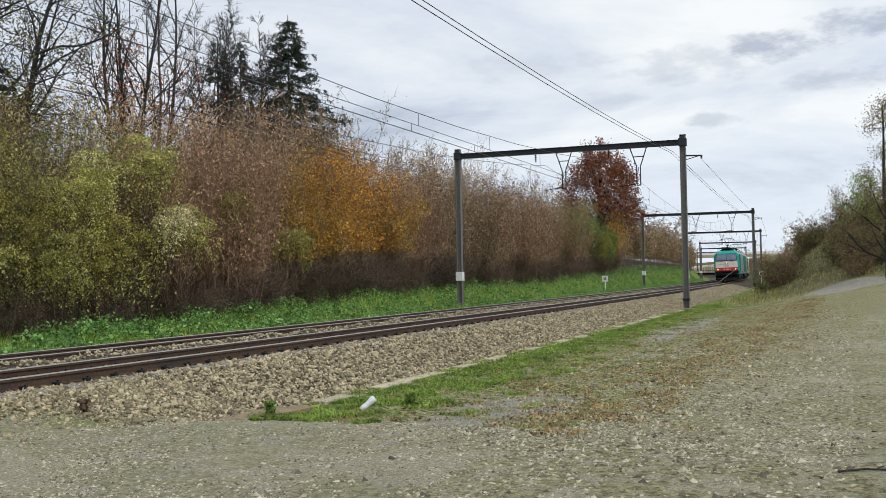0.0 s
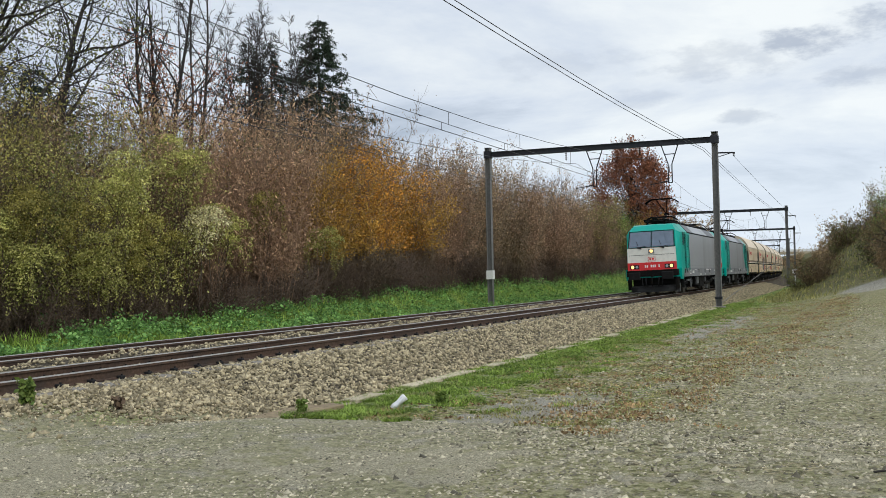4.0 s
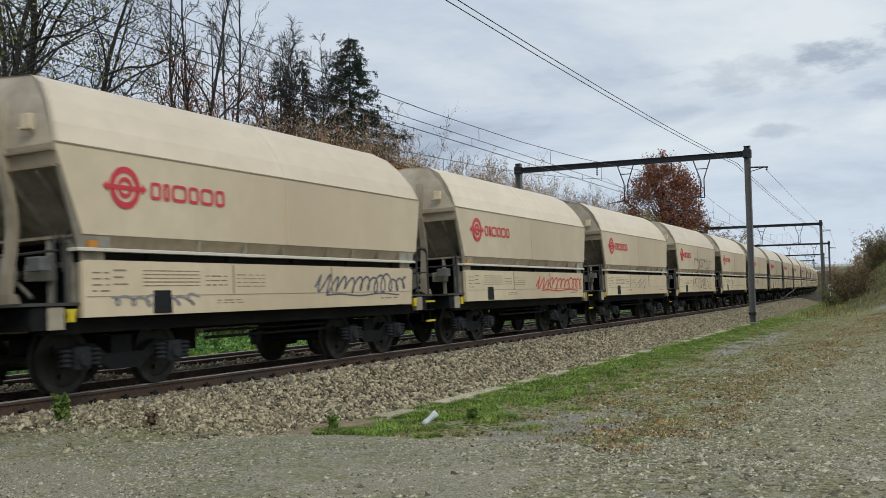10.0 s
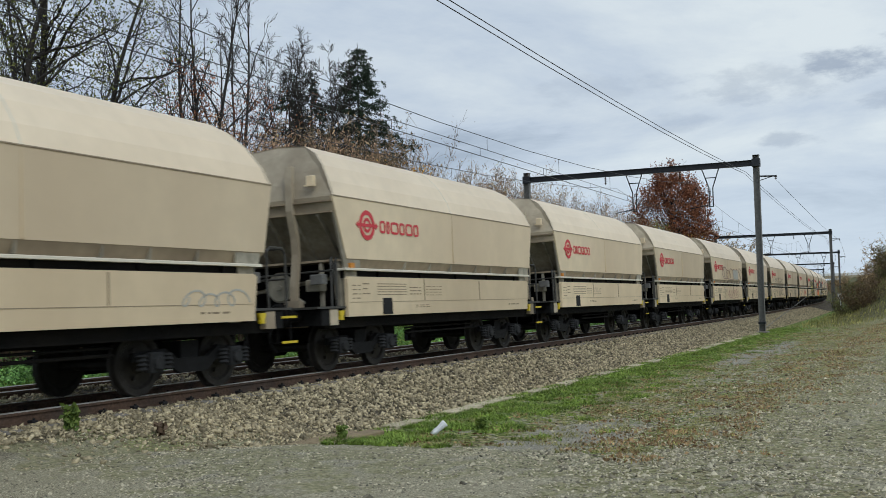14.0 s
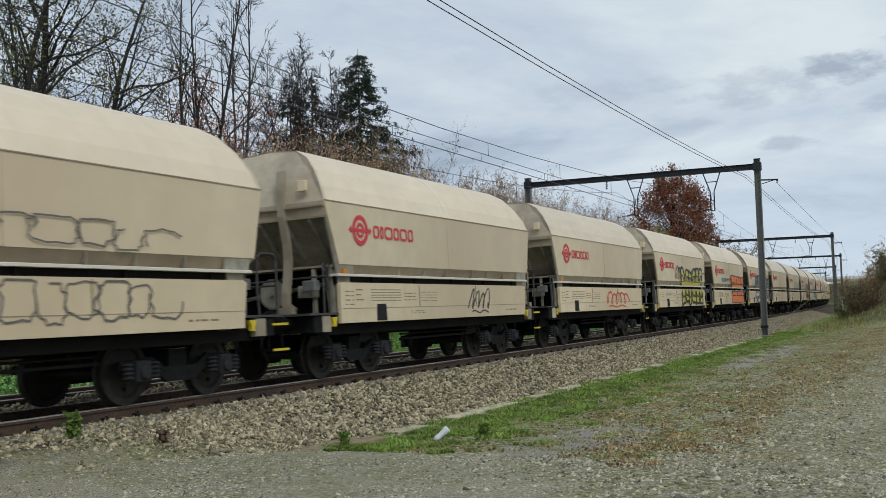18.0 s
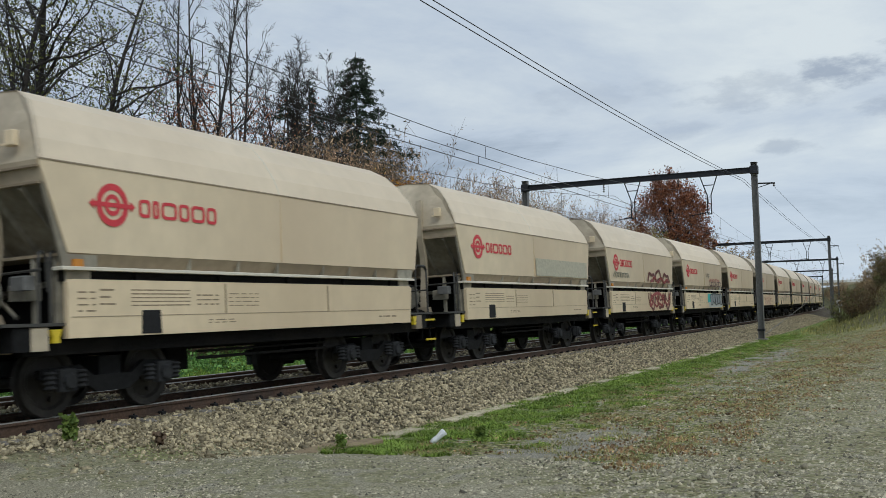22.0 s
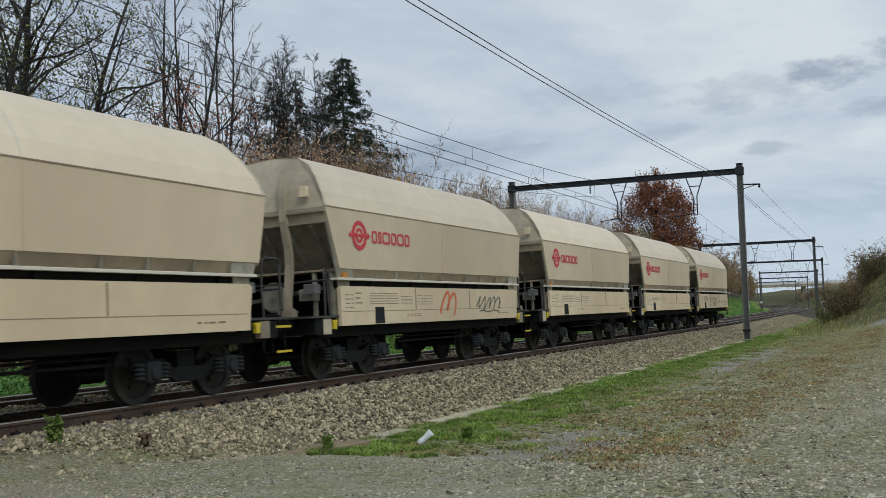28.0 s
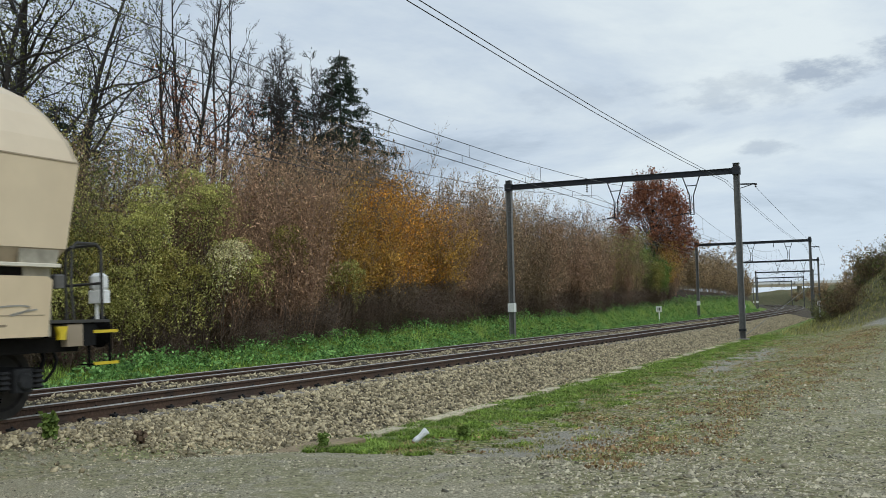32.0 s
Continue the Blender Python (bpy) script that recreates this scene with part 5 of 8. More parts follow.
def make_wagon():
    """A four-axle covered hopper wagon about its middle; the front looks to -x."""
    root = thing("hopper_wagon", "cream covered hopper wagon with red ring emblem, on black bogies", "freight wagon", "hopper wagons of the train")
    # roof and upper body as one lofted shell
    roof_half = [(1.47, 3.22), (1.36, 3.51), (1.16, 3.835), (0.92, 4.10), (0.62, 4.276), (0.0, 4.334)]
    b = Build()
    # the roof's ends draw in a little towards the top
    rings = []
    for sgn in (-1, 1):
        ring = []
        for y, z in roof_half:
            ring.append((sgn * (5.08 - 0.50 * ((z - 3.22) / 1.114) ** 1.6), y, z))
        rings.append([(x, -y, z) for x, y, z in ring] + [(x, y, z) for x, y, z in reversed(ring[:-1])])
    n = len(rings[0])
    b.v = rings[0] + rings[1]
    b.f = [(j, j + 1, n + j + 1, n + j) for j in range(n - 1)]
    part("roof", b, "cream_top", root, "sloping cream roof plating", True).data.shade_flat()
    seam = Build()
    for (y0, z0), (y1, z1) in zip(roof_half, roof_half[1:]):
        for k in (-1, 1):
            seam.add([(0.0, k * y0, z0 + 0.004), (0.03, k * y0, z0 + 0.004), (0.03, k * y1, z1 + 0.004), (0.0, k * y1, z1 + 0.004), (0.0, k * y0, z0 - 0.02), (0.03, k * y0, z0 - 0.02), (0.03, k * y1, z1 - 0.02), (0.0, k * y1, z1 - 0.02)], [(0, 1, 2, 3), (7, 6, 5, 4), (0, 4, 5, 1), (1, 5, 6, 2), (2, 6, 7, 3), (3, 7, 4, 0)])
    part("roof_seam", seam, "lip", root, "welded seam across the roof")
    # sides with their slanted ends
    for sg in (-1, 1):
        side = Build()
        o = [(-4.62, 2.08), (-5.08, 3.22), (5.08, 3.22), (4.85, 2.10)]
        vs = [(x, sg * (1.455 if z < 3 else 1.475), z) for x, z in o] + [(x, sg * (1.41 if z < 3 else 1.43), z) for x, z in o]
        side.add(vs, [(0, 1, 2, 3), (7, 6, 5, 4), (0, 4, 5, 1), (1, 5, 6, 2), (2, 6, 7, 3), (3, 7, 4, 0)])
        sd = part("side_panel", side, "cream", root, "flat cream upper side")
        trim = Build().box(-5.08, 5.08, min(sg * 1.475, sg * 1.487), max(sg * 1.475, sg * 1.487), 3.215, 3.235)
        part("edge_strip", trim, "band", sd, "thin brown edge strip")
        seam = Build().box(0.0, 0.03, min(sg * 1.455, sg * 1.478), max(sg * 1.455, sg * 1.478), 2.1, 3.2)
        part("weld_seam", seam, "cream_low", sd)
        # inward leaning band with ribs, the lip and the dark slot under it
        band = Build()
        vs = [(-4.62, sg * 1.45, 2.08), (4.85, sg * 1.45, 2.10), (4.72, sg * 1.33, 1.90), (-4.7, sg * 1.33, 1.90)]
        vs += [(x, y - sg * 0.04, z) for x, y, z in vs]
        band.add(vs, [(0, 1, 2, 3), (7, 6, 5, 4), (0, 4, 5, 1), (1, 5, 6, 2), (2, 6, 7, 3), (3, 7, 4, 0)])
        part("lower_band", band, "band", root, "tan band under the side")
        for x in (-2.3, -1.15, -0.1, 1.3, 2.2, 3.2) if sg < 0 else ():
            part("rib", Build().prism([(sg * 1.34, 1.90), (sg * 1.44, 1.92), (sg * 1.45, 2.08)], "x", x, x + 0.03), "funnel", root)
        lip = Build().box(-4.75, 4.72, min(sg * 1.30, sg * 1.50), max(sg * 1.30, sg * 1.50), 1.86, 1.905, 0.01)
        part("lip", lip, "lip", root, "pale steel lip along the side")
        # near-black strip paints the shade in the gap below the lip
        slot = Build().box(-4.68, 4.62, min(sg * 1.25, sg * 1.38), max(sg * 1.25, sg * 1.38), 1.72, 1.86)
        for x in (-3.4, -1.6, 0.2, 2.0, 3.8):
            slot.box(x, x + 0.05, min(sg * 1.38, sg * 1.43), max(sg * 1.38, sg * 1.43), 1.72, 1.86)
        part("slot", slot, "grime", root, "near-black strip for the shade in the slot")
        flap = Build()
        o = [(-4.66, 1.0), (-4.66, 1.70), (-4.60, 1.745), (4.52, 1.745), (4.60, 1.70), (4.50, 1.0)]
        flap.prism(o, "y", sg * 1.40, sg * 1.475)
        fl = part("discharge_flap", flap, "cream_low", root, "warm cream discharge flap")
        ys = sg * 1.475
        d = Build()
        for x in (-1.55, 1.35):
            d.box(x, x + 0.025, min(ys, ys + sg * 0.012), max(ys, ys + sg * 0.012), 1.28, 1.72)
        d.box(-4.6, 4.45, min(ys, ys + sg * 0.006), max(ys, ys + sg * 0.006), 1.262, 1.272)
        part("flap_seam", d, "band", fl)
        bk = Build().prism([(-3.37, 1.02), (-2.98, 1.02), (-3.0, 1.34), (-3.35, 1.34)], "y", ys, ys + sg * 0.012)
        part("label_panel", bk, "rubber", fl, "black square panel")
        if sg > 0:
            continue
        rng = random.Random(11)
        y_out = ys if sg < 0 else ys + 0.003
        for x0, x1, z0, z1, rows, hh, gaps in ((-4.5, -4.2, 1.30, 1.62, 4, 0.02, True), (-4.12, -3.85, 1.38, 1.66, 3, 0.025, True), (-3.55, -2.35, 1.38, 1.64, 5, 0.016, False), (-2.2, -1.7, 1.38, 1.58, 3, 0.02, True),
                                               (-1.45, -0.7, 1.36, 1.6, 4, 0.014, True), (-1.95, -1.3, 1.12, 1.2, 2, 0.016, True), (3.2, 3.9, 1.12, 1.17, 1, 0.03, True)):
            mk = Build()
            bars(mk, x0, x1, z0, z1, y_out, rows, rng, hh, gaps)
            tagged(part("stencil_line", mk, "mark", fl), "faint brown lines of small bars", kind="stuff")
        # ring emblem and plain word bars
        lg = Build()
        cx, cz, yy = -3.85, 2.74, ys if sg < 0 else ys + 0.004
        for r0, r1 in ((0.20, 0.29), (0.085, 0.145)):
            k = 28
            ring = [(cx + r * math.cos(2 * math.pi * i / k), cz + r * math.sin(2 * math.pi * i / k)) for r in (r0, r1) for i in range(k)]
            vs = [(x, y, z) for y in (yy - 0.004, yy) for x, z in ring]
            fs = []
            for i in range(k):
                j = (i + 1) % k
                fs += [(i, j, k + j, k + i), (2 * k + i, 3 * k + i, 3 * k + j, 2 * k + j), (k + i, k + j, 3 * k + j, 3 * k + i), (i, 2 * k + i, 2 * k + j, j)]
            lg.add(vs, fs)
        lg.prism([(cx - 0.42, cz), (cx - 0.33, cz - 0.07), (cx - 0.33, cz - 0.03), (cx + 0.33, cz - 0.03), (cx + 0.33, cz - 0.07), (cx + 0.42, cz), (cx + 0.33, cz + 0.07), (cx + 0.33, cz + 0.03), (cx - 0.33, cz + 0.03), (cx - 0.33, cz + 0.07)], "y", yy - 0.006, yy)
        part("ring_emblem", lg, "logo", sd, "red ring emblem with a double-headed bar")
        x = cx + 0.50
        for w in (0.22, 0.13, 0.32, 0.22, 0.30, 0.22):
            # rounded hollow block
            k, rim = 20, []
            for hw, hh in ((w / 2, 0.125), (w / 2 - 0.045, 0.08)):
                for i in range(k):
                    c_, s_ = math.cos(2 * math.pi * i / k), math.sin(2 * math.pi * i / k)
                    rim.append((x + w / 2 + hw * math.copysign(abs(c_) ** 0.45, c_), cz + hh * math.copysign(abs(s_) ** 0.45, s_)))
            fs = []
            for i in range(k):
                j = (i + 1) % k
                fs += [(i, j, k + j, k + i), (2 * k + i, 3 * k + i, 3 * k + j, 2 * k + j), (i, 2 * k + i, 2 * k + j, j), (k + i, k + j, 3 * k + j, 3 * k + i)]
            part("word_block", Build().add([(a, y, z) for y in (yy - 0.004, yy) for a, z in rim], fs), "logo", sd, "plain red block of a word mark")
            x += w + 0.05
    # ends: upright upper wall, funnel below, strut, platform, rails, steps
    for sg in (-1, 1):
        wall = Build()
        half = [(1.44, 2.95), (1.47, 3.22)] + [(y, z) for y, z in roof_half[1:]]
        pts = [(sg * (5.0 if z < 3 else 5.06 - 0.50 * max(0, (z - 3.22) / 1.114) ** 1.6), y, z) for y, z in half]
        ring = [(x, -y, z) for x, y, z in pts] + [(x, y, z) for x, y, z in reversed(pts[:-1])]
        m_ = len(ring)
        vs = ring + [(x - sg * 0.05, y, z) for x, y, z in ring]
        wall.add(vs, [tuple(range(m_)), tuple(range(2 * m_ - 1, m_ - 1, -1))] + [(i, (i + 1) % m_, m_ + (i + 1) % m_, m_ + i) for i in range(m_)])
        ew = part("end_wall", wall, "hopper_end", root, "weathered arched end wall")
        rim = Build().box(min(sg * 5.05, sg * 5.10), max(sg * 5.05, sg * 5.10), -1.44, 1.44, 3.12, 3.15).box(min(sg * 4.98, sg * 5.06), max(sg * 4.98, sg * 5.06), -1.42, 1.42, 2.92, 2.95)
        part("end_rim", rim, "band", ew)
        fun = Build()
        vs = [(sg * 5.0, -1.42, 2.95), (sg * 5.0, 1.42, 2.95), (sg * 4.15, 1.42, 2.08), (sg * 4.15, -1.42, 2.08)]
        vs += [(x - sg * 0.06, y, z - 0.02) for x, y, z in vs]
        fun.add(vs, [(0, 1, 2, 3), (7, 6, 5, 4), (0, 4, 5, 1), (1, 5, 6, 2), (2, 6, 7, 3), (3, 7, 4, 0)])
        fn = part("funnel", fun, "funnel", root, "slanting dull grey-tan funnel plate")
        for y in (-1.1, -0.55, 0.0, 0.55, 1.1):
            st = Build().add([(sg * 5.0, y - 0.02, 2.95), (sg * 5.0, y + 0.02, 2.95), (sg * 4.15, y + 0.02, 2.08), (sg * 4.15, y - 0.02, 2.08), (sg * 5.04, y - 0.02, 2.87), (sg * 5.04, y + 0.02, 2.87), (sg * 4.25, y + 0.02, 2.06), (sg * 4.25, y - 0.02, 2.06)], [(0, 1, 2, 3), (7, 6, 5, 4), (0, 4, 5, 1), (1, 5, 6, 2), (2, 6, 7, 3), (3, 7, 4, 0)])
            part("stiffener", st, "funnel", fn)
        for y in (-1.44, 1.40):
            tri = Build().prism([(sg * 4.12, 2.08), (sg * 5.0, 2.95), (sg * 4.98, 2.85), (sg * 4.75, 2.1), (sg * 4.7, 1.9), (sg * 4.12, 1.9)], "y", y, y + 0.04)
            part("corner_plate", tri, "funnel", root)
        # near-black wall added behind the end recess to give its shade
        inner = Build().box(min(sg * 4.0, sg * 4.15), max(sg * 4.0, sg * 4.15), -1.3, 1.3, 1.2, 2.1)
        part("inner_wall", inner, "grime", root, "near-black wall for the shade in the end recess")
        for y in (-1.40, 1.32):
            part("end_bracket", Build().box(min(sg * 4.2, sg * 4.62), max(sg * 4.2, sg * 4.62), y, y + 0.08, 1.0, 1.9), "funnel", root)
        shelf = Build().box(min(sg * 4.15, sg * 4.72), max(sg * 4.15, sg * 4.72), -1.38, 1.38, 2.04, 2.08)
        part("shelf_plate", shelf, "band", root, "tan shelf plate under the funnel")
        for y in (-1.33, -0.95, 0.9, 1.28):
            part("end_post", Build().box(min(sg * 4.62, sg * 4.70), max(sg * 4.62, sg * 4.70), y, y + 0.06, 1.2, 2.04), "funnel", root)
        for y in (-0.55,):
            prof = [(5.08, 3.84), (5.12, 3.5), (5.12, 3.0), (5.06, 2.75), (5.00, 2.5), (4.98, 2.2), (5.02, 1.9), (5.08, 1.6), (5.10, 1.2)]
            o = [(sg * x, z) for x, z in prof] + [(sg * (x - 0.10), z) for x, z in reversed(prof)]
            strut = Build().prism(o, "y", y - 0.07, y + 0.07)
            part("end_strut", strut, "hopper_end", root, "curved tan end strut")
            ft = Build().prism([(sg * 5.14, 1.34), (sg * 5.02, 1.34), (sg * 4.86, 1.0), (sg * 4.86, 0.84), (sg * 5.16, 0.84)], "y", y - 0.16, y + 0.16)
            part("strut_foot", ft, "hopper_end", root, "tan foot of the end strut")
            part("corner_foot", Build().box(min(sg * 4.9, sg * 5.17), max(sg * 4.9, sg * 5.17), -1.40, -1.05, 0.86, 1.15, 0.015), "hopper_end", root, "tan headstock corner")
            part("valve_box", Build().box(min(sg * 4.9, sg * 5.08), max(sg * 4.9, sg * 5.08), -1.20, -0.92, 1.62, 1.80, 0.02), "galv", root, "grey valve box")
        lb = Build().box(min(sg * 5.04, sg * 5.14), max(sg * 5.04, sg * 5.14), -1.12, -0.96, 3.42, 3.62, 0.01).box(min(sg * 5.14, sg * 5.16), max(sg * 5.14, sg * 5.16), -1.16, -0.92, 3.42, 3.45)
        part("lamp_bracket", lb, "cream_low", ew, "small lamp bracket")
        for i, y in enumerate((-1.25, 1.15)):
            web = Build().prism([(sg * 4.2, 1.2), (sg * 4.65, 1.2), (sg * 4.72, 1.86), (sg * 4.2, 1.86)], "y", y, y + 0.05)
            part("web_plate", web, "funnel", root)
        pf = Build().box(min(sg * 4.1, sg * 5.62), max(sg * 4.1, sg * 5.62), -1.42, 1.42, 1.16, 1.20)
        part("end_platform", pf, "pipe", root, "steel end platform")
        hb = Build().box(min(sg * 5.15, sg * 5.42), max(sg * 5.15, sg * 5.42), -1.38, 1.38, 0.86, 1.16, 0.02)
        part("headstock", hb, "bogie", root, "black headstock beam")
        if sg > 0:
            for y0, y1 in ((-1.36, -0.72), (0.72, 1.36)):
                loop = [(5.55, y0, 1.2), (5.55, y0, 2.08), (5.55, y0 + 0.03, 2.16), (5.55, y0 + 0.1, 2.2), (5.55, y1 - 0.1, 2.2), (5.55, y1 - 0.03, 2.16), (5.55, y1, 2.08), (5.55, y1, 1.2)]
                part("handrail", Build().path(loop, 0.022, 6).bar((5.55, y0, 1.68), (5.55, y1, 1.68), 0.018), "pipe", root, "grey tubular handrail")
            arch = [(5.55, -1.37, 2.12), (5.45, -1.37, 2.2), (5.1, -1.37, 2.2), (5.02, -1.37, 2.12), (5.0, -1.37, 1.6), (5.04, -1.37, 1.2)]
            part("handrail", Build().path(arch, 0.02, 6), "pipe", root, "grey tubular handrail")
        else:
            for x, y in ((-4.98, -1.32), (-4.80, -1.32), (-5.1, 1.0)):
                part("handrail", Build().path([(x, y, 1.2), (x, y, 1.95), (x + 0.04, y + 0.02, 2.08), (x + 0.12, y + 0.05, 2.10), (x + 0.18, y + 0.06, 2.02), (x + 0.20, y + 0.06, 1.6)], 0.02, 6), "pipe", root, "grey tubular handrail")
            part("cross_rail", Build().bar((-5.0, -1.38, 1.86), (-4.75, 0.9, 1.84), 0.018), "pipe", root)
        gear = Build().lathe([(0.26, -0.02), (0.30, 0.0), (0.26, 0.02)], (sg * 4.55, 0.1, 1.62), "x", 14).bar((sg * 4.2, 0.1, 1.62), (sg * 4.6, 0.1, 1.62), 0.05).bar((sg * 4.3, -0.9, 1.75), (sg * 4.3, 0.9, 1.55), 0.04).bar((sg * 4.5, -0.4, 1.3), (sg * 4.3, 0.4, 1.75), 0.03).box(min(sg * 4.62, sg * 4.9), max(sg * 4.62, sg * 4.9), -1.0, -0.7, 1.5, 1.72, 0.02)
        part("brake_gear", gear, "funnel", root, "brake wheel and levers")
        cy = Build().bar((sg * 4.4, -0.35, 1.02), (sg * 5.1, -0.35, 1.02), 0.2, n=12)
        part("air_cylinder", cy, "grime", root, "black air cylinder")
        for y in (-1.42, 1.36):
            c = sg * 4.80
            ye = Build().prism([(c - 0.09, 1.12), (c + 0.09, 1.12), (c + 0.05, 1.02), (c + 0.05, 0.95), (c - 0.05, 0.95), (c - 0.05, 1.02)], "y", y, y + 0.06)
            part("tie_bracket", ye, "yellow", root, "yellow shackle")
        for y, face in ((-1.38, -1.39), (1.12, 1.37)) if sg > 0 else ():
            sp = Build()
            for z in (0.60, 1.02):
                sp.box(5.36, 5.80, y, y + 0.26, z, z + 0.02)
            for x in (5.38, 5.76):
                sp.box(x, x + 0.025, y + 0.1, y + 0.13, 0.58, 1.18)
            stp = part("step_ladder", sp, "grime", root, "black steel step")
            for z in (0.60, 1.02):
                part("step_edge", Build().box(5.36, 5.80, face, face + 0.02, z, z + 0.04), "yellow", stp, "yellow step edge")
        buffer_pair(root, sg * 5.40, sg)
    box_ = Build().box(-4.55, -4.40, -1.49, -1.42, 1.86, 2.0)
    part("signal_box", box_, "orange_box", root, "small orange box")
    # underframe and bogies
    for y in (-1.28, 1.16):
        part("sole_bar", Build().box(-5.2, 5.2, y, y + 0.12, 0.80, 0.985), "grime", root, "black sole bar")
    part("underframe", Build().box(-5.0, 5.0, -0.3, 0.3, 0.75, 1.05).box(-4.2, 4.2, -1.2, 1.2, 0.97, 1.25), "grime", root, "black underframe")
    part("brake_cylinder", Build().box(-2.0, -1.5, -0.7, 0.7, 0.45, 0.9, 0.03), "grime", root)
    for z, r in ((0.62, 0.025), (0.72, 0.02)):
        part("brake_rod", Build().bar((-1.8, -1.1, z), (1.8, -1.1, z), r), "grime", root)
    wheels = []
    for cx in (-3.49, 3.49):
        fr = Build()
        for y in (-1.06, 0.98):
            fr.prism([(cx - 1.25, 0.50), (cx - 1.25, 0.62), (cx - 0.6, 0.66), (cx - 0.35, 0.50), (cx + 0.35, 0.50), (cx + 0.6, 0.66), (cx + 1.25, 0.62), (cx + 1.25, 0.50), (cx + 0.55, 0.45), (cx + 0.3, 0.28), (cx - 0.3, 0.28), (cx - 0.55, 0.45)], "y", y, y + 0.08)
        fr.box(cx - 0.2, cx + 0.2, -1.0, 1.0, 0.4, 0.75)
        bg = part("bogie", fr, "bogie", root, "black two-axle bogie")
        for dx in (-0.9, 0.9):
            for y in (-1.12, 1.12):
                sg = -1 if y < 0 else 1
                ax = Build().box(cx + dx - 0.14, cx + dx + 0.14, y - 0.07, y + 0.07, 0.33, 0.62, 0.02).lathe([(0.09, -0.12), (0.11, -0.10), (0.11, 0.05)], (cx + dx, y, 0.46), "y", 10)
                part("axle_box", ax, "axle", bg, "dusty axle box")
                for o in (-0.26, 0.26) if sg < 0 else ():
                    prof = [q for i in range(4) for q in ((0.06, i * 0.062), (0.088, i * 0.062 + 0.022), (0.06, i * 0.062 + 0.05))]
                    part("spring", Build().lathe(prof, (cx + dx + o, y, 0.36), "z", 8), "axle", bg)
            wheels.append(wheelset(0.46, bg, cx + dx))
    return root, wheels


def stroke(b, pts, w, y):
    """One unbroken painted stroke along (x, z) points on a side at y."""
    n, k0 = len(pts), len(b.v)
    for i, (x, z) in enumerate(pts):
        (xa, za), (xb, zb) = pts[max(i - 1, 0)], pts[min(i + 1, n - 1)]
        l = math.hypot(xb - xa, zb - za) or 1e-6
        nx, nz = -(zb - za) / l * w / 2, (xb - xa) / l * w / 2
        b.v += [(x + nx, y, z + nz), (x - nx, y, z - nz), (x + nx, y - 0.003, z + nz), (x - nx, y - 0.003, z - nz)]
    for i in range(n - 1):
        a = k0 + 4 * i
        b.f += [(a + 2, a + 3, a + 7, a + 6), (a, a + 4, a + 5, a + 1), (a, a + 2, a + 6, a + 4), (a + 1, a + 5, a + 7, a + 3)]
    b.f += [(k0, k0 + 1, k0 + 3, k0 + 2), (k0 + 4 * n - 4, k0 + 4 * n - 2, k0 + 4 * n - 1, k0 + 4 * n - 3)]


def squiggle(root, x0, x1, z0, z1, y, w, rng, n, col):
    """One quick unbroken scrawl of uneven loops, with a flourish under it, that reads as no letters."""
    h, k = (z1 - z0) / 2, 16
    b, pts, ph = Build(), [], rng.uniform(0, 6.28)
    size = [rng.uniform(0.55, 1.0) for _ in range(n + 2)]
    for j in range(n * k + 1):
        t = j / k
        i = int(t)
        a = size[i] + (size[i + 1] - size[i]) * (t - i)
        px = x0 + (x1 - x0) * t / n + (x1 - x0) / n * 0.55 * a * math.sin(6.283 * t + ph)
        pts.append((px, (z0 + z1) / 2 + h * 0.95 * a * math.cos(6.283 * t * 1.03 + ph * 0.7) + 0.12 * h * math.sin(2.3 * t)))
    stroke(b, pts, w, y)
    if n > 2 and w > 0.03:
        stroke(b, [(x0 + (x1 - x0) * (0.1 + 0.8 * j / 12), z0 + 0.10 * h * math.sin(j * 0.9)) for j in range(13)], w * 0.7, y)
    part("graffiti", b, paint(col), root, "sprayed scrawl")


def slab(root, x0, x1, z0, z1, y, rng, col, wave=0.05, round_=0.12):
    """A sprayed field with rounded corners and an uneven edge."""
    o = []
    for cx, cz, a0 in ((x1 - round_, z1 - round_, 0), (x0 + round_, z1 - round_, 90), (x0 + round_, z0 + round_, 180), (x1 - round_, z0 + round_, 270)):
        o += [(cx + round_ * math.cos(radians(a0 + 30 * i)), cz + round_ * math.sin(radians(a0 + 30 * i))) for i in range(4)]
        if a0 in (0, 180):
            n = int((x1 - x0) / 0.3)
            run = [x1 - round_ - (x1 - x0 - 2 * round_) * (i + 0.5) / n for i in range(n)]
            o += [(x if a0 == 0 else x0 + x1 - x, (z1 + rng.uniform(-wave, wave * 0.2)) if a0 == 0 else z0 + rng.uniform(0, wave)) for x in run]
    part("graffiti_fill", Build().prism(o, "y", y - 0.003, y), paint(col), root, "sprayed colour field")


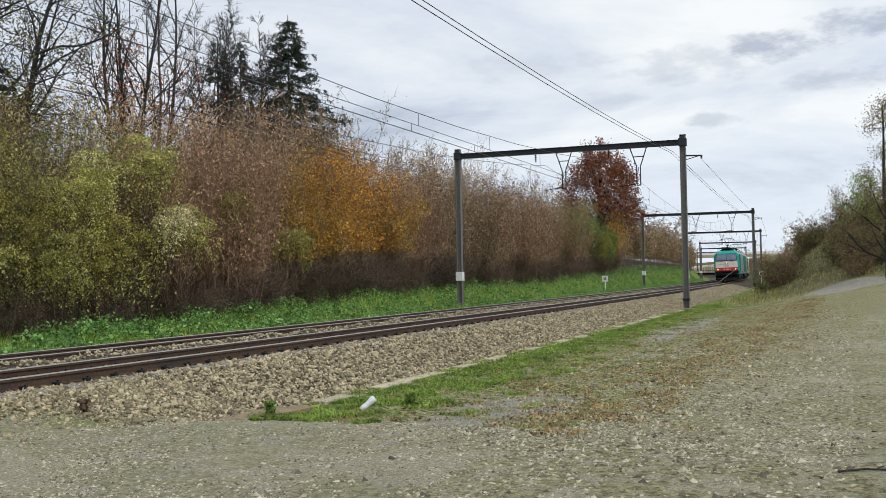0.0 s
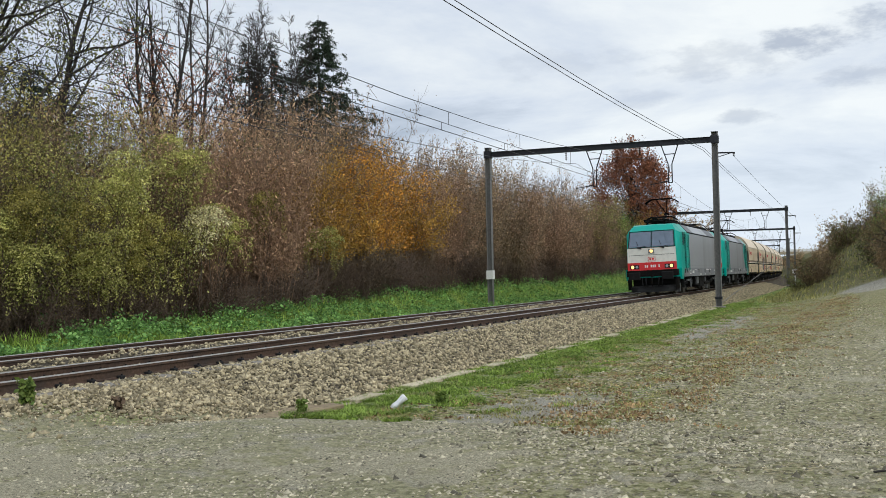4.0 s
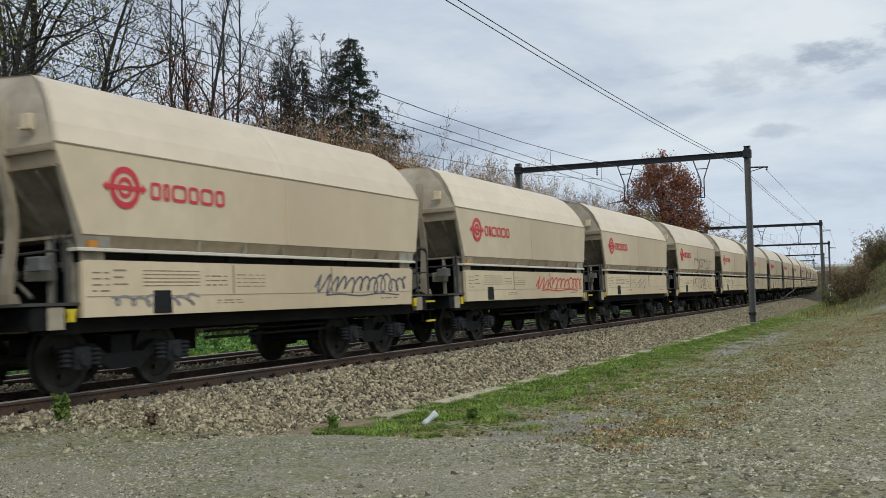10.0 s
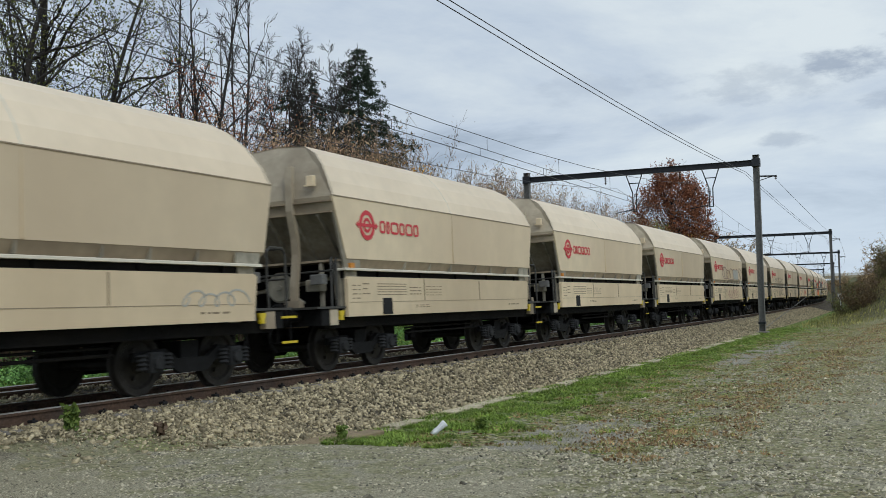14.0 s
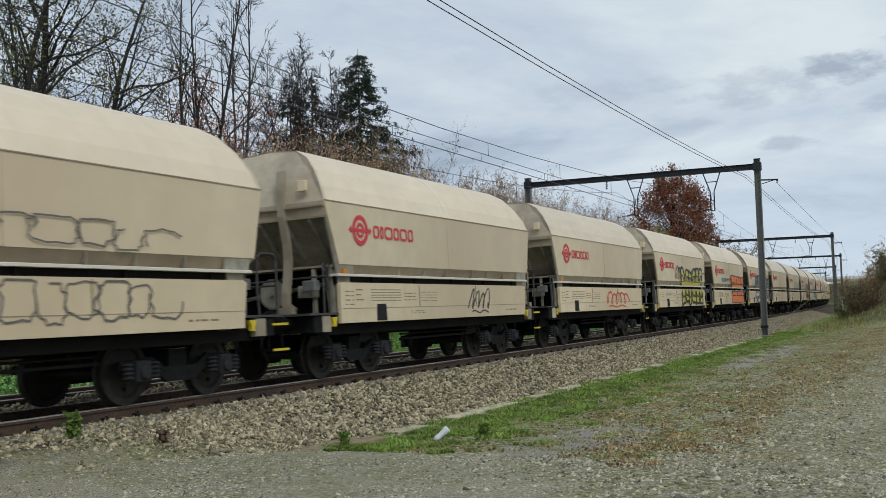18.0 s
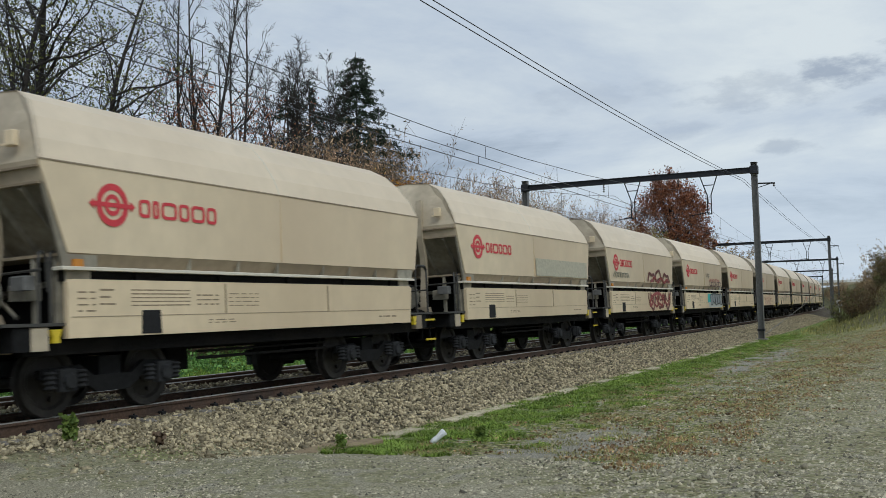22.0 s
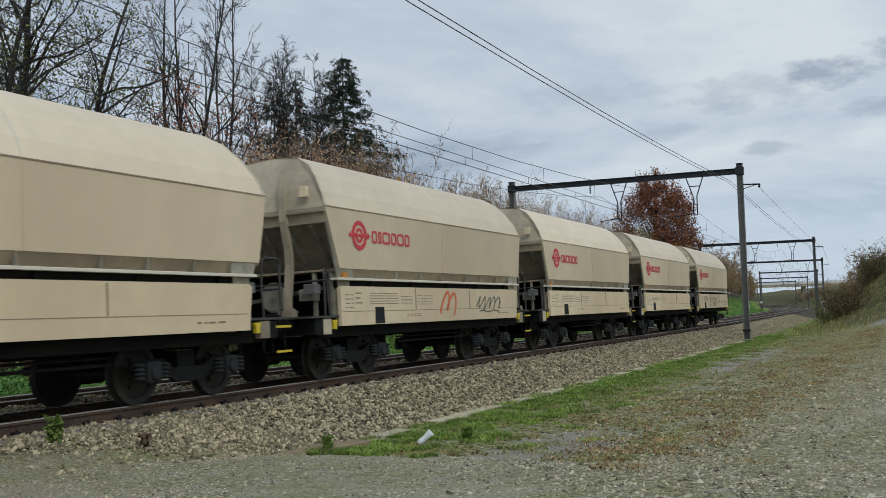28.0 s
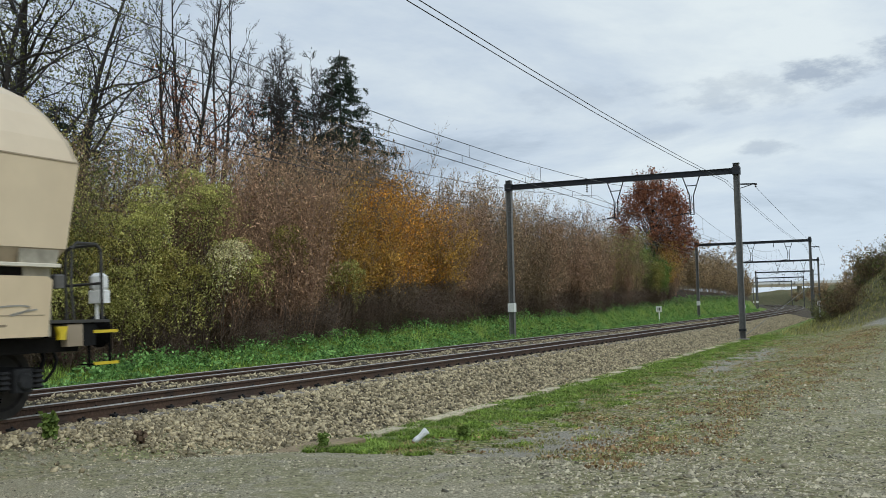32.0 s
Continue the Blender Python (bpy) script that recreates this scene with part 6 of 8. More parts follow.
def bubbles(root, x0, x1, z0, z1, n, y, fill, line, w, rng, spiky=0.12, boxy=0.7):
    """A row of swollen shapes with an outline, as sprayed lettering looks where it cannot be read."""
    for i in range(n):
        cx, rx = x0 + (x1 - x0) * (i + 0.5 + rng.uniform(-0.1, 0.1)) / n, (x1 - x0) / n * rng.uniform(0.42, 0.62)
        rz = (z1 - z0) / 2 * rng.uniform(0.78, 1.0)
        cz, lean = (z0 + z1) / 2 + rng.uniform(-0.06, 0.06), rng.uniform(-0.3, 0.3)
        o = []
        for j in range(20):
            a = 2 * math.pi * j / 20
            c, s_ = math.cos(a), math.sin(a)
            k = 1 + rng.uniform(-spiky, spiky)
            px, pz = rx * k * math.copysign(abs(c) ** boxy, c), rz * k * math.copysign(abs(s_) ** boxy, s_)
            o.append((cx + px + lean * pz, min(z1, max(z0, cz + pz))))
        if fill:
            part("graffiti_fill", Build().prism(o, "y", y - 0.003 - 0.0004 * i, y), paint(fill), root, "sprayed colour of a graffiti piece")
        q = rng.randrange(20)
        edge = Build()
        stroke(edge, (o + o)[q:q + rng.choice((12, 16, 21, 21))], w * rng.uniform(0.7, 1.1), y - 0.004 - 0.0004 * n)
        part("graffiti_outline", edge, paint(line), root, "sprayed outline of a graffiti piece")


BANDS = ((1.03, 1.738), (2.108, 2.80))   # the flap's and the side's heights


def tall(root, x0, x1, z0, z1, n, y, fill, line, w, rng, boxy=0.4, lean=0.35, rings=2):
    """Swollen outlines that run over flap and side alike, left off where the band between lies deeper."""
    for i in range(n):
        cx, rx = x0 + (x1 - x0) * (i + 0.5 + rng.uniform(-0.12, 0.12)) / n, (x1 - x0) / n * rng.uniform(0.5, 0.7)
        rz, cz, tilt = (z1 - z0) / 2 * rng.uniform(0.85, 1.0), (z0 + z1) / 2, rng.uniform(0.3, 1.0) * lean
        bend, turn = rng.uniform(-0.25, 0.25), rng.uniform(0, 6.28)

        def curve(k):
            out = []
            for j in range(61):
                a = 2 * math.pi * j / 60
                c, s_ = math.cos(a), math.sin(a)
                m = k * (1 + 0.10 * math.sin(3 * a + turn) + 0.05 * math.sin(7 * a + 2 * turn))
                pz = rz * m * math.copysign(abs(s_) ** boxy, s_)
                out.append((cx + rx * m * math.copysign(abs(c) ** boxy, c) + tilt * pz + bend * rx * math.sin(2.5 * pz / rz), cz + pz))
            return out

        for lo, hi in BANDS:
            if fill:
                o = [(px, min(hi, max(lo, pz))) for px, pz in curve(1.0)[:-1]]
                if max(q[1] for q in o) - min(q[1] for q in o) > 0.05:
                    part("graffiti_fill", Build().prism(o, "y", y - 0.003 - 0.0005 * i, y), paint(fill), root, "sprayed colour of a graffiti piece")
            for r in range(rings):
                run = []
                for q in curve(1.0 - 0.42 * r) + [(0, 0)]:
                    if lo < q[1] < hi:
                        run.append(q)
                        continue
                    if len(run) > 2:
                        b = Build()
                        stroke(b, run, w * (1.0 - 0.35 * r), y - 0.004 - 0.0005 * (n + i))
                        part("graffiti_outline", b, paint(line), root, "sprayed outline of a graffiti piece")
                    run = []


PAINT = {}


def paint(rgb):
    if rgb not in PAINT:
        PAINT[rgb] = material("spray_paint", rgb, 0.5, 0, 0.15, 12)
    return PAINT[rgb]


RED, BLACK, YELLOW, ORANGE, VIOLET, MAROON, CYAN, GREYP = (0.55, 0.06, 0.04), (0.03, 0.03, 0.035), (0.62, 0.50, 0.04), (0.75, 0.20, 0.05), (0.042, 0.03, 0.04), (0.105, 0.022, 0.02), (0.05, 0.42, 0.40), (0.40, 0.39, 0.35)
# per wagon: (kind, colour, x0, x1, z0, z1, letters, width)
SPRAY = {
    1: [("mural",), ("line", RED, -3.7, -2.7, 2.38, 2.5, 4, 0.03), ("line", RED, -3.9, -3.2, 1.08, 1.4, 3, 0.04)],
    2: [("line", RED, 0.6, 4.3, 1.24, 1.62, 12, 0.045)],
    3: [("line", (0.10, 0.10, 0.13), 0.8, 4.3, 1.22, 1.62, 12, 0.04), ("line", (0.25, 0.24, 0.26), -4.2, -2.4, 1.1, 1.3, 6, 0.03)],
    4: [("line", RED, 0.2, 4.4, 1.22, 1.62, 11, 0.05)],
    5: [("line", (0.25, 0.2, 0.17), -0.6, 1.0, 1.2, 1.6, 2, 0.03)],
    6: [("bubble", None, -0.9, 3.7, 2.14, 2.62, 7, 0.03, (0.06, 0.06, 0.06), 0.34), ("bubble", None, -1.0, 3.0, 1.12, 1.64, 6, 0.03, (0.06, 0.06, 0.06), 0.34)],
    9: [("line", GREYP, 2.8, 4.2, 1.2, 1.5, 4, 0.03)],
    13: [("line", (0.32, 0.20, 0.15), -2.2, 4.6, 2.15, 2.8, 6, 0.05), ("fill", GREYP, 1.6, 3.2, 2.12, 2.7), ("line", (0.45, 0.25, 0.2), -0.5, 3.4, 1.1, 1.6, 5, 0.04)],
    14: [("line", RED, 2.0, 2.9, 2.5, 2.8, 3, 0.05)],
    15: [("bubble", None, -0.6, 3.0, 1.15, 1.7, 7, 0.03, (0.12, 0.11, 0.1)), ("bubble", None, -1.4, 3.0, 2.12, 2.5, 7, 0.03, (0.12, 0.11, 0.1)), ("line", (0.12, 0.11, 0.1), -3.6, -1.4, 2.15, 2.5, 2, 0.03)],
    16: [("line", BLACK, 1.0, 2.2, 1.12, 1.68, 4, 0.045)],
    17: [("line", RED, 0.0, 2.6, 1.12, 1.66, 5, 0.06)],
    18: [("fill", (0.56, 0.49, 0.07), -0.2, 4.1, 1.10, 1.73), ("fill", (0.55, 0.48, 0.12), -0.5, 3.7, 2.10, 2.60), ("fill", (0.45, 0.38, 0.06), -0.3, 3.8, 1.905, 2.07), ("tall", None, -0.5, 4.0, 1.05, 2.68, 6, 0.10, BLACK, 0.5, 0.3, 2), ("line", BLACK, -1.5, -0.6, 2.15, 2.75, 2, 0.05), ("line", BLACK, 3.9, 4.5, 2.2, 2.55, 1, 0.045)],
    19: [("fill", (0.02, 0.02, 0.09), 0.35, 4.46, 1.02, 1.735), ("fill", ORANGE, 0.45, 4.40, 1.06, 1.60), ("bubble", ORANGE, 0.7, 4.5, 1.45, 1.735, 5, 0.05, (0.02, 0.02, 0.09), 0.04, 0.35), ("fill", (0.62, 0.19, 0.05), 0.7, 4.3, 1.905, 2.07), ("bubble", ORANGE, 0.5, 4.6, 2.11, 2.58, 5, 0.07, (0.02, 0.02, 0.09), 0.05, 0.45), ("line", (0.05, 0.2, 0.5), -2.6, -1.3, 2.2, 2.4, 4, 0.04), ("line", (0.03, 0.03, 0.04), -1.1, 0.5, 2.2, 2.42, 6, 0.03)],
    20: [("fill", (0.42, 0.55, 0.48), -3.3, -2.0, 2.12, 2.44), ("tall", None, -2.3, 4.3, 1.08, 2.80, 6, 0.07, (0.45, 0.24, 0.27), 0.45, 0.35, 1), ("fill", (0.14, 0.13, 0.12), -2.4, 4.4, 1.905, 2.07), ("fill", (0.33, 0.31, 0.28), -2.3, 4.42, 1.04, 1.735), ("tall", (0.24, 0.225, 0.205), -2.2, 4.3, 1.0, 2.70, 6, 0.12, VIOLET, 0.4, 0.35, 2),
         ("fill", (0.62, 0.55, 0.42), -4.3, -2.7, 1.34, 1.62), ("fill", (0.62, 0.55, 0.42), -2.2, -0.9, 1.42, 1.62), ("fill", (0.62, 0.55, 0.42), -2.9, -2.3, 1.06, 1.26), ("fill", (0.62, 0.55, 0.42), -1.5, -0.2, 1.06, 1.22), ("fill", (0.62, 0.55, 0.42), 0.9, 1.4, 1.05, 1.20), ("fill", (0.62, 0.55, 0.42), 2.6, 3.4, 1.05, 1.20)],
    22: [("patch", (0.43, 0.40, 0.30), 0.1, 4.7, 2.12, 2.6)],
    23: [("tall", None, 0.6, 4.3, 1.08, 2.56, 3, 0.11, MAROON, 0.9, -0.25, 2), ("tall", None, 1.0, 4.0, 1.2, 2.3, 3, 0.10, (0.22, 0.035, 0.03), 0.9, 0.3, 1), ("line", (0.26, 0.05, 0.05), 0.6, 2.0, 1.1, 1.72, 1, 0.12), ("line", (0.12, 0.13, 0.1), -4.3, -2.3, 2.2, 2.42, 9, 0.03)],
    24: [("fill", CYAN, 0.5, 4.45, 1.25, 1.73), ("fill", (0.45, 0.47, 0.45), 0.7, 4.45, 1.03, 1.30), ("bubble", (0.26, 0.28, 0.29), 1.2, 4.3, 1.14, 1.72, 5, 0.07, BLACK, 0.12, 0.5), ("bubble", None, 1.2, 4.3, 2.11, 2.38, 6, 0.05, (0.10, 0.05, 0.06), 0.14, 0.6), ("line", (0.4, 0.12, 0.1), 1.2, 4.0, 2.3, 2.48, 6, 0.03), ("line", (0.12, 0.12, 0.1), 0.5, 1.2, 2.5, 2.72, 3, 0.03)],
    26: [("line", (0.5, 0.22, 0.15), -1.6, 2.4, 1.08, 1.6, 6, 0.04)],
    27: [("line", (0.4, 0.38, 0.32), -1.0, 3.8, 1.1, 2.5, 5, 0.03)],
    29: [("line", (0.62, 0.13, 0.05), -0.2, 0.5, 1.12, 1.70, 2, 0.07), ("line", (0.12, 0.12, 0.1), 1.8, 3.4, 1.2, 1.6, 5, 0.035)],
    32: [("line", (0.15, 0.14, 0.12), -0.6, 0.4, 1.12, 1.62, 3, 0.035), ("line", (0.3, 0.28, 0.24), 0.6, 4.4, 1.25, 1.4, 5, 0.02)],
}


# colour, middle x and z, half width and height, turn
MURAL = (
    ((0.05, 0.018, 0.035), 0.50, 1.98, 0.62, 0.30, 0), ((0.065, 0.02, 0.04), 0.58, 2.36, 0.34, 0.42, -8), ((0.03, 0.03, 0.085), 1.22, 2.12, 0.42, 0.36, -20), ((0.035, 0.06, 0.15), 1.25, 1.52, 0.46, 0.36, 0),
    ((0.06, 0.02, 0.02), 0.10, 1.55, 0.42, 0.13, 32), ((0.03, 0.02, 0.03), 0.55, 1.62, 0.45, 0.16, 0), ((0.55, 0.22, 0.04), 0.60, 2.30, 0.05, 0.22, -14), ((0.5, 0.3, 0.06), 0.55, 2.05, 0.05, 0.10, 0), ((0.45, 0.16, 0.03), 0.12, 2.02, 0.09, 0.07, 0), ((0.4, 0.13, 0.03), 0.05, 1.5, 0.16, 0.06, 32),
    ((0.42, 0.07, 0.03), 1.45, 2.44, 0.30, 0.12, -24), ((0.6, 0.3, 0.05), 1.40, 2.46, 0.16, 0.05, -24), ((0.3, 0.05, 0.03), 1.85, 2.27, 0.18, 0.035, -14), ((0.10, 0.28, 0.34), 1.18, 1.62, 0.20, 0.14, 10), ((0.2, 0.4, 0.42), 1.22, 1.66, 0.09, 0.06, 0), ((0.12, 0.2, 0.36), 0.68, 1.42, 0.2, 0.1, 0),
    ((0.48, 0.05, 0.035), 1.98, 1.42, 0.16, 0.26, 10), ((0.05, 0.13, 0.12), 2.45, 1.42, 0.30, 0.28, 0), ((0.72, 0.68, 0.55), 2.26, 1.46, 0.13, 0.17, 0), ((0.45, 0.28, 0.05), 2.42, 1.62, 0.22, 0.06, -10), ((0.30, 0.09, 0.03), 3.05, 1.42, 0.42, 0.10, -12), ((0.55, 0.28, 0.05), 3.0, 1.44, 0.16, 0.04, -12), ((0.25, 0.08, 0.03), 3.5, 1.34, 0.16, 0.05, -8), ((0.6, 0.3, 0.22), 1.98, 1.25, 0.13, 0.12, 0), ((0.04, 0.02, 0.04), 2.05, 1.15, 0.15, 0.08, 0),
    ((0.09, 0.09, 0.08), -0.79, 2.24, 0.13, 0.07, 0), ((0.05, 0.05, 0.045), -0.4, 1.63, 0.17, 0.05, 0), ((0.16, 0.16, 0.13), 2.2, 2.46, 0.16, 0.06, -30), ((0.14, 0.14, 0.12), 2.42, 2.32, 0.10, 0.07, -40), ((0.2, 0.19, 0.15), 2.7, 2.22, 0.10, 0.06, 0), ((0.07, 0.06, 0.05), 3.75, 1.58, 0.16, 0.04, 0), ((0.04, 0.03, 0.03), 0.5, 1.27, 0.13, 0.04, 0), ((0.05, 0.04, 0.05), 0.1, 1.30, 0.34, 0.025, 16),
)


def spray_on(root, k):
    rng = random.Random(100 + k)
    for i, job in enumerate(SPRAY.get(k, ())):
        b = Build()
        if job[0] == "mural":
            for n, (col, cx, cz, rx, rz, turn) in enumerate(MURAL):
                q = Build()
                ca, sa = math.cos(radians(turn)), math.sin(radians(turn))
                o = []
                for j in range(22):
                    g = 2 * math.pi * j / 22
                    k = rng.uniform(0.86, 1.1)
                    u, v = rx * math.cos(g) * k, rz * math.sin(g) * k
                    o.append((cx + u * ca - v * sa, cz + u * sa + v * ca))
                q.prism(o, "y", -1.4795 - 0.0016 * n, -1.478)
                part("mural_patch", q, paint(col), root, "painted patch of a colourful mural")
            continue
        kind, col, x0, x1, z0, z1 = job[:6]
        y = -1.479 - 0.004 * i
        if kind == "line":
            squiggle(root, x0, x1, z0, z1, y, job[7], rng, job[6], col)
            continue
        elif kind == "tall":
            tall(root, x0, x1, z0, z1, job[6], y, col, job[8], job[7], rng, *job[9:])
            continue
        elif kind == "bubble":
            bubbles(root, x0, x1, z0, z1, job[6], y, col, job[8], job[7], rng, job[9] if len(job) > 9 else 0.16, job[10] if len(job) > 10 else 0.7)
            continue
        elif kind == "patch":
            b.box(x0, x1, y - 0.003, y, z0, z1)
        else:
            slab(root, x0, x1, z0, z1, y if not 1.9 < z0 < 2.0 else -1.452, rng, col, 0.05 if z1 - z0 > 0.3 else 0.01, min(0.12, (z1 - z0) * 0.4))
            continue
        part("graffiti", b, paint(col), root, "sprayed graffiti")


ORDINALS = {1: "cream covered hopper wagon with a colourful mural sprayed on its side", 18: "cream covered hopper wagon with yellow and black graffiti", 19: "cream covered hopper wagon with orange graffiti along its side", 20: "cream covered hopper wagon with violet and grey graffiti", 23: "cream covered hopper wagon with dark red sprayed shapes", 24: "cream covered hopper wagon with turquoise graffiti on its flap"}
TRAIN = []   # (thing, wheelsets, radius, metres behind the train's front)


def wheel_objects(root):
    return [o for o in root.children_recursive if o.name.startswith("wheelset")]


def make_train():
    a, wa = make_loco("teal and silver electric locomotive with white and red nose, headlights lit", True, -1)
    c, wc = make_loco("teal and silver electric locomotive coupled behind the first", False, 1)
    TRAIN.append((a, wa, 0.62, 9.01))
    TRAIN.append((c, wc, 0.62, 27.91))
    first, _ = make_wagon()
    wagons = [first] + [copy_thing(first, Matrix.Identity(4)) for _ in range(32)]
    for k, w in enumerate(wagons):
        spray_on(w, k)
        if k in ORDINALS:
            w["label"] = ORDINALS[k]
        elif k in SPRAY:
            w["label"] = "cream covered hopper wagon with red ring emblem and sprayed scrawls"
        TRAIN.append((w, wheel_objects(w), 0.46, 37.95 + k * WAGON + 5.6))
    last = wagons[-1]
    tail = Build().bar((5.62, -1.2, 1.2), (5.62, -1.2, 1.6), 0.03).box(5.56, 5.76, -1.32, -1.10, 1.42, 1.60, 0.02).lathe([(0.09, 0), (0.12, 0.05), (0.12, 0.2), (0.06, 0.25)], (5.66, -1.21, 1.58), "z", 10)
    part("tail_lamp", tail, "white", last, "white tail lamp box")
    last["label"] = "cream covered hopper wagon at the train's end, with tail lamp"


make_train()


# ---- plants ----
def leaf_quads(P, size, rng, lie=0.0, long=1.5, rise=0.0):
    """Small pointed quads at the places P. lie: 0 any way up, 1 flat. rise: how far they point upwards."""
    n = len(P)
    a = rng.normal(0, 1, (n, 3))
    a[:, 2] *= 1 - lie
    a[:, 2] += rise
    a /= np.linalg.norm(a, axis=1)[:, None]
    u = rng.normal(0, 1, (n, 3))
    u[:, 2] *= 1 - lie
    b = np.cross(a, u)
    b /= np.linalg.norm(b, axis=1)[:, None] + 1e-9
    if lie > 0.9:
        b = np.cross(a, np.array([0, 0, 1.0])) + rng.normal(0, 0.15, (n, 3))
    sz = (rng.uniform(*size, n))[:, None]
    V = np.stack([P - a * sz * long / 2, P + b * sz / 2, P + a * sz * long / 2, P - b * sz / 2], 1).reshape(-1, 3)
    return V, np.arange(4 * n).reshape(-1, 4)


def twig_quads(A, B, ra, rb):
    """Three-sided sticks from A to B."""
    d = B - A
    d /= np.linalg.norm(d, axis=1)[:, None] + 1e-9
    ref = np.where(np.abs(d[:, 2:3]) > 0.9, np.array([[1.0, 0, 0]]), np.array([[0, 0, 1.0]]))
    u = np.cross(d, ref)
    u /= np.linalg.norm(u, axis=1)[:, None] + 1e-9
    w = np.cross(d, u)
    n = len(A)
    V = np.empty((n, 6, 3))
    for i in range(3):
        c, s = math.cos(2.094 * i), math.sin(2.094 * i)
        V[:, i] = A + (u * c + w * s) * ra[:, None]
        V[:, 3 + i] = B + (u * c + w * s) * rb[:, None]
    f = np.array([(0, 1, 4, 3), (1, 2, 5, 4), (2, 0, 3, 5)])
    return V.reshape(-1, 3), (f[None] + 6 * np.arange(n)[:, None, None]).reshape(-1, 4)


def ribbon_quads(A, B, w):
    """Flat slivers from A to B for the finest twigs."""
    d = B - A
    u = np.cross(d, np.array([[0.37, 0.61, 0.7]]) + 0.3 * np.sin(A * 37.0))
    u /= np.linalg.norm(u, axis=1)[:, None] + 1e-9
    V = np.stack([A - u * w, A + u * w, B + u * w * 0.5, B - u * w * 0.5], 1).reshape(-1, 3)
    return V, np.arange(4 * len(A)).reshape(-1, 4)


def shrub_meshes(seed, h, r, stems, leaves, leaf_mat, twig_mat, leaf_size, low=0.12, lean=0.35, clump=0.0, twigs=5, long=1.5, top=1.2, rise=0.0):
    """Stems fanning up from the ground with fine side twigs, and the leaves still on them."""
    rng = np.random.default_rng(seed)
    A, B, RA, RB, tips, C, D = [], [], [], [], [], [], []
    for i in range(stems):
        a, rr = rng.uniform(0, 6.283), r * 0.6 * math.sqrt(rng.random())
        p = np.array([rr * math.cos(a), rr * math.sin(a), -0.15])
        hh = h * rng.uniform(0.35, 1.0)
        a2 = a + rng.normal(0, 0.9)
        out = np.array([math.cos(a2), math.sin(a2), 0]) * lean * rng.uniform(0.1, 1.6)
        n = 6
        rad = rng.uniform(0.008, 0.02)
        for j in range(n):
            t = (j + 1) / n
            q = p + np.array([0, 0, hh / n]) + out * (0.2 + 1.2 * t) * hh / n * 0.8 + rng.normal(0, 0.12, 3) * [1, 1, 0.3]
            A.append(p), B.append(q), RA.append(rad * (1 - 0.8 * (j / n))), RB.append(rad * (1 - 0.8 * t))
            for _ in range(twigs if j else 2):
                s0 = p + (q - p) * rng.random()
                d = rng.normal(0, 1, 3)
                d[2] = abs(d[2]) * 0.6 + 0.15 + rise
                d /= np.linalg.norm(d)
                l = rng.uniform(0.35, 1.1) * (0.6 + 0.4 * (1 - t))
                e1 = s0 + d * l * 0.5
                e2 = e1 + (d + rng.normal(0, 0.45, 3) + [0, 0, 0.4 * rise]) * l * 0.5
                e3 = e1 + (d + rng.normal(0, 0.8, 3)) * l * 0.4
                C += [s0, e1, e1]
                D += [e1, e2, e3]
                tips += [(s0 + e1) / 2, e1, e2, e3]
            p = q
        tips.append(p)
    V, F = twig_quads(np.array(A), np.array(B), np.array(RA), np.array(RB))
    V2, F2 = ribbon_quads(np.array(C), np.array(D), 0.0065)
    wood = quick_mesh("branchwork", np.concatenate([V, V2]), np.concatenate([F, F2 + len(V)]), twig_mat)
    tips = np.array([t for t in tips if low * h < t[2] < top * h])
    if clump:
        # leaves gather in hanging patches
        cent = tips[rng.integers(0, len(tips), max(3, int(leaves / 160)))]
        pick = cent[rng.integers(0, len(cent), int(leaves * clump))]
        extra = pick + rng.normal(0, 0.28, (len(pick), 3))
    else:
        extra = np.zeros((0, 3))
    pick = tips[rng.integers(0, len(tips), leaves - len(extra))] + rng.normal(0, 0.09, (leaves - len(extra), 3))
    V, F = leaf_quads(np.concatenate([pick, extra]), leaf_size, rng, long=long, rise=rise)
    return wood, quick_mesh("leaves", V, F, leaf_mat)


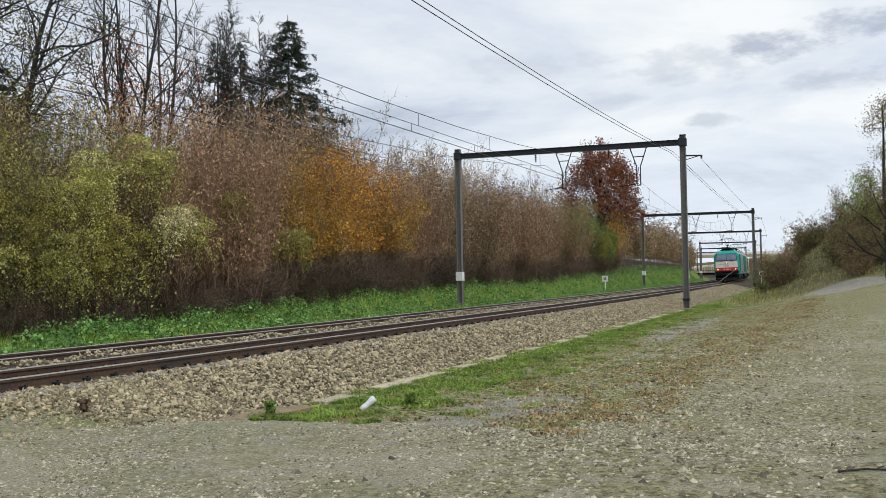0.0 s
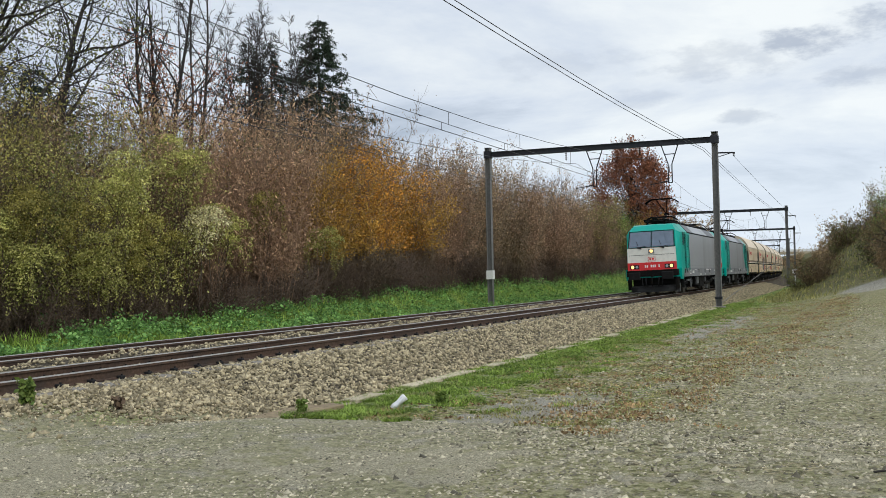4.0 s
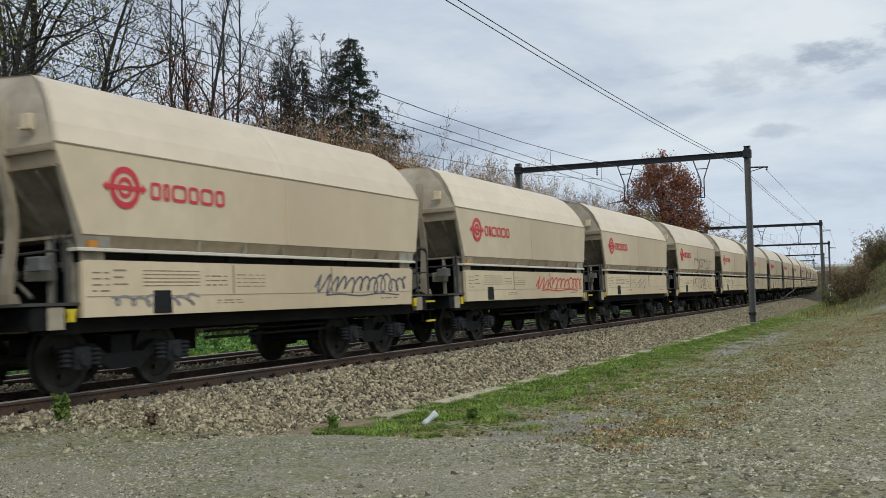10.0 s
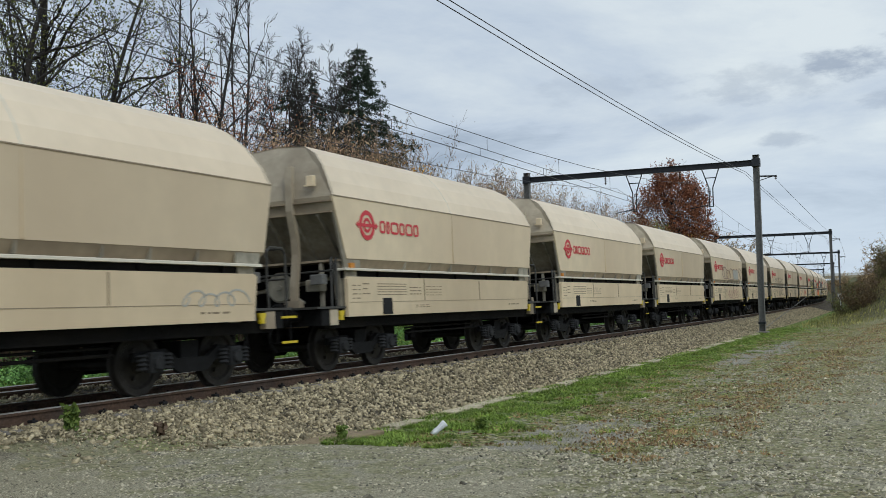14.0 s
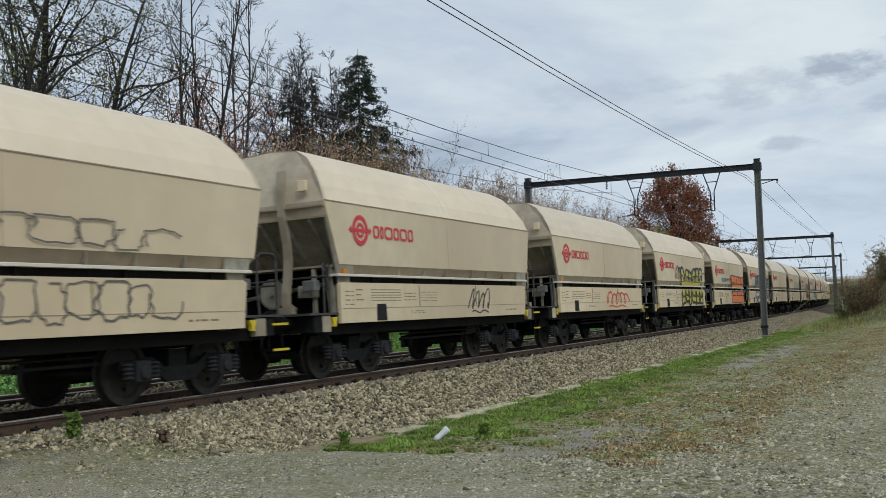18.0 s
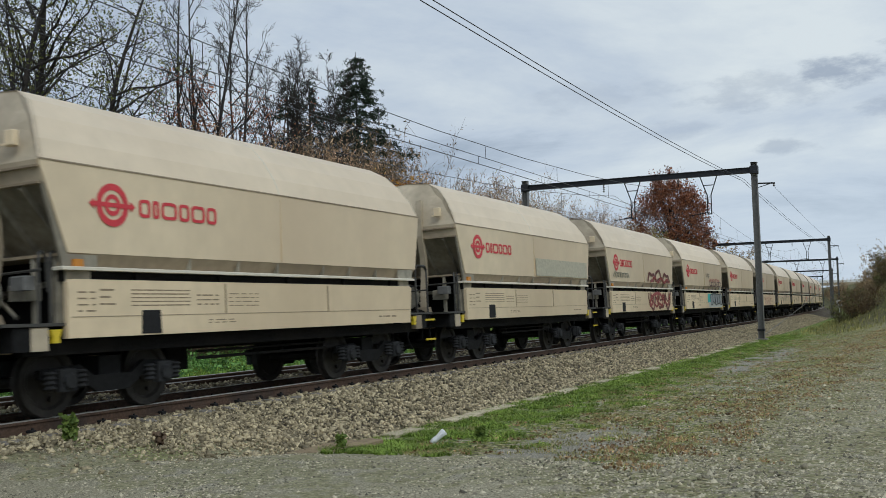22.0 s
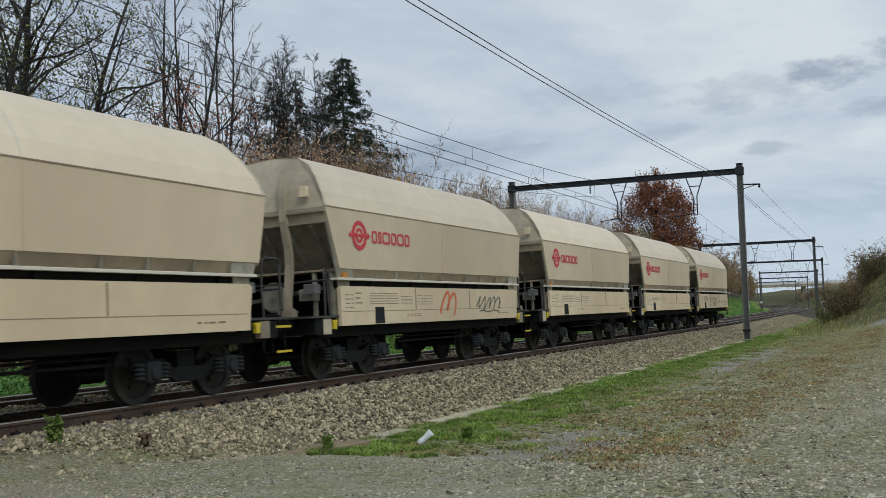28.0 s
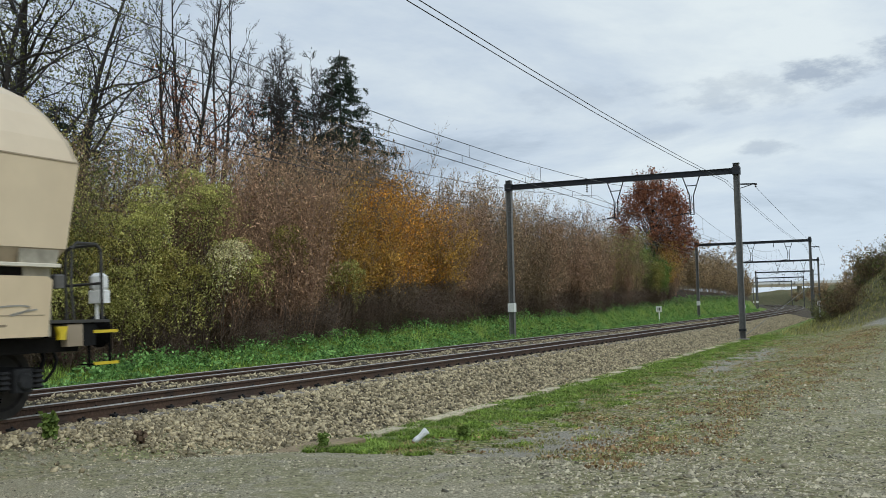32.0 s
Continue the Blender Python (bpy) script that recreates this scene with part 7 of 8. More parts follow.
SHRUBS = {}
for kind, spec in {
    "olive": ("overgrown shrub with sparse yellow-green leaves", [dict(h=6.2, r=2.0, stems=30, leaves=lv, leaf_mat=lm, twig_mat="dead_twig", leaf_size=(0.03, 0.065), clump=0.6, low=0.10, twigs=5) for lm, lv in (("leaf_olive", 8000), ("leaf_clematis", 6000), ("leaf_olive", 7500), ("leaf_dull", 6500))]),
    "rust": ("leafless shrub with dense mauve-brown twigs", [dict(h=6.5, r=1.9, stems=44, twigs=6, leaves=5200, leaf_mat="leaf_mauve", twig_mat="red_twig", leaf_size=(0.028, 0.055), low=0.15, long=3.2, clump=0.45, rise=0.9, lean=0.25) for _ in range(3)]),
    "orange": ("shrub with orange and golden autumn leaves", [dict(h=6.9, r=1.9, stems=32, leaves=6800, leaf_mat=lm, twig_mat="twig", leaf_size=(0.04, 0.085), twigs=5, low=0.22, top=0.85, clump=0.35, rise=0.35, lean=0.28) for lm in ("leaf_orange", "leaf_orange", "leaf_yellow")]),
    "brown": ("tall shrub of dense grey-brown twigs with few dry leaves", [dict(h=6.8, r=1.9, stems=44, twigs=6, leaves=lv, leaf_mat=lm, twig_mat="twig", leaf_size=(0.028, 0.055), low=0.15, long=3.2, clump=0.45, rise=0.9, lean=0.25) for lm, lv in (("leaf_brown", 5200), ("leaf_brown", 4800), ("leaf_mauve", 5000))]),
    "green": ("dense leafy green shrub in the hedge", [dict(h=5.4, r=1.8, stems=24, leaves=6500, leaf_mat="leaf_green", twig_mat="dead_twig", leaf_size=(0.045, 0.09), low=0.05, twigs=4, clump=0.75)]),
    "bramble": ("low tangled bramble bush on the bank", [dict(h=2.6, r=1.7, stems=26, leaves=2600, leaf_mat=lm, twig_mat="dead_twig", leaf_size=(0.045, 0.1), low=0.0, lean=0.7, twigs=4) for lm in ("leaf_dull", "leaf_bronze", "leaf_dead", "leaf_dull", "leaf_bronze")]),
    "thicket": ("dark thicket of dry stalks at the hedge's foot", [dict(h=2.4, r=1.6, stems=46, leaves=900, leaf_mat="leaf_dead", twig_mat="dead_twig", leaf_size=(0.04, 0.09), low=0.0, lean=0.4, twigs=4) for _ in range(2)]),
    "back": ("tall shrub of brown twigs behind the hedge", [dict(h=6.4, r=2.1, stems=30, leaves=2200, leaf_mat=lm, twig_mat="twig", leaf_size=(0.022, 0.045), twigs=4, low=0.2, long=4, rise=0.9, lean=0.22) for lm in ("leaf_brown", "leaf_mauve")]),
    "far_brown": ("tall brown shrub with few dry leaves", [dict(h=6.8, r=2.2, stems=16, leaves=3200, leaf_mat=lm, twig_mat="twig", leaf_size=(0.07, 0.14), twigs=3, rise=0.5) for lm in ("leaf_brown", "leaf_bronze", "leaf_brown")]),
}.items():
    SHRUBS[kind] = (spec[0], [shrub_meshes(50 + 7 * i + 100 * len(SHRUBS), **q) for i, q in enumerate(spec[1])])


def plant(kind, s, e, rng, k=1.0):
    label, shapes = SHRUBS[kind]
    wood, leaf = shapes[rng.randrange(len(shapes))]
    x, y, h = along(s, e)
    root = thing("shrub", label, "shrub", "shrubs of the hedge" if e < 0 else "bushes on the bank")
    a, b = part("branchwork", wood, None, root), part("foliage", leaf, None, root)
    m = pose(x, y, height(s, e), rng.uniform(-4, 4), rng.uniform(-4, 4), rng.uniform(0, 360))
    root.matrix_world = m @ Matrix.Diagonal((k * rng.uniform(0.9, 1.15), k * rng.uniform(0.9, 1.15), k * rng.uniform(0.88, 1.12), 1))


def hedge_kind(s, rng):
    if s < 30:
        return rng.choice(("olive", "olive", "olive", "olive", "green", "brown"))
    if s < 39:
        return rng.choice(("rust", "rust", "rust", "rust", "brown"))
    if s < 51:
        return "orange"
    if s < 56:
        return rng.choice(("orange", "brown", "rust"))
    if s < 86:
        return rng.choice(("brown", "brown", "brown", "rust"))
    if s < 100:
        return rng.choice(("brown", "rust", "brown", "olive"))
    if s < 114:
        return rng.choice(("green", "green", "olive"))
    return rng.choice(("orange", "brown", "brown", "rust"))


def make_hedge():
    rng = random.Random(21)
    for e, gap, s0, s1, k in ((-13.5, 1.6, 14, 122, 1.02), (-15.8, 2.2, 16, 128, 1.22), (-18.4, 4.2, 20, 100, 1.2)):
        s = s0
        while s < s1:
            kind = hedge_kind(s, rng)
            if e < -15 and s < 33:
                kind = rng.choice(("back", "brown", "olive"))
            if e < -15 and kind == "orange":
                kind = "brown"
            if e < -17 or (e < -15 and s > 52 and kind in ("brown", "rust")):
                kind = "back"
            low = 1 - 0.10 * smooth(s, 70, 115)
            plant(kind, s + rng.uniform(-0.5, 0.5), e + rng.uniform(-0.5, 0.5), rng, k * low * (1.02 + 0.04 * smooth(s, 24, 37)))
            s += gap * (1 if s < 70 else 1.35)
    for e, gap, k, end in ((-17.2, 1.9, 1.16, 40), (-20.0, 2.2, 1.25, 34)):
        s = 20
        while s < end:
            plant(rng.choice(("olive", "back", "olive")), s + rng.uniform(-0.6, 0.6), e + rng.uniform(-0.6, 0.6), rng, k * rng.uniform(0.9, 1.05))
            s += gap
    for e, gap in ((-12.35, 1.9), (-13.2, 3.2)):
        s = 13
        while s < 118:
            plant("thicket", s + rng.uniform(-0.3, 0.3), e + rng.uniform(-0.25, 0.25), rng, rng.uniform(0.5, 0.85))
            s += gap * (1 if s < 60 else 1.6)
    s = 121
    while s < 420:
        plant("far_brown", s, -13.6 + rng.uniform(-1.2, 0.6), rng, rng.uniform(0.9, 1.15))
        s += 3.0 if s < 200 else 6.0
    # the far bank on the outer side of the bend
    s = 126
    while s < 420:
        plant(rng.choice(("bramble", "far_brown")), s, rng.uniform(6.5, 9), rng, rng.uniform(0.5, 0.75) if s > 150 else 0.9)
        s += 7.5
    for _ in range(30):
        s = rng.uniform(68, 92)
        plant(rng.choice(("bramble", "bramble", "green")), s, rng.uniform(11.5, 21), rng, rng.uniform(0.75, 1.1))
    for _ in range(36):
        s = rng.uniform(72, 122)
        plant("bramble", s, rng.uniform(5.6, 19) - 0.04 * (s - 74), rng, rng.uniform(0.6, 1.0))


make_hedge()


def make_climber(s, e, z, w, h, mat, seed, label):
    """A climbing plant lying over the hedge in rounded cushions, with trailing strands and a stem from the ground."""
    rng = np.random.default_rng(seed)
    P = []
    for k in range(int(5 + 5 * w * h)):
        a = rng.uniform(-1, 1)
        c = np.array([a * w, rng.uniform(-0.5, 0.5), h * rng.uniform(-0.9, 1) * math.sqrt(1 - a * a)])
        r = rng.uniform(0.28, 0.62)
        m = int(1300 * r * r) + 90
        d = rng.normal(0, 1, (m, 3))
        d[:, 2] = np.where(rng.random(m) < 0.75, np.abs(d[:, 2]), d[:, 2])
        d /= np.linalg.norm(d, axis=1)[:, None]
        P.append(c + d * r * rng.uniform(0.75, 1.08, (m, 1)) * [1.1, 1, 0.8])
        for _ in range(3):
            # strands hang from the cushion's rim
            q, l = c + np.array([rng.normal(0, r), rng.normal(0, 0.3), -0.3 * r]), rng.uniform(0.4, 1.3)
            u = rng.random((int(60 * l), 1))
            P.append(q + [0, 0, -1] * u * l + rng.normal(0, 0.07, (len(u), 3)))
    x, y, hd = along(s, e)
    root = thing("climbing_plant", label, "climbing plant", "climbers on the hedge", at=pose(x, y, height(s, e), 0, 0, math.degrees(hd)))
    stems = Build()
    for i in range(4):
        stems.path([(rng.normal(0, 0.2), 0.2, -0.1), (rng.normal(0, 0.3), 0.1, z * 0.35), (rng.normal(0, w * 0.4), 0.0, z * 0.7), (rng.normal(0, w * 0.5), -0.05, z)], 0.014, 4)
    part("stem", stems, "dead_twig", root, "twining woody stem")
    V, F = leaf_quads(np.concatenate(P) + [0, 0, z], (0.03, 0.065), rng, long=1.3)
    part("foliage", quick_mesh("foliage", V, F, mat), None, root, "leafy cushions and strands")


for i, (s, e, z, w, h, mat) in enumerate(((30.6, -11.9, 3.2, 0.9, 0.9, "leaf_clematis"), (29.4, -11.7, 3.5, 0.55, 0.5, "leaf_pale"), (28.6, -12.1, 5.3, 0.7, 1.2, "leaf_clematis"), (25.0, -11.9, 4.3, 1.1, 1.1, "leaf_clematis"), (26.9, -12.0, 2.6, 1.2, 0.9, "leaf_olive"), (24.2, -11.7, 2.1, 1.1, 1.0, "leaf_clematis"), (22.3, -11.8, 3.6, 1.2, 1.2, "leaf_olive"), (20.4, -11.8, 2.6, 1.3, 1.3, "leaf_clematis"), (38.6, -12.0, 2.5, 0.7, 0.7, "leaf_clematis"), (34.2, -12.2, 4.0, 0.6, 0.5, "leaf_olive"), (108.0, -11.6, 3.6, 2.0, 1.6, "leaf_green"), (104.5, -11.8, 3.2, 1.6, 1.4, "leaf_olive"))):
    make_climber(s, e, z, w, h, mat, 700 + i, {"leaf_pale": "climbing plant with pale fluffy seed heads draped over the hedge", "leaf_clematis": "yellow-green climbing plant draped over the hedge"}.get(mat, "dull green climbing plant draped over the hedge"))


def tree_meshes(seed, h, trunk, levels, leaves=0, leaf_mat="leaf_dull", bark="dark_bark", leaf_size=(0.06, 0.1), first=0.25, angle=34, up=0.06, low=0.0, leaf_top=9.0, stems=1, splay=0.12, wander=0.10, dense=1.0, jitter=0.3, fine=0.011, reach=0.72):
    """A branching tree: tapered stems, limbs that leave at an angle and bend upwards, finer twigs on each, and leaves on the last ones."""
    rng = np.random.default_rng(seed)
    A, B, RA, RB, L = [], [], [], [], []

    def limb(p, d, l, r, lev):
        steps = max(2, min(12, int(l / (1.5 if lev == 0 else 0.7)) + 1))
        pts, dirs = [p], []
        for i in range(steps):
            d = d + rng.normal(0, wander * (1.0 if lev else 0.45) * min(1.6, 0.8 + 0.25 * lev), 3) + np.array([0, 0, up if lev else 0.02])
            d = d / np.linalg.norm(d)
            q = pts[-1] + d * l / steps
            A.append(pts[-1]), B.append(q), RA.append(r * (1 - 0.85 * i / steps)), RB.append(r * (1 - 0.85 * (i + 1) / steps)), L.append(lev)
            pts.append(q), dirs.append(d)
        if lev >= levels:
            return
        lo = first if lev == 0 else 0.15
        n = max(2, int(dense * ((10 + l * 0.6) if lev == 0 else 2.2 + 1.7 * l ** 0.8)))
        for k in range(n):
            t = lo + (1 - lo) * (k + rng.random()) / n
            i = min(int(t * steps), steps - 1)
            b = pts[i] + (pts[i + 1] - pts[i]) * (t * steps - i)
            dd = dirs[i]
            side = np.cross(dd, rng.normal(0, 1, 3))
            side /= np.linalg.norm(side) + 1e-9
            g = radians(angle * rng.uniform(0.65, 1.4))
            nl = max(0.35, l * (1 - t * 0.85) * reach * rng.uniform(0.45, 1.0) * (0.72 if lev == 0 else 0.85))
            limb(b, dd * math.cos(g) + side * math.sin(g), nl, max(0.006, min(r * (1 - 0.85 * t) * 0.75, 0.017 * nl)), lev + 1)

    for k in range(stems):
        a = rng.uniform(0, 6.283) if stems < 2 else 6.283 * (k + rng.random() * 0.5) / stems
        d0 = np.array([math.cos(a) * splay, math.sin(a) * splay, 1.0]) if stems > 1 else np.array([0.0, 0.0, 1.0])
        limb(np.array([math.cos(a), math.sin(a), 0]) * 0.25 * (stems > 1) + [0, 0, -0.3], d0 / np.linalg.norm(d0), h * rng.uniform(0.85, 1.0), trunk, 0)
    a, b, ra, rb, L = np.array(A), np.array(B), np.array(RA), np.array(RB), np.array(L)
    main, thin = L == 0, (L >= levels) | (ra < 0.012)
    thin &= ~main
    mid = ~main & ~thin
    wood = quick_mesh("trunk", *twig_quads(a[main], b[main], ra[main], rb[main]), bark)
    V, F = twig_quads(a[mid], b[mid], ra[mid], rb[mid])
    V2, F2 = ribbon_quads(a[thin], b[thin], fine)
    limbs = quick_mesh("branchwork", np.concatenate([V, V2]), np.concatenate([F, F2 + len(V)]), bark)
    crown = None
    if leaves:
        T = b[thin]
        T = T[(T[:, 2] > low * h) & (T[:, 2] < leaf_top * h)]
        P = T[rng.integers(0, len(T), leaves)] + rng.normal(0, jitter, (leaves, 3))
        crown = quick_mesh("crown", *leaf_quads(P, leaf_size, rng), leaf_mat)
    return wood, crown, limbs


def beech_meshes(seed, h, w):
    """A broad rounded crown down to the ground: many leafy sprays on ascending limbs."""
    rng = np.random.default_rng(seed)
    A, B, RA, RB, P = [np.array([0, 0, -0.3])], [np.array([0, 0, 0.8 * h])], [0.3], [0.05], []
    for i in range(430):
        d = rng.normal(0, 1, 3)
        d /= np.linalg.norm(d)
        k = rng.uniform(0.45, 1.0) ** 0.5 * rng.uniform(0.88, 1.06)
        z = h * (0.52 + 0.47 * d[2] * k)
        wide = w * (0.78 + 0.3 * math.sin(math.pi * min(1, max(0, z / h)) ** 0.8))
        c = np.array([d[0] * wide * k, d[1] * wide * k, z])
        foot = np.array([0, 0, max(0.2, c[2] * 0.75 - 0.5 * math.hypot(c[0], c[1]))])
        m = foot + (c - foot) * 0.5 + [0, 0, -0.25]
        A += [foot, m]
        B += [m, c]
        RA += [0.04, 0.022]
        RB += [0.022, 0.008]
        n = 80
        r = rng.uniform(0.35, 0.8)
        u = rng.random((n, 1))
        P.append(c + (c - m) * 0.3 * (u - 0.5) + rng.normal(0, r * 0.5, (n, 3)) + [0, 0, 0.3] * u)
        for _ in range(5):
            A.append(c), B.append(c + rng.normal(0, 0.45, 3) + [0, 0, 0.5]), RA.append(0.012), RB.append(0.008)
    V, F = twig_quads(np.array(A[:1]), np.array(B[:1]), np.array(RA[:1]), np.array(RB[:1]))
    V2, F2 = twig_quads(np.array(A[1:]), np.array(B[1:]), np.array(RA[1:]), np.array(RB[1:]))
    return quick_mesh("trunk", V, F, "dark_bark"), quick_mesh("crown", *leaf_quads(np.concatenate(P), (0.09, 0.18), rng), "leaf_rust"), quick_mesh("branchwork", V2, F2, "dark_bark")


def put_tree(name, label, meshes, s, e, turn=0, k=1.0, tilt=0, crown_label="", category="tree", wide=1.0):
    x, y, h = along(s, e)
    root = thing(name, label, category)
    part("trunk", meshes[0], None, root, "tapered trunk")
    part("branchwork", meshes[2], None, root, "branching limbs and twigs")
    if meshes[1]:
        part("crown", meshes[1], None, root, crown_label)
    root.matrix_world = pose(x, y, height(s, e) - 0.1, 0, tilt, turn) @ Matrix.Diagonal((k * wide, k * wide, k, 1))


oak = tree_meshes(5, 19, 0.30, 4, 2400, "leaf_dull", leaf_size=(0.06, 0.12), first=0.2, angle=46, up=0.05, wander=0.17, dense=0.95, jitter=0.35, reach=0.85, fine=0.015)
oak_b = tree_meshes(25, 18, 0.23, 4, 1500, "leaf_dull", leaf_size=(0.06, 0.12), first=0.22, angle=42, up=0.05, wander=0.19, dense=0.92, jitter=0.35, stems=2, splay=0.25, reach=0.8, fine=0.015)
slim = tree_meshes(6, 20.5, 0.17, 4, 1900, "leaf_rust", leaf_size=(0.05, 0.10), first=0.26, angle=34, up=0.045, low=0.36, leaf_top=0.55, wander=0.11, stems=2, splay=0.16, reach=0.75, jitter=0.22, fine=0.015, dense=0.88)
slim_b = tree_meshes(16, 19.5, 0.14, 4, 1300, "leaf_rust", leaf_size=(0.05, 0.10), first=0.25, angle=34, up=0.045, low=0.36, leaf_top=0.54, wander=0.11, stems=3, splay=0.22, reach=0.7, jitter=0.22, fine=0.015, dense=0.84)
ash = tree_meshes(7, 17.5, 0.11, 4, 0, first=0.2, angle=30, up=0.07, wander=0.11, stems=4, splay=0.2, dense=1.1, reach=0.66, fine=0.017)
beech = beech_meshes(9, 14.6, 4.6)
small = tree_meshes(10, 14.0, 0.09, 3, 120, "leaf_olive", "bark", (0.08, 0.14), first=0.45, angle=34)
lone = tree_meshes(12, 11.5, 0.24, 4, 15000, "leaf_bronze", leaf_size=(0.04, 0.085), first=0.1, angle=48, wander=0.16, reach=0.9, dense=1.2, jitter=0.25)

for s, e, a, k, sort in ((30.0, -22.5, 40, 1.0, oak), (27.4, -21.0, 95, 0.9, oak), (25.0, -24.0, 160, 0.95, oak_b), (33.2, -26.5, 300, 0.95, oak_b), (37.0, -31.0, 250, 0.9, oak), (29.0, -33.0, 80, 1.05, oak_b), (43.0, -36.0, 330, 0.95, oak), (34.8, -23.6, 120, 0.9, oak)):
    put_tree("oak_tree", "tall dark tree, mostly bare, with sparse olive leaves", sort, s, e, a, k, crown_label="sparse olive leaves")
for s, e, a, k, sort in ((40.4, -22.5, 10, 0.98, slim), (43.6, -23.5, 130, 1.05, slim_b)):
    put_tree("slender_tree", "slender bare tree with rust leaves on its lower branches", sort, s, e, a, k, crown_label="rust leaves low on the branches")
put_tree("ash_tree", "grey leafless tree with many upright twigs", ash, 49.6, -22.8, 20, 0.88)
put_tree("ash_tree", "grey leafless tree with many upright twigs", ash, 52.4, -24.0, 110, 0.86)
put_tree("beech_tree", "beech tree with dense rust-red autumn leaves", beech, 119, -14.6, 30, 1.0, crown_label="dense rust-red leaves")
put_tree("young_tree", "thin young tree with a nearly bare crown", small, 94, -27, 0, 0.95, crown_label="few leaves")
put_tree("bank_tree", "tree with brown autumn leaves on top of the bank", lone, 62.5, 12.9, 200, 0.92, -3, crown_label="brown autumn leaves")


def make_spruce(s, e, h, seed, wide=4.7, whorl=(8, 12), label="tall dark green spruce with drooping boughs"):
    """A spruce: a straight trunk with whorls of drooping boughs that carry needle sprays."""
    rng = np.random.default_rng(seed)
    A, B, RA, RB, P = [np.array([0, 0, -0.3])], [np.array([0, 0, h])], [0.22], [0.02], []
    z = 0.12 * h
    while z < h - 0.3:
        t = z / h
        reach = (1 - t) ** 0.75 * wide * rng.uniform(0.75, 1.1) + 0.2
        for k in range(rng.integers(*whorl)):
            a = rng.uniform(0, 6.283)
            l = reach * rng.uniform(0.45, 1.25)
            d = np.array([math.cos(a), math.sin(a), 0])
            p0 = np.array([0, 0, z])
            p1 = p0 + d * l * 0.55 + [0, 0, -0.14 * l]
            p2 = p0 + d * l + [0, 0, -0.13 * l + 0.2 * l * rng.uniform(-1, 1)]
            A += [p0, p1]
            B += [p1, p2]
            RA += [0.05 * (1 - t) + 0.012, 0.025]
            RB += [0.025, 0.008]
            for w0 in rng.uniform(0.2, 1.0, int(4.5 * l) + 2):
                # hanging sprays
                q = p0 + (p1 - p0) * w0 / 0.55 if w0 < 0.55 else p1 + (p2 - p1) * (w0 - 0.55) / 0.45
                n = 22
                drop = rng.uniform(0.08, 0.5)
                side = np.array([-d[1], d[0], 0]) * rng.normal(0, 0.3)
                u = rng.random((n, 1))
                P.append(q + side * u + d * 0.2 * u + [0, 0, -1] * u * drop + rng.normal(0, 0.05, (n, 3)))
        z += rng.uniform(0.34, 0.56)
    V, F = twig_quads(np.array(A), np.array(B), np.array(RA), np.array(RB))
    x, y, hd = along(s, e)
    root = thing("spruce_tree", label, "tree", at=pose(x, y, height(s, e)))
    part("trunk", quick_mesh("trunk", V, F, "dark_bark"), None, root, "straight trunk with boughs")
    V, F = leaf_quads(np.concatenate(P), (0.028, 0.05), rng, long=4.5)
    part("crown", quick_mesh("crown", V, F, "needle"), None, root, "dark green needle sprays")


make_spruce(57.9, -23.2, 16.2, 3, 6.3, (9, 13))
make_spruce(55.2, -25.2, 14.2, 4, 3.6, (4, 6), "slim dark spruce crowded among bare trees")
make_spruce(52.6, -25.2, 13.6, 5, 3.2, (3, 6), "slim dark spruce crowded among bare trees")
make_spruce(35.2, -25.5, 9.6, 6, 3.0, (4, 7), "low dark spruce behind the hedge")


def blades(name, n, place, hgt, width, mat, label, seed, bend=0.5):
    """Grass: narrow bent blades of two quads each, all in one mesh."""
    rng = np.random.default_rng(seed)
    P = np.array([place(rng) for _ in range(n)])
    a = rng.uniform(0, 6.283, n)
    d = np.stack([np.cos(a), np.sin(a), np.zeros(n)], 1)
    w = np.stack([-np.sin(a), np.cos(a), np.zeros(n)], 1) * (rng.uniform(*width, n) / 2)[:, None]
    h = rng.uniform(*hgt, n)[:, None]
    up = np.array([[0, 0, 1.0]])
    mid = P + up * h * 0.6 + d * h * bend * 0.3
    tip = P + up * h + d * h * bend
    V = np.stack([P - w, P + w, mid + w * 0.8, mid - w * 0.8, tip + w * 0.15, tip - w * 0.15], 1).reshape(-1, 3)
    F = (np.array([(0, 1, 2, 3), (3, 2, 4, 5)])[None] + 6 * np.arange(n)[:, None, None]).reshape(-1, 4)
    return tagged(new(name, quick_mesh(name, V, F, mat)), label, "grass", kind="stuff")


def near_grass(rng):
    while True:
        s, e = 11.2 + 50 * rng.random() ** 1.8, 2.62 + 3.6 * rng.random() ** 1.4
        if noise.noise((s * 1.3, e * 1.5, 2)) + 0.5 * noise.noise((s * 4.1, e * 4.1, 6)) > -0.5 + 0.34 * (e - 2.6) and s > 11.7 + 0.9 * noise.noise((s * 2.1, e * 2.3, 31)):
            break
    x, y, h = along(s, e)
    return x, y, height(s, e) - 0.01


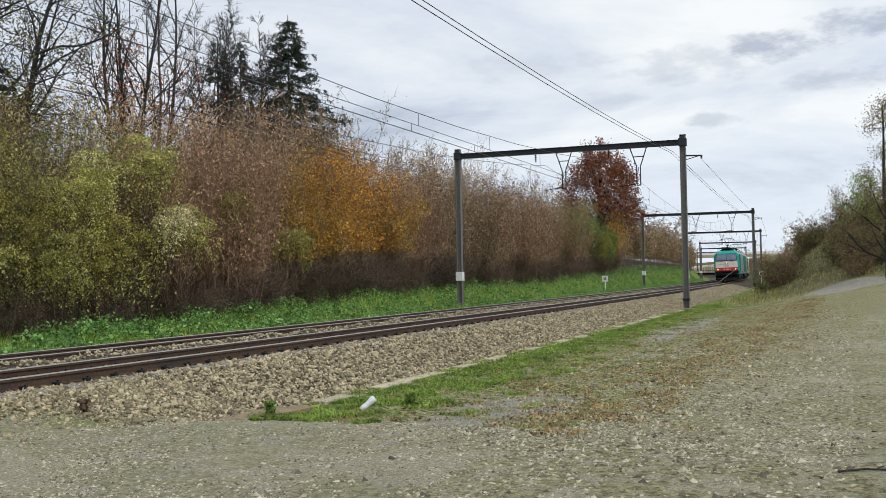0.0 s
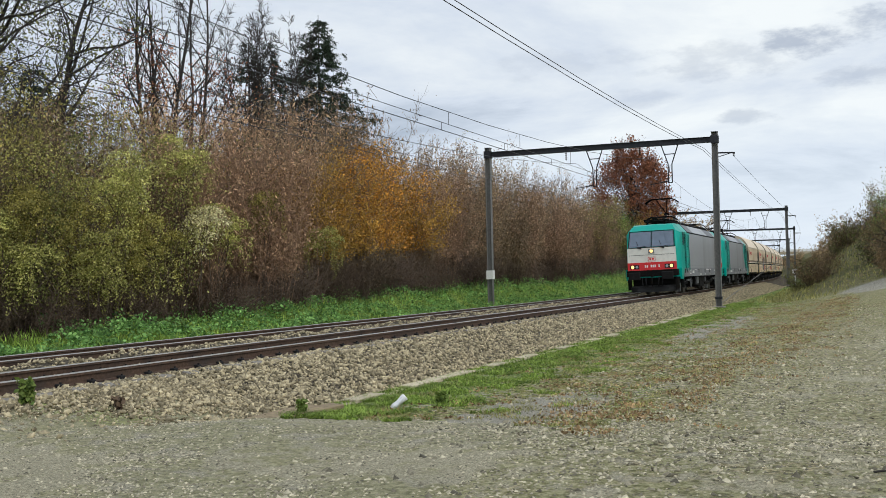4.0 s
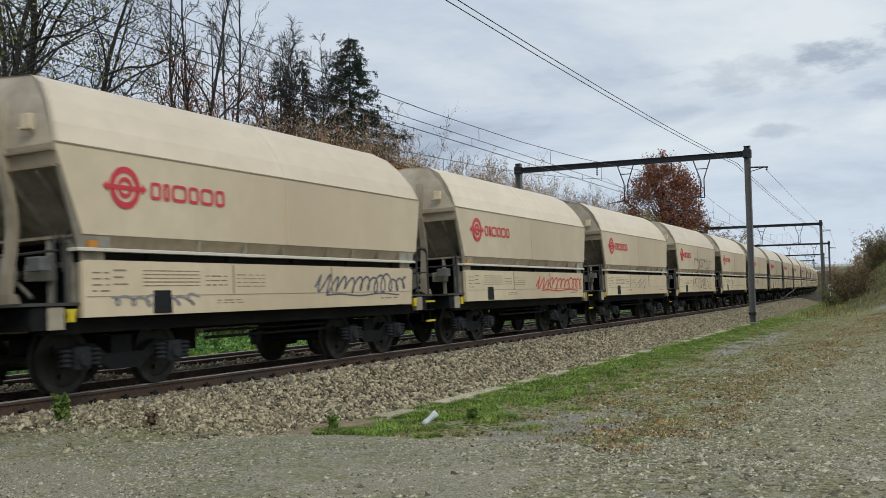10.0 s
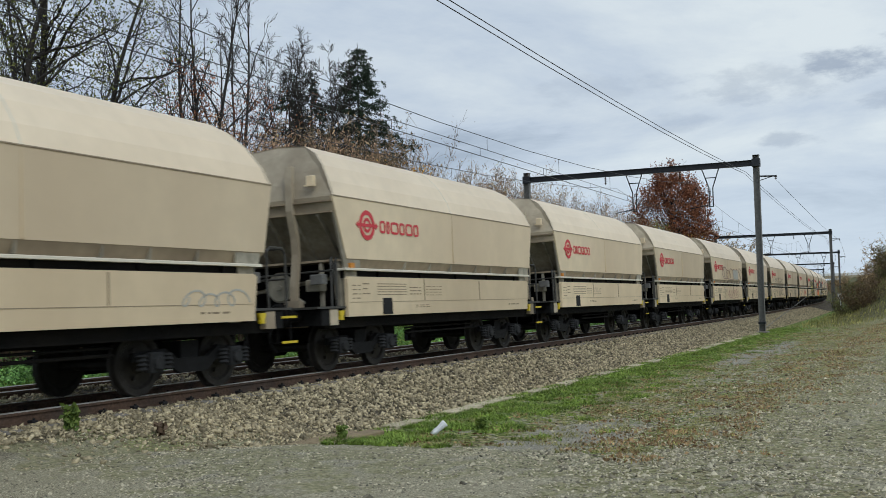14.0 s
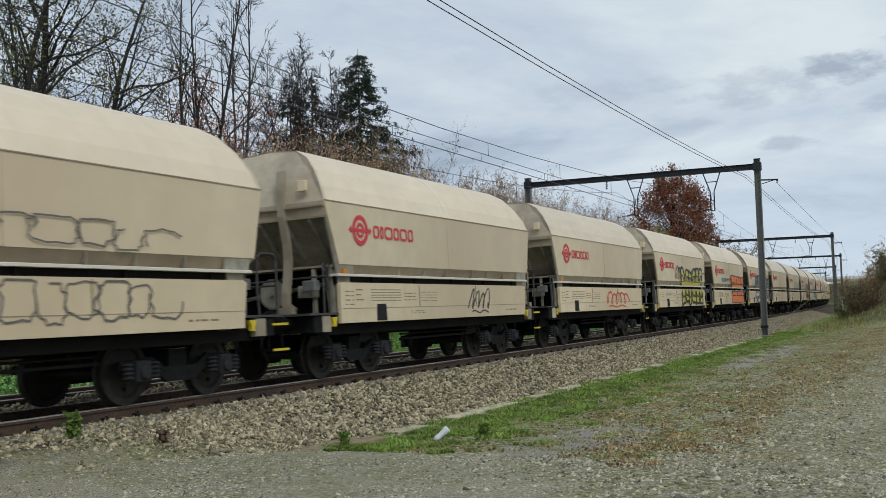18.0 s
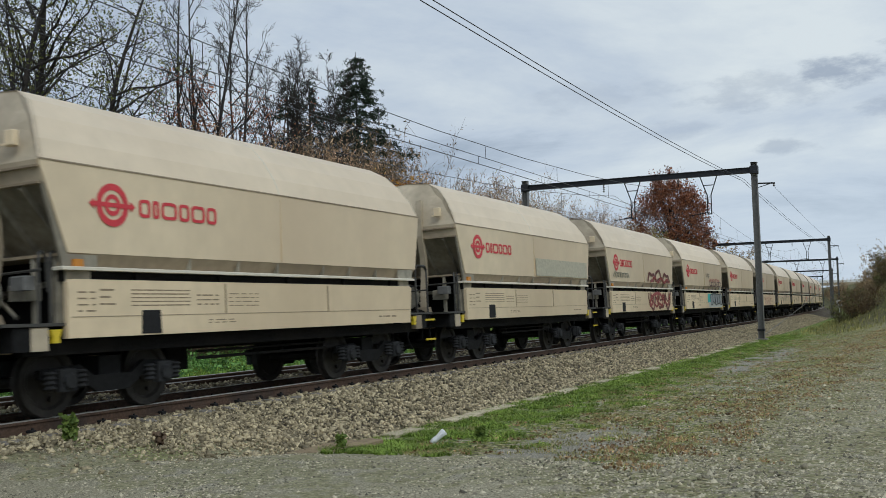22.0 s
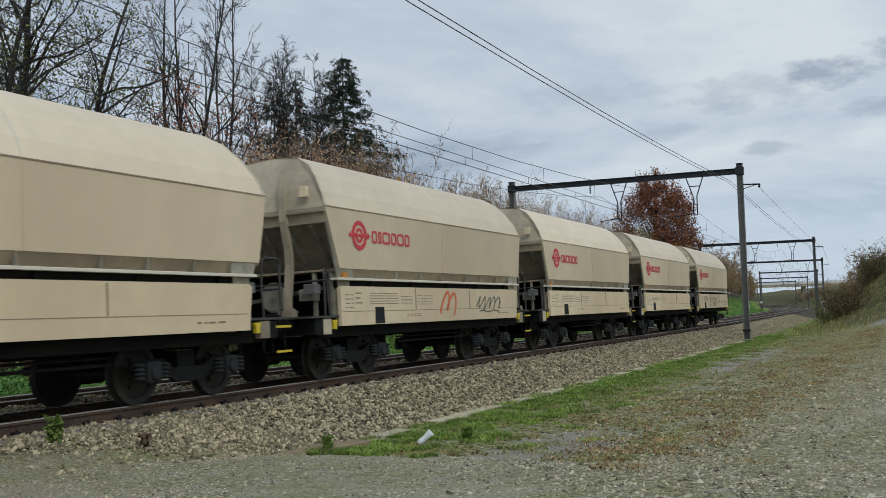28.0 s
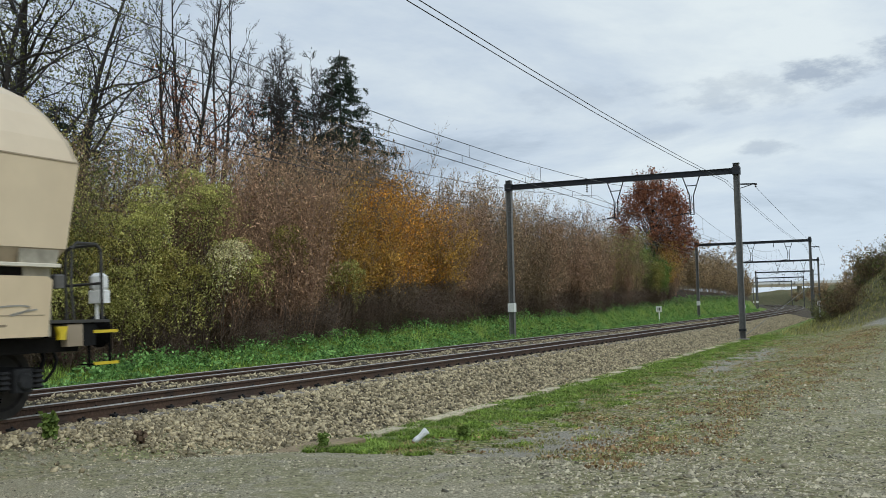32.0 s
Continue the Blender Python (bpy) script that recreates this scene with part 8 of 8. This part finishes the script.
def thin_grass(rng):
    while True:
        s, e = 9.5 + 49 * rng.random() ** 1.6, 3.0 + 6.5 * rng.random()
        if e > 7.6 + 0.12 * (s - 16) + 1.2 * noise.noise((s * 1.1, e * 1.3, 51)) or s < 12 - 1.2 * max(0, e - 6) + 1.3 * noise.noise((s * 1.4, e * 1.7, 41)):
            continue
        if noise.noise((s * 1.2, e * 1.6, 12)) + 0.6 * noise.noise((s * 4.3, e * 4.6, 3)) > -0.12 + 0.05 * e:
            break
    x, y, h = along(s, e)
    return x, y, height(s, e) - 0.01


def far_grass(rng):
    s, e = 12 + 200 * rng.random() ** 2.0, rng.uniform(-12.4, -8.4)
    x, y, h = along(s, e)
    return x, y, height(s, e) - 0.02


def bank_grass(rng):
    s, e = rng.uniform(60, 125), rng.uniform(3.4, 18)
    if ((s - 61) / 6.5) ** 2 + ((e - 11) / 2.6) ** 2 < 1.1:
        s += 16
    x, y, h = along(s, e)
    return x, y, height(s, e) - 0.03


blades("lawn", 42000, near_grass, (0.025, 0.09), (0.008, 0.018), "blade", "short green grass at the ballast foot", 31, 1.0)
blades("tufts", 34000, thin_grass, (0.015, 0.06), (0.007, 0.014), "dry_blade", "thin yellowed grass on the gravel", 32, 1.6)
blades("verge_grass", 26000, far_grass, (0.12, 0.4), (0.015, 0.035), "blade", "rank green grass on the far verge", 33)
blades("bank_grass", 15000, bank_grass, (0.08, 0.28), (0.02, 0.05), "dry_blade", "long faded grass on the bank", 34)


def scatter_leaves(name, n, place, size, mat, label, category, seed, lie, lift=0.0):
    rng = np.random.default_rng(seed)
    P = np.array([place(rng) for _ in range(n)])
    P[:, 2] += rng.random(n) * lift + 0.012
    V, F = leaf_quads(P, size, rng, lie)
    tagged(new(name, quick_mesh(name, V, F, mat)), label, category, kind="stuff")


def leafy(rng):
    while True:
        s, e = 8.5 + 44 * rng.random() ** 1.5, rng.uniform(3.6, 9.6)
        if e > 8.2 + 0.12 * (s - 16) + 2.0 * noise.noise((s * 1.1, e * 1.3, 61)) or s < 12 - 1.2 * max(0, e - 6) + 1.3 * noise.noise((s * 1.4, e * 1.7, 41)):
            continue
        band = math.exp(-((e - 6.9 - 0.05 * (s - 11)) / 1.1) ** 2)
        if noise.noise((s * 1.1, e * 1.5, 22)) + 0.5 * noise.noise((s * 3.3, e * 4.1, 23)) > rng.uniform(-0.2, 0.5) + 0.25 - 0.4 * band:
            break
    x, y, h = along(s, e)
    return x, y, height(s, e)


def verge_leaves(rng):
    while True:
        s, e = 13 + 210 * rng.random() ** 2.0, rng.uniform(-12.5, -8.6)
        if noise.noise((s * 0.35, e * 0.5, 42)) > -0.25:
            break
    x, y, h = along(s, e)
    lump = max(0.0, noise.noise((s * 0.55, e * 0.9, 77)) + 0.6 * noise.noise((s * 1.6, e * 1.9, 78)) + 0.25)
    return x, y, height(s, e) + lump * rng.uniform(0.2, 0.62)


scatter_leaves("fallen_leaves", 11000, leafy, (0.014, 0.040), "fallen", "brown fallen leaves scattered over the gravel", "leaves", 35, 0.8, 0.025)
blades("dry_herbs", 4000, leafy, (0.02, 0.08), (0.006, 0.014), "dry_blade", "dry reddish-brown herb stalks among the litter", 37, 0.6)
scatter_leaves("nettles", 60000, verge_leaves, (0.045, 0.10), "nettle", "fresh green nettles and herbs under the hedge", "nettles", 36, 0.5, 0.2)


scatter_leaves("clover", 26000, near_grass, (0.014, 0.035), "blade", "low clover and moss leaves in the grass", "clover", 38, 0.7, 0.03)


def make_weed(x, y, h, n, seed, label="small green weed growing in the gravel", mat="leaf_green"):
    rng = np.random.default_rng(seed)
    z = height(x, RAIL_Y - y)
    root = thing("weed", label, "weed", "weeds", at=pose(x, y, z))
    A, B, P = [], [], []
    for i in range(7):
        a = rng.uniform(0, 6.28)
        q = np.array([math.cos(a) * h * 0.35 * rng.random(), math.sin(a) * h * 0.35 * rng.random(), h * rng.uniform(0.5, 1)])
        A.append(np.zeros(3)), B.append(q)
        P += [q * t for t in rng.uniform(0.15, 1, n)]
    V, F = twig_quads(np.array(A), np.array(B), np.full(7, 0.004), np.full(7, 0.002))
    part("stalks", quick_mesh("stalks", V, F, mat), None, root)
    V, F = leaf_quads(np.array(P) + rng.normal(0, 0.025, (len(P), 3)), (0.03, 0.07), rng)
    part("leaves", quick_mesh("leaves", V, F, mat), None, root)


make_weed(9.25, 9.72, 0.33, 40, 1)
make_weed(10.2, 9.1, 0.22, 8, 2, "thin dry weed growing in the gravel", "leaf_dead")
make_weed(12.1, 7.55, 0.24, 26, 3, "low green plant at the ballast foot")
make_weed(14.1, 6.3, 0.16, 60, 4, "low clump of green herbs in the grass")


# ---- small things ----
def make_cup():
    b = Build().lathe([(0.03, 0), (0.036, 0.04), (0.034, 0.09), (0.043, 0.15), (0.046, 0.17), (0.040, 0.172), (0.036, 0.10), (0.025, 0.01)], (0, 0, 0), "x", 14)
    rng = random.Random(2)
    b.v = [(x, y + rng.uniform(-0.004, 0.004), z * 0.8 + rng.uniform(-0.004, 0.004)) for x, y, z in b.v]
    ob = tagged(new("plastic_cup", b.mesh("plastic_cup", "litter", True)), "crumpled white plastic cup lying in the grass", "litter")
    s, e = 13.1, RAIL_Y - 6.63
    x, y, h = along(s, e)
    ob.matrix_world = pose(x, y, height(s, e) + 0.035, 0, -38, -50) @ Matrix.Scale(1.5, 4)


make_cup()


def make_stick():
    b = Build().path([(0, 0, 0.012), (0.22, 0.05, 0.02), (0.45, 0.02, 0.015), (0.62, -0.05, 0.012)], 0.009, 5).bar((0.3, 0.04, 0.015), (0.42, 0.16, 0.02), 0.006)
    ob = tagged(new("fallen_stick", b.mesh("fallen_stick", "dark_bark")), "dark fallen twig lying on the gravel", "stick")
    s, e = 8.6, 10.25
    x, y, h = along(s, e)
    ob.matrix_world = pose(x, y, height(s, e) + 0.005, 0, 0, -70)


make_stick()


def make_marker(s, e, h, label):
    x, y, hd = along(s, e)
    root = thing("marker_post", label, "marker post", "marker posts", at=pose(x, y, height(s, e) - 0.1, 0, 0, math.degrees(hd)))
    part("post", Build().box(-0.05, 0.05, -0.05, 0.05, 0, h, 0.01), "white", root, "white post")
    part("plate", Build().box(-0.10, -0.07, -0.28, 0.28, h - 0.55, h + 0.02, 0.008), "sign", root, "white plate")
    mk = Build().box(-0.105, -0.10, -0.12, -0.04, h - 0.4, h - 0.12).box(-0.105, -0.10, 0.04, 0.12, h - 0.4, h - 0.12)
    part("number_bars", mk, "rubber", root, "two plain dark bars")


make_marker(97, -10.2, 1.75, "white kilometre post on the green verge")
make_marker(118, 3.55, 2.0, "white track sign beside the portal post")
make_marker(178, -9.4, 1.5, "small white track post on the verge")

x0, y0, _ = along(54.6, 2.45)
x1, y1, _ = along(121.0, 2.55)
guy = part("guy_wire", Build().bar((x0, y0, -0.7), (x1, y1, 2.9), 0.02), "galv")
tagged(guy, "taut steel guy wire anchored beside the portal post", "guy wire")


def make_bridge(s):
    """The road bridge that closes the cutting far along the line."""
    x, y, h = along(s, -2.7)
    root = thing("road_bridge", "pale concrete road bridge across the cutting", "bridge", at=pose(x, y, 0, 0, 0, math.degrees(h)))
    part("deck", Build().box(-5, 5, -60, 60, 7.2, 8.2), "slab", root, "concrete bridge deck")
    part("parapet", Build().box(-5.1, -4.8, -60, 60, 8.2, 9.2), "white", root, "pale parapet")
    for yy in (-14, 14):
        part("pier", Build().box(-3, 3, yy - 0.6, yy + 0.6, -1, 7.2), "slab", root, "bridge pier")


make_bridge(430)


# ---- movement ----
def motions():
    for ob, wheels, r, behind in TRAIN:
        walk(ob, [(t, on_track(front_of_train(t) + behind)) for t in [i / 2 for i in range(65)]])
    # wheels roll on the rail: every thirtieth of a second, under a quarter turn each;
    # wheels at the same place on equal vehicles roll alike
    rolled = {}
    for ob, wheels, r, behind in TRAIN:
        for w in wheels:
            x, y, z = w.location
            key = (r, round(x, 2))
            if key not in rolled:
                walk(w, [(i / 30, pose(x, y, z, 0, -math.degrees((front_of_train(0) - front_of_train(i / 30)) / r) % 360, 0)) for i in range(961)])
                rolled[key] = w.animation_data
            else:
                w.rotation_mode = "QUATERNION"
                keys = w.animation_data_create()
                keys.action, keys.action_slot = rolled[key].action, rolled[key].action_slot


motions()
